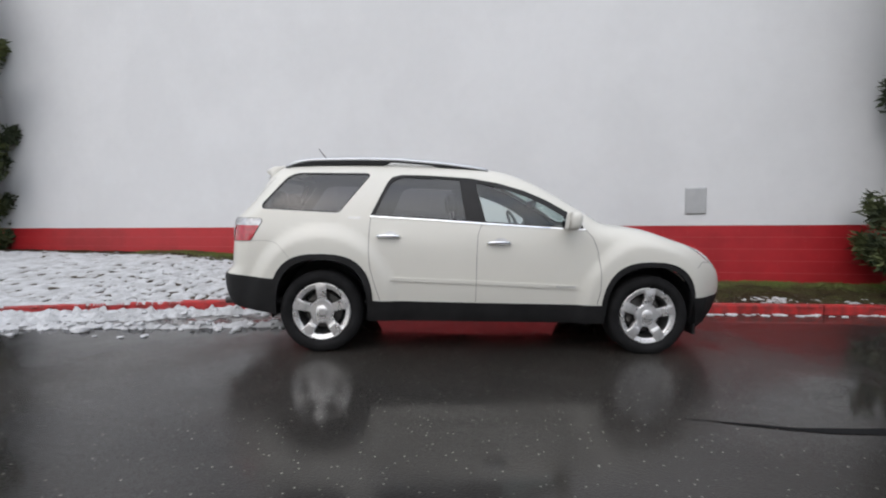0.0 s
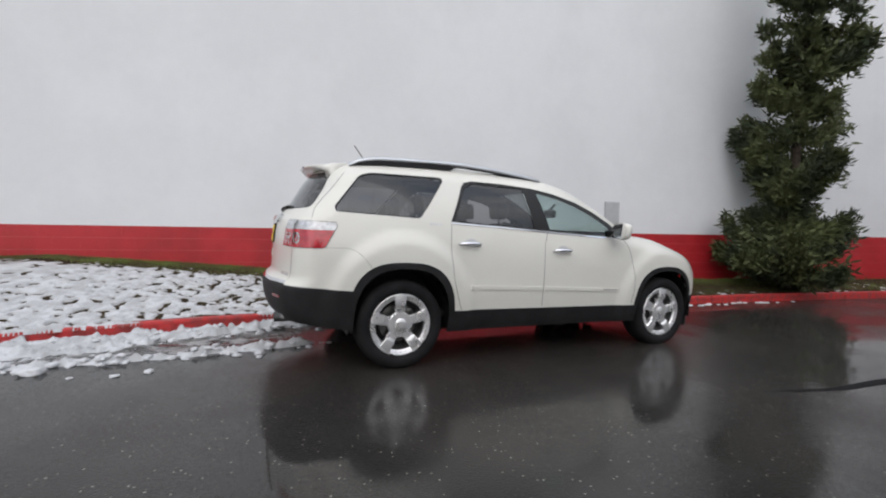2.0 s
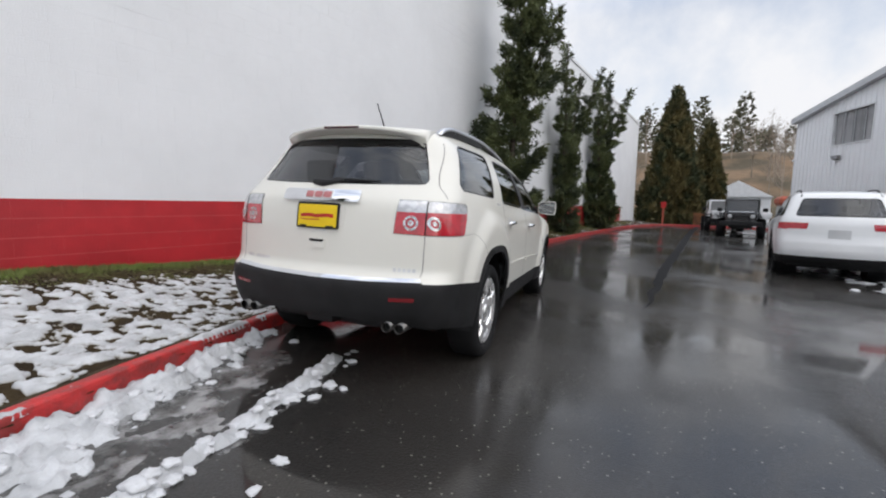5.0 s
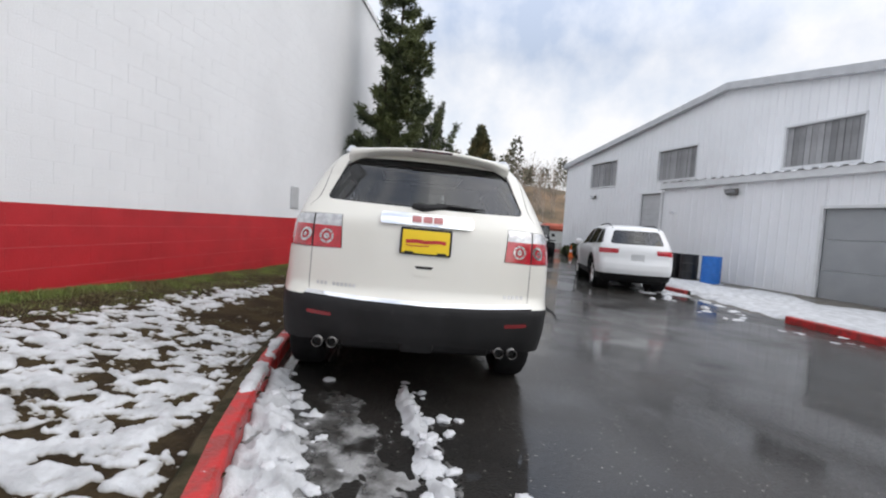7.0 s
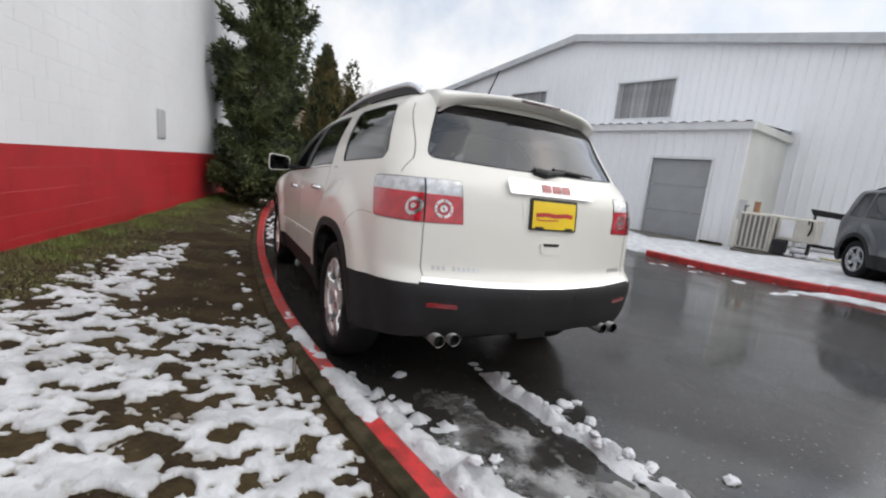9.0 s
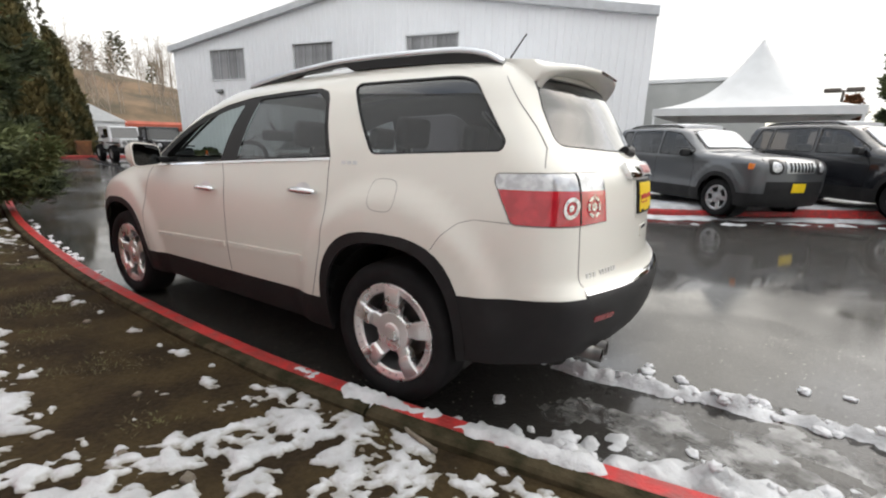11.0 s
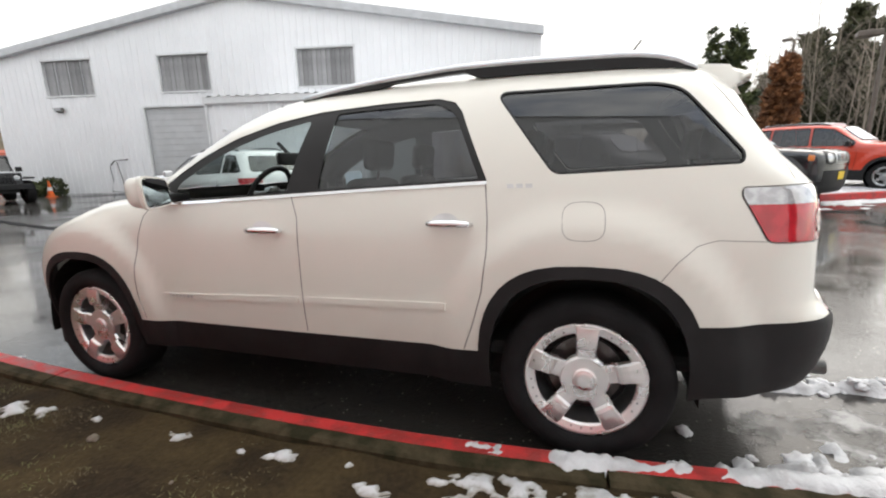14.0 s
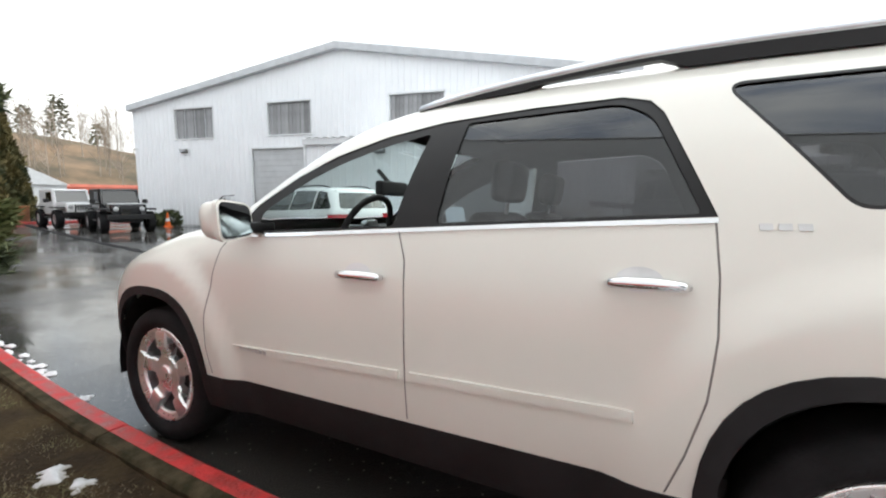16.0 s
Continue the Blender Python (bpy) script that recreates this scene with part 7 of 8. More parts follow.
            wheel(car, x, k * (W - 0.13), k, r=r, rim=r * 0.66, width=0.22, alloy=alloy, hole=0.07)
    for k in (-1, 1):
        part("door_mirror", box((s["mirror"][0] - 0.05, k * (W + 0.10) - 0.10, s["mirror"][1] - 0.07), (s["mirror"][0] + 0.06, k * (W + 0.10) + 0.10, s["mirror"][1] + 0.08), 0.04, seg=3), M["matt_black" if paint != "white_paint" else paint], car)
        z = float(sh.over([(s["roof_span"][0], 0.55)])[0][2])
        a, b = s["roof_span"]
        pts = [(x, k * 0.57, float(sh.over([(x, 0.57)])[0][2]) + (0.035 if a < x < b else 0.0)) for x in np.linspace(a, b, 9)]
        part("roof_rail", tube(pts, 0.016, sides=8), M["matt_black"], car)
    car.matrix_world = at
    return car


BOXY = dict(
    wheelbase=2.57, r=0.35, half=0.90, xr=-0.80, xf=3.43, low=0.26, clad=0.50, tc=0.10, nc=0.12, k=(0.09, 0.10, 0.11), screen=(1.45, 2.05, 0.10),
    wide=[(0.2, 0.84), (0.4, 0.885), (0.6, 0.905), (0.98, 0.905), (1.08, 0.895), (1.18, 0.87), (1.4, 0.81), (1.62, 0.75), (1.8, 0.70)],
    plan=[(-1, 0.94), (-0.6, 0.98), (0, 1), (2.6, 1), (3.1, 0.985), (3.5, 0.94)],
    tail=[(0.2, -0.65), (0.4, -0.78), (0.6, -0.80), (1.0, -0.78), (1.1, -0.76), (1.5, -0.66), (1.7, -0.60), (1.9, -0.5)],
    nose=[(0.15, 3.28), (0.35, 3.40), (0.6, 3.43), (0.95, 3.43), (1.06, 3.41), (1.12, 3.36), (1.2, 3.15), (1.5, 2.8), (1.9, 2.6)],
    top=[(3.5, 1.03), (3.38, 1.09), (3.2, 1.135), (2.7, 1.18), (2.25, 1.205), (2.10, 1.22), (1.9, 1.36), (1.62, 1.575), (1.46, 1.65), (1.1, 1.70), (0.5, 1.715), (0, 1.705), (-0.5, 1.68), (-0.8, 1.65)],
    rear_border=[(0.26, 0.70), (1.0, 0.72), (1.1, 0.70), (1.6, 0.56), (1.625, 0.55)],
    roof_border=[(-0.2, 0.60), (0.8, 0.62), (1.3, 0.60), (2.0, 0.68), (2.4, 0.70), (3.1, 0.68)], hood_end=3.18,
    windows=[[(-0.42, 1.16), (-0.30, 1.57), (-0.05, 1.58), (-0.05, 1.15)], [(0.03, 1.15), (0.03, 1.58), (0.88, 1.59), (0.92, 1.135)], [(1.00, 1.13), (0.97, 1.59), (1.40, 1.54), (1.90, 1.20), (1.88, 1.12)]],
    lamp=[(-1.2, 1.08), (-0.62, 1.08), (-0.62, 0.84), (-1.2, 0.84)], marker=[(3.13, 1.03), (3.23, 1.02), (3.23, 0.92), (3.13, 0.92)],
    seams=[[(0.94, 1.06), (0.93, 0.5)], [(0.0, 1.08), (0.02, 0.85), (0.22, 0.7), (0.3, 0.5)], [(1.93, 1.05), (1.98, 0.9), (1.95, 0.5)]],
    glass_top=[(1.52, -0.56), (1.50, 0.56), (1.98, 0.62), (2.04, 0.3), (2.04, -0.3), (1.98, -0.62)], roof_span=(-0.35, 1.25),
    glass_tail=[(-0.58, 1.12), (-0.50, 1.55), (0.50, 1.55), (0.58, 1.12)], lamp_tail=[(0.56, 1.08), (0.80, 1.08), (0.80, 0.84), (0.56, 0.84)], plate_z=0.85,
    face=0.955, head_y=0.53, seats=(0.35, 1.15), mirror=(1.80, 1.16))
GRAND = dict(
    wheelbase=2.915, r=0.385, half=0.95, xr=-1.0, xf=3.83, low=0.30, clad=0.46, tc=0.14, nc=0.28, screen=(1.55, 2.45, 0.14),
    wide=[(0.2, 0.86), (0.45, 0.93), (0.65, 0.955), (0.95, 0.955), (1.1, 0.93), (1.22, 0.885), (1.45, 0.80), (1.66, 0.72), (1.85, 0.66)],
    plan=[(-1.2, 0.90), (-0.8, 0.955), (-0.3, 0.99), (0.3, 1), (2.8, 1), (3.3, 0.96), (3.9, 0.86)],
    tail=[(0.2, -0.75), (0.4, -0.95), (0.55, -1.0), (0.75, -0.99), (0.82, -0.96), (1.1, -0.94), (1.2, -0.90), (1.55, -0.66), (1.72, -0.56), (1.9, -0.5)],
    nose=[(0.15, 3.6), (0.4, 3.78), (0.7, 3.83), (0.95, 3.79), (1.06, 3.70), (1.2, 3.4), (1.6, 3.0), (1.9, 2.8)],
    top=[(3.9, 0.98), (3.7, 1.07), (3.4, 1.12), (2.9, 1.17), (2.5, 1.20), (2.4, 1.22), (2.1, 1.42), (1.75, 1.60), (1.5, 1.67), (1.1, 1.72), (0.5, 1.74), (0, 1.73), (-0.4, 1.70), (-0.8, 1.65)],
    rear_border=[(0.30, 0.74), (1.1, 0.76), (1.2, 0.74), (1.6, 0.57), (1.665, 0.55)],
    roof_border=[(-0.2, 0.60), (0.8, 0.63), (1.4, 0.61), (2.3, 0.71), (2.8, 0.73), (3.4, 0.70)], hood_end=3.45,
    windows=[[(-0.66, 1.24), (-0.40, 1.57), (-0.08, 1.60), (-0.05, 1.22)], [(0.03, 1.22), (0.03, 1.605), (0.92, 1.61), (1.0, 1.18)], [(1.08, 1.175), (1.02, 1.61), (1.48, 1.56), (2.12, 1.22), (2.10, 1.15)]],
    lamp=[(-1.3, 1.10), (-0.64, 1.10), (-0.70, 0.97), (-1.3, 0.97)], seams=[[(1.04, 1.17), (1.0, 0.48)], [(0.02, 1.2), (0.05, 0.95), (0.3, 0.75), (0.42, 0.5)], [(2.15, 1.14), (2.22, 0.9), (2.18, 0.48)]],
    glass_top=[(1.62, -0.57), (1.60, 0.57), (2.26, 0.66), (2.36, 0.3), (2.36, -0.3), (2.26, -0.66)], roof_span=(-0.3, 1.3),
    glass_tail=[(-0.64, 1.24), (-0.54, 1.56), (0.54, 1.56), (0.64, 1.24)], lamp_tail=[(0.45, 1.10), (0.86, 1.10), (0.86, 0.98), (0.47, 0.985)], plate_z=0.90,
    face=0.92, head_y=0.56, seats=(0.40, 1.3), mirror=(2.0, 1.18))


def stand(x, y, yaw, size=1.0):
    return Matrix.Translation((x, y, gz(x, y))) @ Matrix.Rotation(radians(yaw), 4, "Z") @ Matrix.Scale(size, 4)


parked("parked_white_car", "white sport utility car with red tail lamps", "white_paint", stand(8.77, -4.33, -2.7), GRAND)
row = "compact cars parked in the yard"
parked("parked_grey_car", "dark grey boxy compact car with snowy windscreen", "grey_paint", stand(2.55, -10.05, 152, 1.06), BOXY, True, alloy="alloy_grey", group=row)
parked("parked_black_car", "black boxy compact car with snowy windscreen", "black_paint", stand(-0.1, -11.6, 152, 1.06), BOXY, True, alloy="alloy_grey", group=row)
parked("parked_red_car", "orange-red boxy compact car with snow on its roof", "red_paint", stand(-2.95, -15.2, 151, 1.06), BOXY, True, alloy="alloy_grey", group=row)


def off_roader(name, label, paint, at):
    """A square open-wing off-road car on big tyres, nose along +x."""
    c = thing(name, label, "off-road car", "off-road cars")
    part("tub", box((-0.55, -0.75, 0.62), (1.55, 0.75, 1.15), 0.04, seg=2), M[paint], c)
    part("bonnet", box((1.5, -0.62, 0.80), (2.75, 0.62, 1.17), 0.06, seg=3), M[paint], c)
    part("grille", box((2.72, -0.60, 0.72), (2.82, 0.60, 1.16), 0.03, seg=2), M[paint], c)
    for k in range(7):
        y = (k - 3) * 0.09
        part("grille_slot", box((2.815, y - 0.028, 0.82), (2.828, y + 0.028, 1.10), 0.004), M["matt_black"], c)
    part("hard_top", box((-0.55, -0.70, 1.13), (1.35, 0.70, 1.80), 0.07, seg=3), M["matt_black" if paint != "white_paint" else paint], c)
    for y in (-0.705, 0.705):
        part("side_window", box((0.5, y - 0.004, 1.22), (1.28, y + 0.004, 1.66), 0.003), M["glass_dark"], c)
    bm = bmesh.new()
    bm.faces.new([bm.verts.new(p) for p in ((1.62, -0.62, 1.18), (1.62, 0.62, 1.18), (1.38, 0.58, 1.72), (1.38, -0.58, 1.72))])
    part("windscreen", bm, M["glass_dark"], c)
    part("screen_frame", tube([(1.63, -0.66, 1.16), (1.38, -0.62, 1.75), (1.38, 0.62, 1.75), (1.63, 0.66, 1.16)], 0.035), M[paint], c)
    part("front_bumper", box((2.88, -0.80, 0.55), (3.05, 0.80, 0.75), 0.03, seg=2), M["matt_black"], c)
    part("winch_bar", tube([(2.98, -0.35, 0.75), (3.0, -0.3, 1.0), (3.0, 0.3, 1.0), (2.98, 0.35, 0.75)], 0.03), M["matt_black"], c)
    for s in (-1, 1):
        part("headlamp", lathe([(0, 0.02), (0.09, 0.015), (0.1, -0.02)], sides=18, m=Matrix.Translation((2.825, s * 0.44, 0.98)) @ Matrix.Rotation(radians(-90), 4, "Z")), M["lamp_clear"], c)
        part("front_wing", box((1.75, s * 0.80 - 0.16, 0.93), (2.80, s * 0.80 + 0.16, 0.99), 0.02, seg=2), M["matt_black"], c)
        part("rear_wing", box((-0.45, s * 0.80 - 0.12, 0.95), (0.45, s * 0.80 + 0.12, 1.0), 0.02, seg=2), M["matt_black"], c)
        part("door_mirror", box((1.30, s * 0.92 - 0.1, 1.18), (1.38, s * 0.92 + 0.1, 1.36), 0.02), M["matt_black"], c)
        part("side_step", tube([(0.5, s * 0.8, 0.48), (1.75, s * 0.8, 0.48)], 0.04), M["matt_black"], c)
        for x in (0.0, 2.3):
            wheel(c, x, s * 0.80, s, r=0.43, rim=0.23, width=0.30, alloy="alloy_grey", hole=0.07)
    part("spare_wheel", lathe([(0.12, -0.12), (0.40, -0.12), (0.40, 0.12), (0.12, 0.12)], sides=28, m=Matrix.Translation((-0.72, 0, 1.05)) @ Matrix.Rotation(radians(90), 4, "Z")), M["rubber"], c)
    part("underbody", box((-0.5, -0.45, 0.42), (2.8, 0.45, 0.66)), M["matt_black"], c)
    part("snow_cap", box((1.6, -0.5, 1.165), (2.6, 0.5, 1.20), 0.02, seg=2), M["snow"], c)
    c.matrix_world = at
    return c


off_roader("off_road_car", "black off-road car with large tyres and snowy bonnet", "black_paint", stand(24.0, -3.2, 178))
off_roader("off_road_car", "white off-road car parked behind a black one", "white_paint", stand(28.6, -2.2, 186))

# ---- trees and the distance ----
M.update({
    "needles": material("dark_conifer_needles", (0.098, 0.116, 0.040), 0.75, second=(0.030, 0.042, 0.018), scale=1.6, fine=0.3, fine_scale=14),
    "cedar": material("brown_green_cedar", (0.12, 0.095, 0.032), 0.8, second=(0.035, 0.045, 0.016), scale=0.9, fine=0.35, fine_scale=7),
    "bark": material("dark_bark", (0.07, 0.05, 0.035), 0.85, second=(0.03, 0.022, 0.016), scale=12, bump=0.7, bump_scale=40),
    # twig colour is lightened to hold the pale haze of the distance
    "twigs": material("haze_paled_twigs", (0.34, 0.285, 0.235), 0.85, second=(0.18, 0.15, 0.12), scale=0.5),
    "wood_green": material("olive_evergreen_foliage", (0.085, 0.09, 0.042), 0.8, second=(0.04, 0.045, 0.024), scale=0.9, fine=0.3, fine_scale=6),
    "rust_leaves": material("rust_brown_leaves", (0.27, 0.115, 0.045), 0.8, second=(0.13, 0.055, 0.025), scale=2),
    "hill": material("brown_wooded_hill", (0.20, 0.130, 0.075), 0.9, second=(0.075, 0.06, 0.035), scale=0.12, fine=0.35, fine_scale=1.2),
    # haze is mixed into this foliage colour; the air itself is clear
    "far_green": material("hazy_far_conifers", (0.115, 0.115, 0.068), 0.9, second=(0.065, 0.066, 0.040), scale=0.3),
    "canvas": material("white_tent_canvas", (0.60, 0.61, 0.615), 0.6, vary=0.06, scale=2),
    "red_roof": material("red_roof_sheet", (0.42, 0.09, 0.05), 0.5, vary=0.2, scale=1),
    "far_wall": material("pale_grey_cladding", (0.42, 0.43, 0.42), 0.6, vary=0.1, scale=0.7),
    "pole": material("brown_steel_pole", (0.12, 0.10, 0.085), 0.5, 0.4, vary=0.2),
})


def tufts(points, dirs, size, rng_, blades_=4, droop=0.2, slim=0.24):
    """Many small pointed leaves at points, along directions."""
    P = np.repeat(np.asarray(points), blades_, 0)
    D = np.repeat(np.asarray(dirs), blades_, 0)
    n = len(P)
    D = D + rng_.normal(0, 0.55, (n, 3))
    D[:, 2] -= droop * rng_.uniform(0, 1, n)
    D /= np.linalg.norm(D, axis=1, keepdims=True)
    S = np.cross(D, rng_.normal(0, 1, (n, 3)))
    S /= np.maximum(1e-6, np.linalg.norm(S, axis=1, keepdims=True))
    L = (size * rng_.uniform(0.6, 1.5, n))[:, None]
    P = P + rng_.normal(0, size * 0.35, (n, 3))
    W = L * slim
    V = np.stack((P, P + D * L * 0.45 + S * W, P + D * L, P + D * L * 0.45 - S * W), 1).reshape(-1, 3)
    F = [(4 * i, 4 * i + 1, 4 * i + 2, 4 * i + 3) for i in range(n)]
    return V, F


def grow_leader(base, tip, width, seed, n_branch, rng_, taper=0.9, sweep=0.5, bulge=0.2, dense=1.0):
    """Points and directions of foliage on the boughs of one leader, and the bough lines."""
    base, tip = np.array(base, float), np.array(tip, float)
    pts, dirs, lines = [], [], []
    for k in range(n_branch):
        t = (k + rng_.uniform(0, 1)) / n_branch
        w = width * ((1 - t) ** taper * 0.9 + 0.10) * min(1.0, 0.6 + t / bulge * 0.4)
        w *= 0.45 + 0.80 * rng_.random()
        a = k * 2.4 + rng_.normal(0, 0.5)
        p0 = base + (tip - base) * t + np.array((noise.noise((t * 3, seed, 0)), noise.noise((t * 3, seed, 5)), 0)) * 0.2
        out = np.array((math.cos(a), math.sin(a), 0.0))
        side = np.array((-out[1], out[0], 0.0))
        lift, sag = sweep * w * rng_.uniform(0.6, 1.6), w * rng_.uniform(0.10, 0.34)
        at = lambda u: p0 + out * w * u + np.array((0, 0, lift * u ** 3 - sag * u))
        lines.append([at(j / 4) for j in range(5)])
        m = max(5, int(dense * w * w / 0.0075)) + int(dense * w / 0.03)
        for _ in range(m):
            u = rng_.uniform(0.02, 1.0) ** 0.75
            pad = w * 0.30 * math.sin(math.pi * min(1, u ** 0.8 * 0.92 + 0.04)) + 0.02
            q = at(u) + side * rng_.normal(0, pad * 0.62) + np.array((0, 0, rng_.normal(0, 0.03 + 0.05 * w)))
            pts.append(q)
            dirs.append(out * (0.5 + 0.4 * u) + np.array((0, 0, 0.45)))
    return pts, dirs, lines


def cone_tree(name, label, at, height, radius, size, mat, seed, count, group=""):
    """A dense clipped-looking cone of upright sprays over a short trunk."""
    rng_ = np.random.default_rng(seed)
    tree = thing(name, label, "tree", group, Matrix.Translation(at))
    part("trunk", tube([(0, 0, 0), (0, 0, height * 0.5), (0, 0, height * 0.95)], [0.28, 0.16, 0.03]), M["bark"], tree)
    t = 1 - np.sqrt(rng_.uniform(0, 1, count))
    a = rng_.uniform(0, 2 * math.pi, count)
    lump = np.array([noise.noise((math.cos(q) * 1.6 + seed, math.sin(q) * 1.6, z * height * 0.8)) for q, z in zip(a, t)])
    r = radius * (1 - t) ** 0.88 * (0.90 + 0.22 * lump) * rng_.uniform(0.72, 1.0, count) ** 0.5
    P = np.stack((r * np.cos(a), r * np.sin(a), 0.15 + t * (height - 0.3)), -1)
    D = np.stack((np.cos(a) * 0.5, np.sin(a) * 0.5, np.full(count, 1.1)), -1)
    V, F = tufts(P, D, size, rng_, 4, 0.0)
    put("crown", mesh_of("crown", V, F, M[mat]), tree)
    return tree


def conifer(name, label, at, leaders, size, mat, seed, blades_=4, limb=0.012, trunk=0.11, group="", slim=0.24):
    rng_ = np.random.default_rng(seed)
    tree = thing(name, label, "tree", group, Matrix.Translation(at))
    bm = None
    P, D = [], []
    for k, (base, tip, width, nb, taper) in enumerate(leaders):
        a, b, lines = grow_leader(base, tip, width, seed + k * 3.3, nb, rng_, taper)
        P += a
        D += b
        steps_ = 8
        path = [Vector(base) + (Vector(tip) - Vector(base)) * i / steps_ for i in range(steps_ + 1)]
        bm = tube(path, [max(0.012, trunk * (0.75 if k else 1) * (1 - i / steps_)) for i in range(steps_ + 1)], bm, sides=8)
        for ln in lines[::2]:
            bm = tube(ln, [limb * 1.6, limb * 1.3, limb, limb * 0.7, limb * 0.3], bm, sides=4, cap=False)
    part("trunk", bm, M["bark"], tree)
    V, F = tufts(P, D, size, rng_, blades_, slim=slim)
    crown = new("crown", mesh_of("crown", V, F, M[mat]))
    crown.parent = tree
    return tree


row = "conifers along the wall"
lab = "tall ragged dark green conifer in front of the wall"
z0 = lambda x, y: lawn_z(x, y) - 0.05
conifer("conifer", lab, (8.35, 2.72, z0(8.35, 2.72)), [((0, 0, 0.1), (-0.45, -0.70, 9.4), 1.18, 66, 0.66), ((-0.2, -0.25, 3.6), (0.55, -1.2, 6.4), 0.38, 24, 0.4), ((-0.3, -0.2, 4.0), (-1.15, -0.35, 5.0), 0.36, 12, 0.4), ((-0.25, -0.05, 0.2), (-0.2, -0.1, 2.2), 1.2, 22, 0.5)], 0.125, "needles", 3, 9, group=row, slim=0.13)
conifer("conifer", "forked dark green conifer leaning beside the wall", (14.3, 2.95, z0(14.3, 2.9)), [((0, 0, 0), (0.15, 0, 3.0), 0.9, 44, 0.3), ((-0.1, 0, 2.3), (-1.3, -0.3, 6.9), 0.5, 40, 0.6), ((0.0, 0, 2.3), (0.6, -0.3, 6.2), 0.55, 40, 0.6), ((0.3, 0, 3.0), (1.5, -0.9, 6.6), 0.45, 34, 0.6)], 0.13, "needles", 8, 7, group=row, slim=0.14)
conifer("conifer", "narrow dark green conifer close to the wall", (19.6, 2.95, z0(19.6, 2.9)), [((0, 0, 0), (0.4, 0, 3.4), 1.05, 48, 0.4), ((0.1, 0, 2.6), (0.7, -0.2, 7.6), 0.65, 50, 0.7), ((0.3, 0, 3.4), (1.8, -0.9, 7.0), 0.45, 30, 0.7), ((0.0, 0, 3.0), (-0.8, 0, 6.0), 0.4, 24, 0.7)], 0.14, "needles", 12, 6, group=row, slim=0.16)
conifer("conifer", lab, (-10.35, 2.6, z0(-10.35, 2.6)), [((0, 0, 0), (0.2, 0, 8.2), 1.35, 110, 0.5), ((0.2, 0, 0.3), (0.4, -0.1, 3.2), 0.95, 24, 0.5)], 0.12, "needles", 17, 6, group=row, slim=0.14)
far = "large cedars at the road's end"
cone_tree("cedar", "large dense brown-green cedar at the road's end", (36.0, 1.25, -0.3), 10.8, 2.6, 0.34, "cedar", 21, 9000, far)
cone_tree("cedar", "dense dark green conical cedar at the road's end", (40.0, -0.95, -0.3), 8.5, 1.85, 0.30, "cedar", 22, 7000, far)


def bare_tree(rng_, x, y, z, h, V, F, spread=0.28, thick=0.012):
    """A leafless tree as thin tapered sticks."""
    def stick(p, q, r0, r1):
        d = Vector(q - p)
        s = d.cross(Vector((0.3, 0.5, 0.1))).normalized()
        t = d.cross(s).normalized()
        o = len(V)
        for a in range(3):
            w = math.cos(a * 2.094) * s + math.sin(a * 2.094) * t
            V.append((p[0] + w.x * r0, p[1] + w.y * r0, p[2] + w.z * r0))
            V.append((q[0] + w.x * r1, q[1] + w.y * r1, q[2] + w.z * r1))
        for a in range(3):
            b = (a + 1) % 3
            F.append((o + 2 * a, o + 2 * b, o + 2 * b + 1, o + 2 * a + 1))

    p, q = np.array((x, y, z)), np.array((x + rng_.normal(0, 0.03) * h, y + rng_.normal(0, 0.03) * h, z + h))
    stick(p, q, thick * h, thick * 0.15 * h)
    for _ in range(26):
        t = rng_.uniform(0.25, 0.97)
        b = p + (q - p) * t
        a = rng_.uniform(0, 2 * math.pi)
        ln = h * spread * (1.1 - t) * rng_.uniform(0.6, 1.3)
        e = b + np.array((math.cos(a) * ln, math.sin(a) * ln, ln * rng_.uniform(0.8, 1.6)))
        stick(b, e, thick * 0.35 * h * (1.1 - t), thick * 0.06 * h)
        for _ in range(7):
            u = rng_.uniform(0.2, 1)
            c = b + (e - b) * u
            a2 = rng_.uniform(0, 2 * math.pi)
            l2 = ln * rng_.uniform(0.25, 0.5)
            stick(c, c + np.array((math.cos(a2) * l2, math.sin(a2) * l2, l2 * 1.1)), thick * 0.09 * h, thick * 0.03 * h)


# the wooded hill beyond the road's end
def hill_z(x, y):
    k = min(1, max(0, (x - 62) / 70))
    return -1.5 + 21 * k * k * (3 - 2 * k) * (0.8 + 0.25 * noise.noise((y * 0.02, 3, 1))) * bend(y, [(-120, 0.6), (-40, 0.85), (0, 1.0), (30, 1.15), (90, 1.2)]) + 1.2 * noise.noise((x * 0.06, y * 0.06, 2))


tagged(new("hill", sheet("hill", steps(58, 190, 3), steps(-150, 110, 4), hill_z, M["hill"])), "brown wooded hillside in the distance", "hill", kind="structure")
rng_ = np.random.default_rng(31)
V, F = [], []
for _ in range(260):
    x, y = rng_.uniform(70, 165), rng_.uniform(-75, 45)
    bare_tree(rng_, x, y, hill_z(x, y) - 0.3, rng_.uniform(6, 12), V, F, 0.30, 0.013)
tagged(new("bare_woods", mesh_of("bare_woods", V, F, M["twigs"])), "leafless brown trees covering the far hillside", "trees", kind="stuff")
P, D = [], []
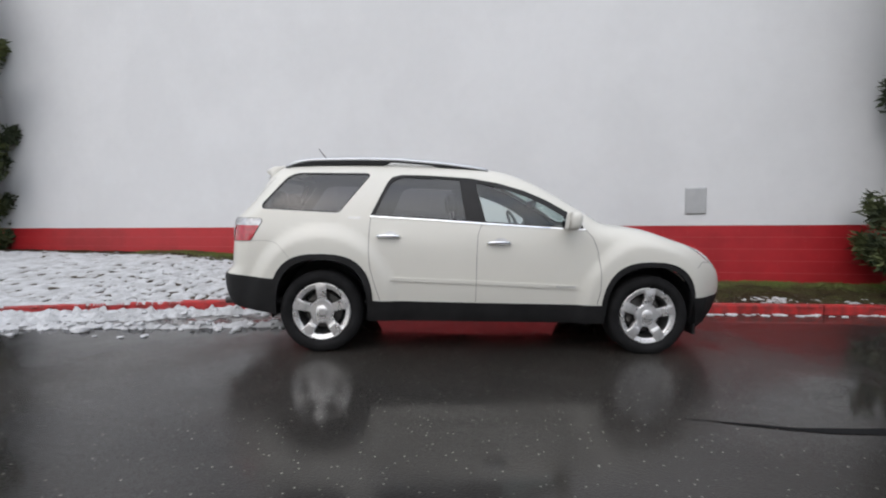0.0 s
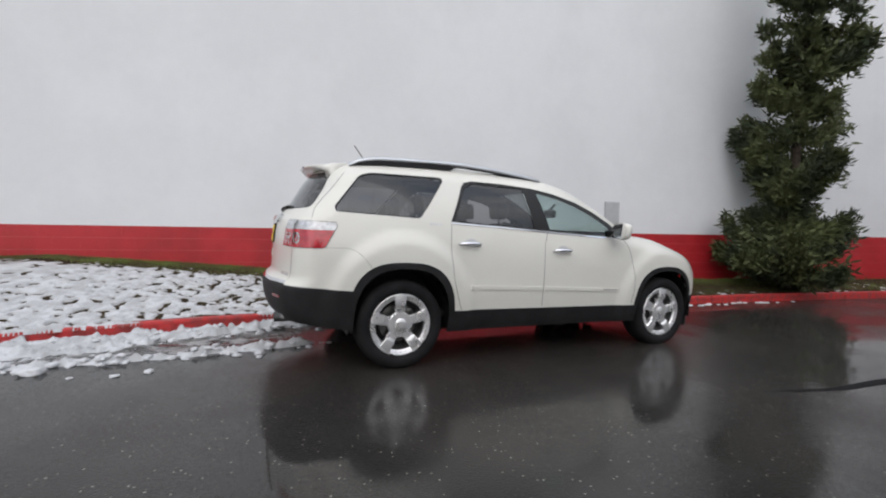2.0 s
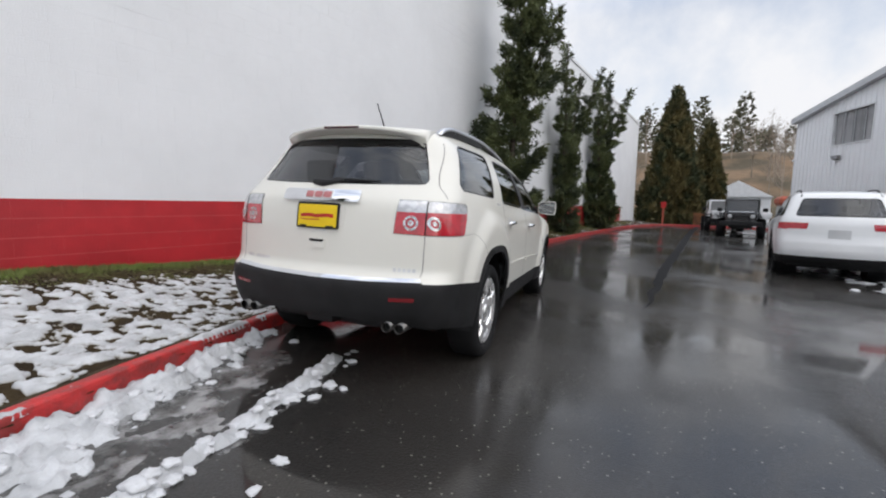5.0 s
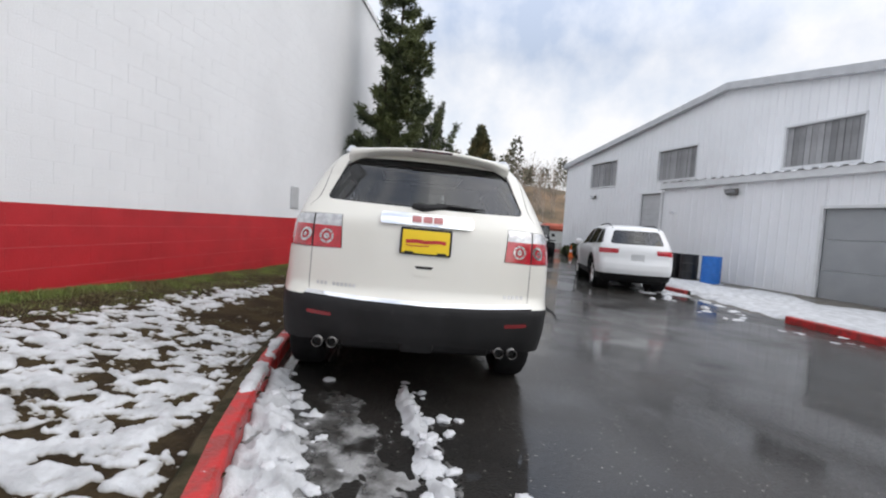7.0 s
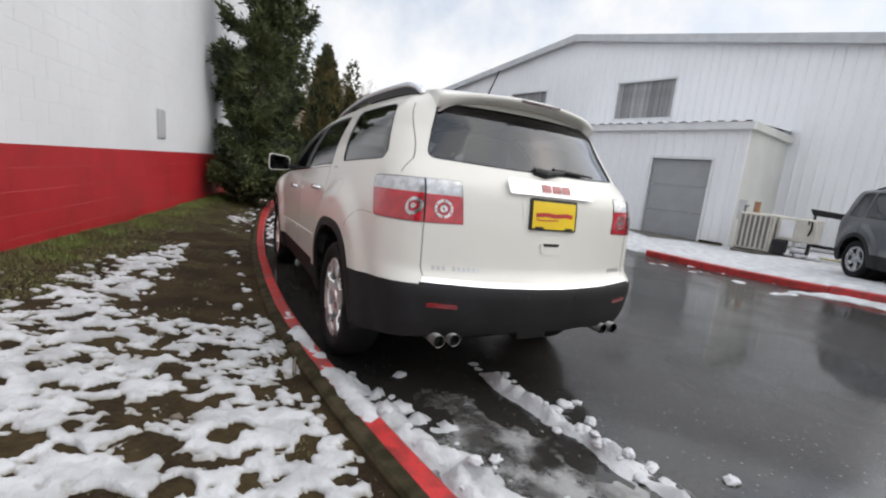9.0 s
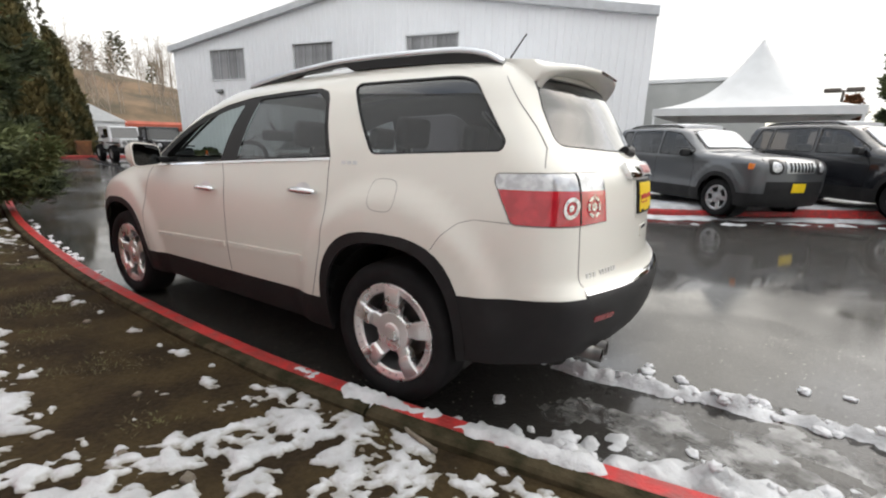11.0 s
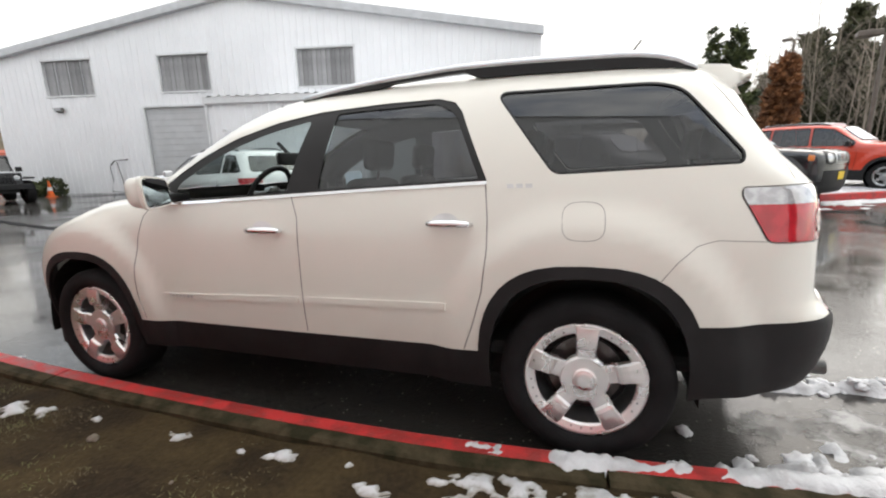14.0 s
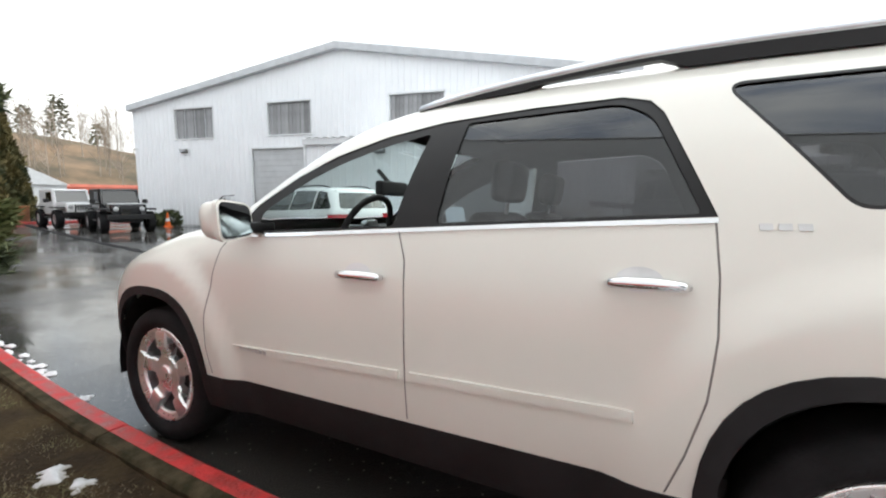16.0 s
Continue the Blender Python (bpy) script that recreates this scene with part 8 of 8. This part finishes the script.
for _ in range(34):
    x, y = rng_.uniform(105, 165), rng_.uniform(-70, 45)
    h = rng_.uniform(7, 14)
    z = hill_z(x, y)
    for _ in range(90):
        t = rng_.random()
        a, w = rng_.uniform(0, 6.28), h * 0.2 * (1 - t) + 0.2
        P.append((x + math.cos(a) * w, y + math.sin(a) * w, z + h * (0.1 + 0.9 * t)))
        D.append((math.cos(a), math.sin(a), 0.2))
V, F = tufts(P, D, 1.0, rng_, 3)
tagged(new("far_conifers", mesh_of("far_conifers", V, F, M["far_green"])), "dark conifers on the far ridge", "trees", kind="stuff")

# beyond the parking row
V, F = [], []
for x, y, h in ((-7.6, -42, 13), (-10.5, -41, 12), (-5.9, -44, 11), (-12.5, -45, 13), (-15, -43, 12), (-9, -47, 14), (-18, -44, 12), (-4.6, -47, 10), (-21, -42, 11), (-13.8, -40, 10), (-3.4, -43, 9), (-7, -46, 13), (-11.6, -43, 11), (-2.6, -45, 9)):
    for k in range(4):
        bare_tree(rng_, x + k * 0.9 - 0.6, y - k * 1.3, -0.3, h * (1.05 - 0.12 * k), V, F, 0.26, 0.006)
tagged(new("bare_trees", mesh_of("bare_trees", V, F, M["twigs"])), "tall bare grey trees beyond the parking row", "trees", kind="stuff")
conifer("pine", "tall dark green pine beyond the parking row", (-2.0, -37.5, -0.3), [((0, 0, 0), (-0.6, 0, 10.0), 1.9, 44, 0.6), ((0.3, 0, 3.0), (1.3, 0, 10.2), 1.2, 28, 0.6)], 0.30, "needles", 41, 3, 0.03, 0.2)
conifer("oak", "slender tree with rust-brown winter leaves", (-4.9, -32.2, -0.3), [((0, 0, 0.6), (0.1, 0, 7.0), 0.95, 110, 0.4)], 0.26, "rust_leaves", 42, 4, 0.02, 0.1)
conifer("oak", "small tree with rust-brown winter leaves", (0.9, -40, -0.3), [((0, 0, 0.4), (0.1, 0, 5.2), 0.8, 70, 0.4)], 0.26, "rust_leaves", 43, 4, 0.02, 0.1)
for k, (x, y, h) in enumerate(((-8.5, -47, 11), (-11.5, -49, 13), (-14.5, -50, 12), (-6.0, -50, 8), (-18, -49, 14), (-3.0, -50, 6), (-22, -47, 13), (-13, -46, 9), (-26, -46, 12))):
    conifer("evergreen", "dark evergreen tree behind the bare trees", (x, y, -0.4), [((0, 0, 0), (0.1, 0, h), 2.2, 46, 0.55)], 0.45, "wood_green", 50 + k, 4, 0.03, 0.15, "evergreens behind the yard")


def street_lamp(x, y, h, heads):
    p = thing("street_lamp", "brown steel pole lamp with box heads", "street lamp", "pole lamps", Matrix.Translation((x, y, -0.25)))
    part("pole", tube([(0, 0, 0), (0, 0, h)], [0.09, 0.06]), M["pole"], p)
    for s in heads:
        part("lamp_head", box((min(0.1 * s, 0.75 * s), -0.2, h - 0.05), (max(0.1 * s, 0.75 * s), 0.2, h + 0.14), 0.03), M["pole"], p)
    part("arm", tube([(-0.3, 0, h), (0.3, 0, h)], 0.04), M["pole"], p)


street_lamp(-2.3, -36.0, 6.2, (-1, 1))
street_lamp(0.6, -27.7, 4.4, (-1, 1))
street_lamp(-6.3, -41.9, 9.6, (1,))
street_lamp(-5.6, -17.9, 5.2, (-1, 1))

# peaked tent and the grey building behind it
tent = thing("tent", "white peaked canvas tent canopy behind the cars", "tent", at=Matrix.Translation((2.6, -19.4, -0.15)) @ Matrix.Rotation(radians(10), 4, "Z"))
bm = bmesh.new()
n, rings = 32, []
for k in range(13):
    t = k / 12
    r = 3.05 * (1 - t)
    z = 2.85 + 2.75 * (0.30 * t + 0.70 * t ** 2.6)
    ring = []
    for i in range(n):
        a = 2 * math.pi * i / n + math.pi / 4
        q = 1 / max(abs(math.cos(a)), abs(math.sin(a)))
        q = q * (1 - t) + 1.1 * t
        ring.append(bm.verts.new((r * q * math.cos(a), r * q * math.sin(a), z)))
    rings.append(ring)
for q, s in zip(rings, rings[1:]):
    for i in range(n):
        bm.faces.new((q[i], q[(i + 1) % n], s[(i + 1) % n], s[i]))
part("canopy", bm, M["canvas"], tent, smooth=True)
for a, b, c, d in ((-3.05, -3.07, 3.05, -3.03), (-3.05, 3.03, 3.05, 3.07), (-3.07, -3.05, -3.03, 3.05), (3.03, -3.05, 3.07, 3.05)):
    part("valance", box((a, b, 2.60), (c, d, 2.87)), M["canvas"], tent)
for x in (-3, 3):
    for y in (-3, 3):
        part("leg", tube([(x, y, 0), (x, y, 2.8)], 0.05), M["trim"], tent)
shop = thing("low_building", "pale grey low flat building behind the tent", "building", at=Matrix.Translation((7.5, -30, -0.3)) @ Matrix.Rotation(radians(14), 4, "Z"))
part("wall", box((-3.5, -8, 0), (7, 0, 5.6), 0.03), M["far_wall"], shop)
part("parapet", box((-3.6, -8.1, 5.6), (7.1, 0.1, 5.85), 0.03), M["trim"], shop)
# far shed, red roof, low sign and box at the road's end
shed = thing("shed", "small white shed at the end of the road", "shed", at=Matrix.Translation((52.5, -4.6, -0.6)))
part("wall", box((-1.5, -1.6, 0), (6, 4.0, 3.0), 0.02), M["trim"], shed)
bm = bmesh.new()
vs = [bm.verts.new(c) for c in ((-1.7, -1.8, 2.95), (6.2, -1.8, 2.95), (6.2, 1.2, 4.6), (-1.7, 1.2, 4.6), (6.2, 4.2, 2.95), (-1.7, 4.2, 2.95))]
for f in ((0, 1, 2, 3), (3, 2, 4, 5), (0, 3, 5), (1, 4, 2)):
    bm.faces.new([vs[i] for i in f])
part("roof", bm, M["trim"], shed)
barn = thing("barn", "long low building with a red roof far off", "building", at=Matrix.Translation((62, -14, -0.6)))
part("wall", box((0, -8, 0), (6, 6, 2.2)), M["far_wall"], barn)
part("roof", box((-0.3, -8.3, 2.2), (6.3, 6.3, 3.3), 0.3), M["red_roof"], barn)
post = thing("sign_post", "small red sign on a wooden post", "sign", at=Matrix.Translation((29.9, 1.05, -0.1)))
part("post", box((-0.06, -0.06, 0), (0.06, 0.06, 1.5), 0.01), M["red_roof"], post)
part("sign_board", box((-0.07, -0.16, 1.25), (-0.05, 0.16, 1.65), 0.005), M["print_red"], post)
crate = thing("planter_box", "orange-brown wooden box beside the cedars", "box", at=Matrix.Translation((31.9, -1.0, -0.1)))
part("box_body", box((-0.3, -0.35, 0), (0.3, 0.35, 0.85), 0.03), M["rust_leaves"], crate)
part("box_lid", box((-0.33, -0.38, 0.85), (0.33, 0.38, 0.93), 0.02), M["rust_leaves"], crate)
# shrub at the foot of the hall
rng_ = np.random.default_rng(77)
for x, y, r in ((25.2, -5.9, 0.5), (25.9, -5.5, 0.4)):
    pts = rng_.normal(0, 1, (320, 3))
    pts /= np.linalg.norm(pts, axis=1, keepdims=True)
    V, F = tufts(pts * (r, r, r * 0.8) * rng_.uniform(0.5, 1, (320, 1)) + (0, 0, r * 0.7), pts, 0.13, rng_, 4)
    ob = tagged(new("shrub", mesh_of("shrub", V, F, M["needles"])), "low dark green shrub by the metal hall", "shrub", "shrubs by the hall")
    ob.location = (x, y, road_z(x, y))
# black seam of tar along the road
M["tar"] = material("tar_patch", (0.008, 0.008, 0.009), 0.8, vary=0.3, scale=3, spec=0.15)


def tar_strip(line, width, seed, label, mat="tar"):
    """A ragged strip of tar over a crack: line gives its run, width its half width along x."""
    bm = bmesh.new()
    prev = None
    a, b = line[0][0], line[-1][0]
    n = int(abs(b - a) / 0.11)
    for k in range(n + 1):
        x = a + (b - a) * k / n
        y = bend(x, line) + 0.05 * noise.noise((x * 1.5, seed, 2))
        w = max(0.004, bend(x, width) * (1 + 0.45 * noise.noise((x * 2.3, seed, 5)) + 0.3 * noise.noise((x * 7, seed, 9))))
        p = [bm.verts.new((x, y - w, road_z(x, y - w) + 0.004)), bm.verts.new((x, y + w, road_z(x, y + w) + 0.004))]
        if prev:
            bm.faces.new((prev[0], p[0], p[1], prev[1]))
        prev = p
    tagged(part("tar_seam", bm, M[mat]), label, "road seam", kind="structure")


tar_strip([(3.0, -1.72), (5.2, -1.60), (7.2, -1.48), (12, -1.36), (18.6, -1.15), (25, -1.0), (31, -1.0)], [(3.0, 0.0), (4.5, 0.06), (7, 0.10), (16, 0.13), (31, 0.14)], 1, "black tar seam along the wet road")
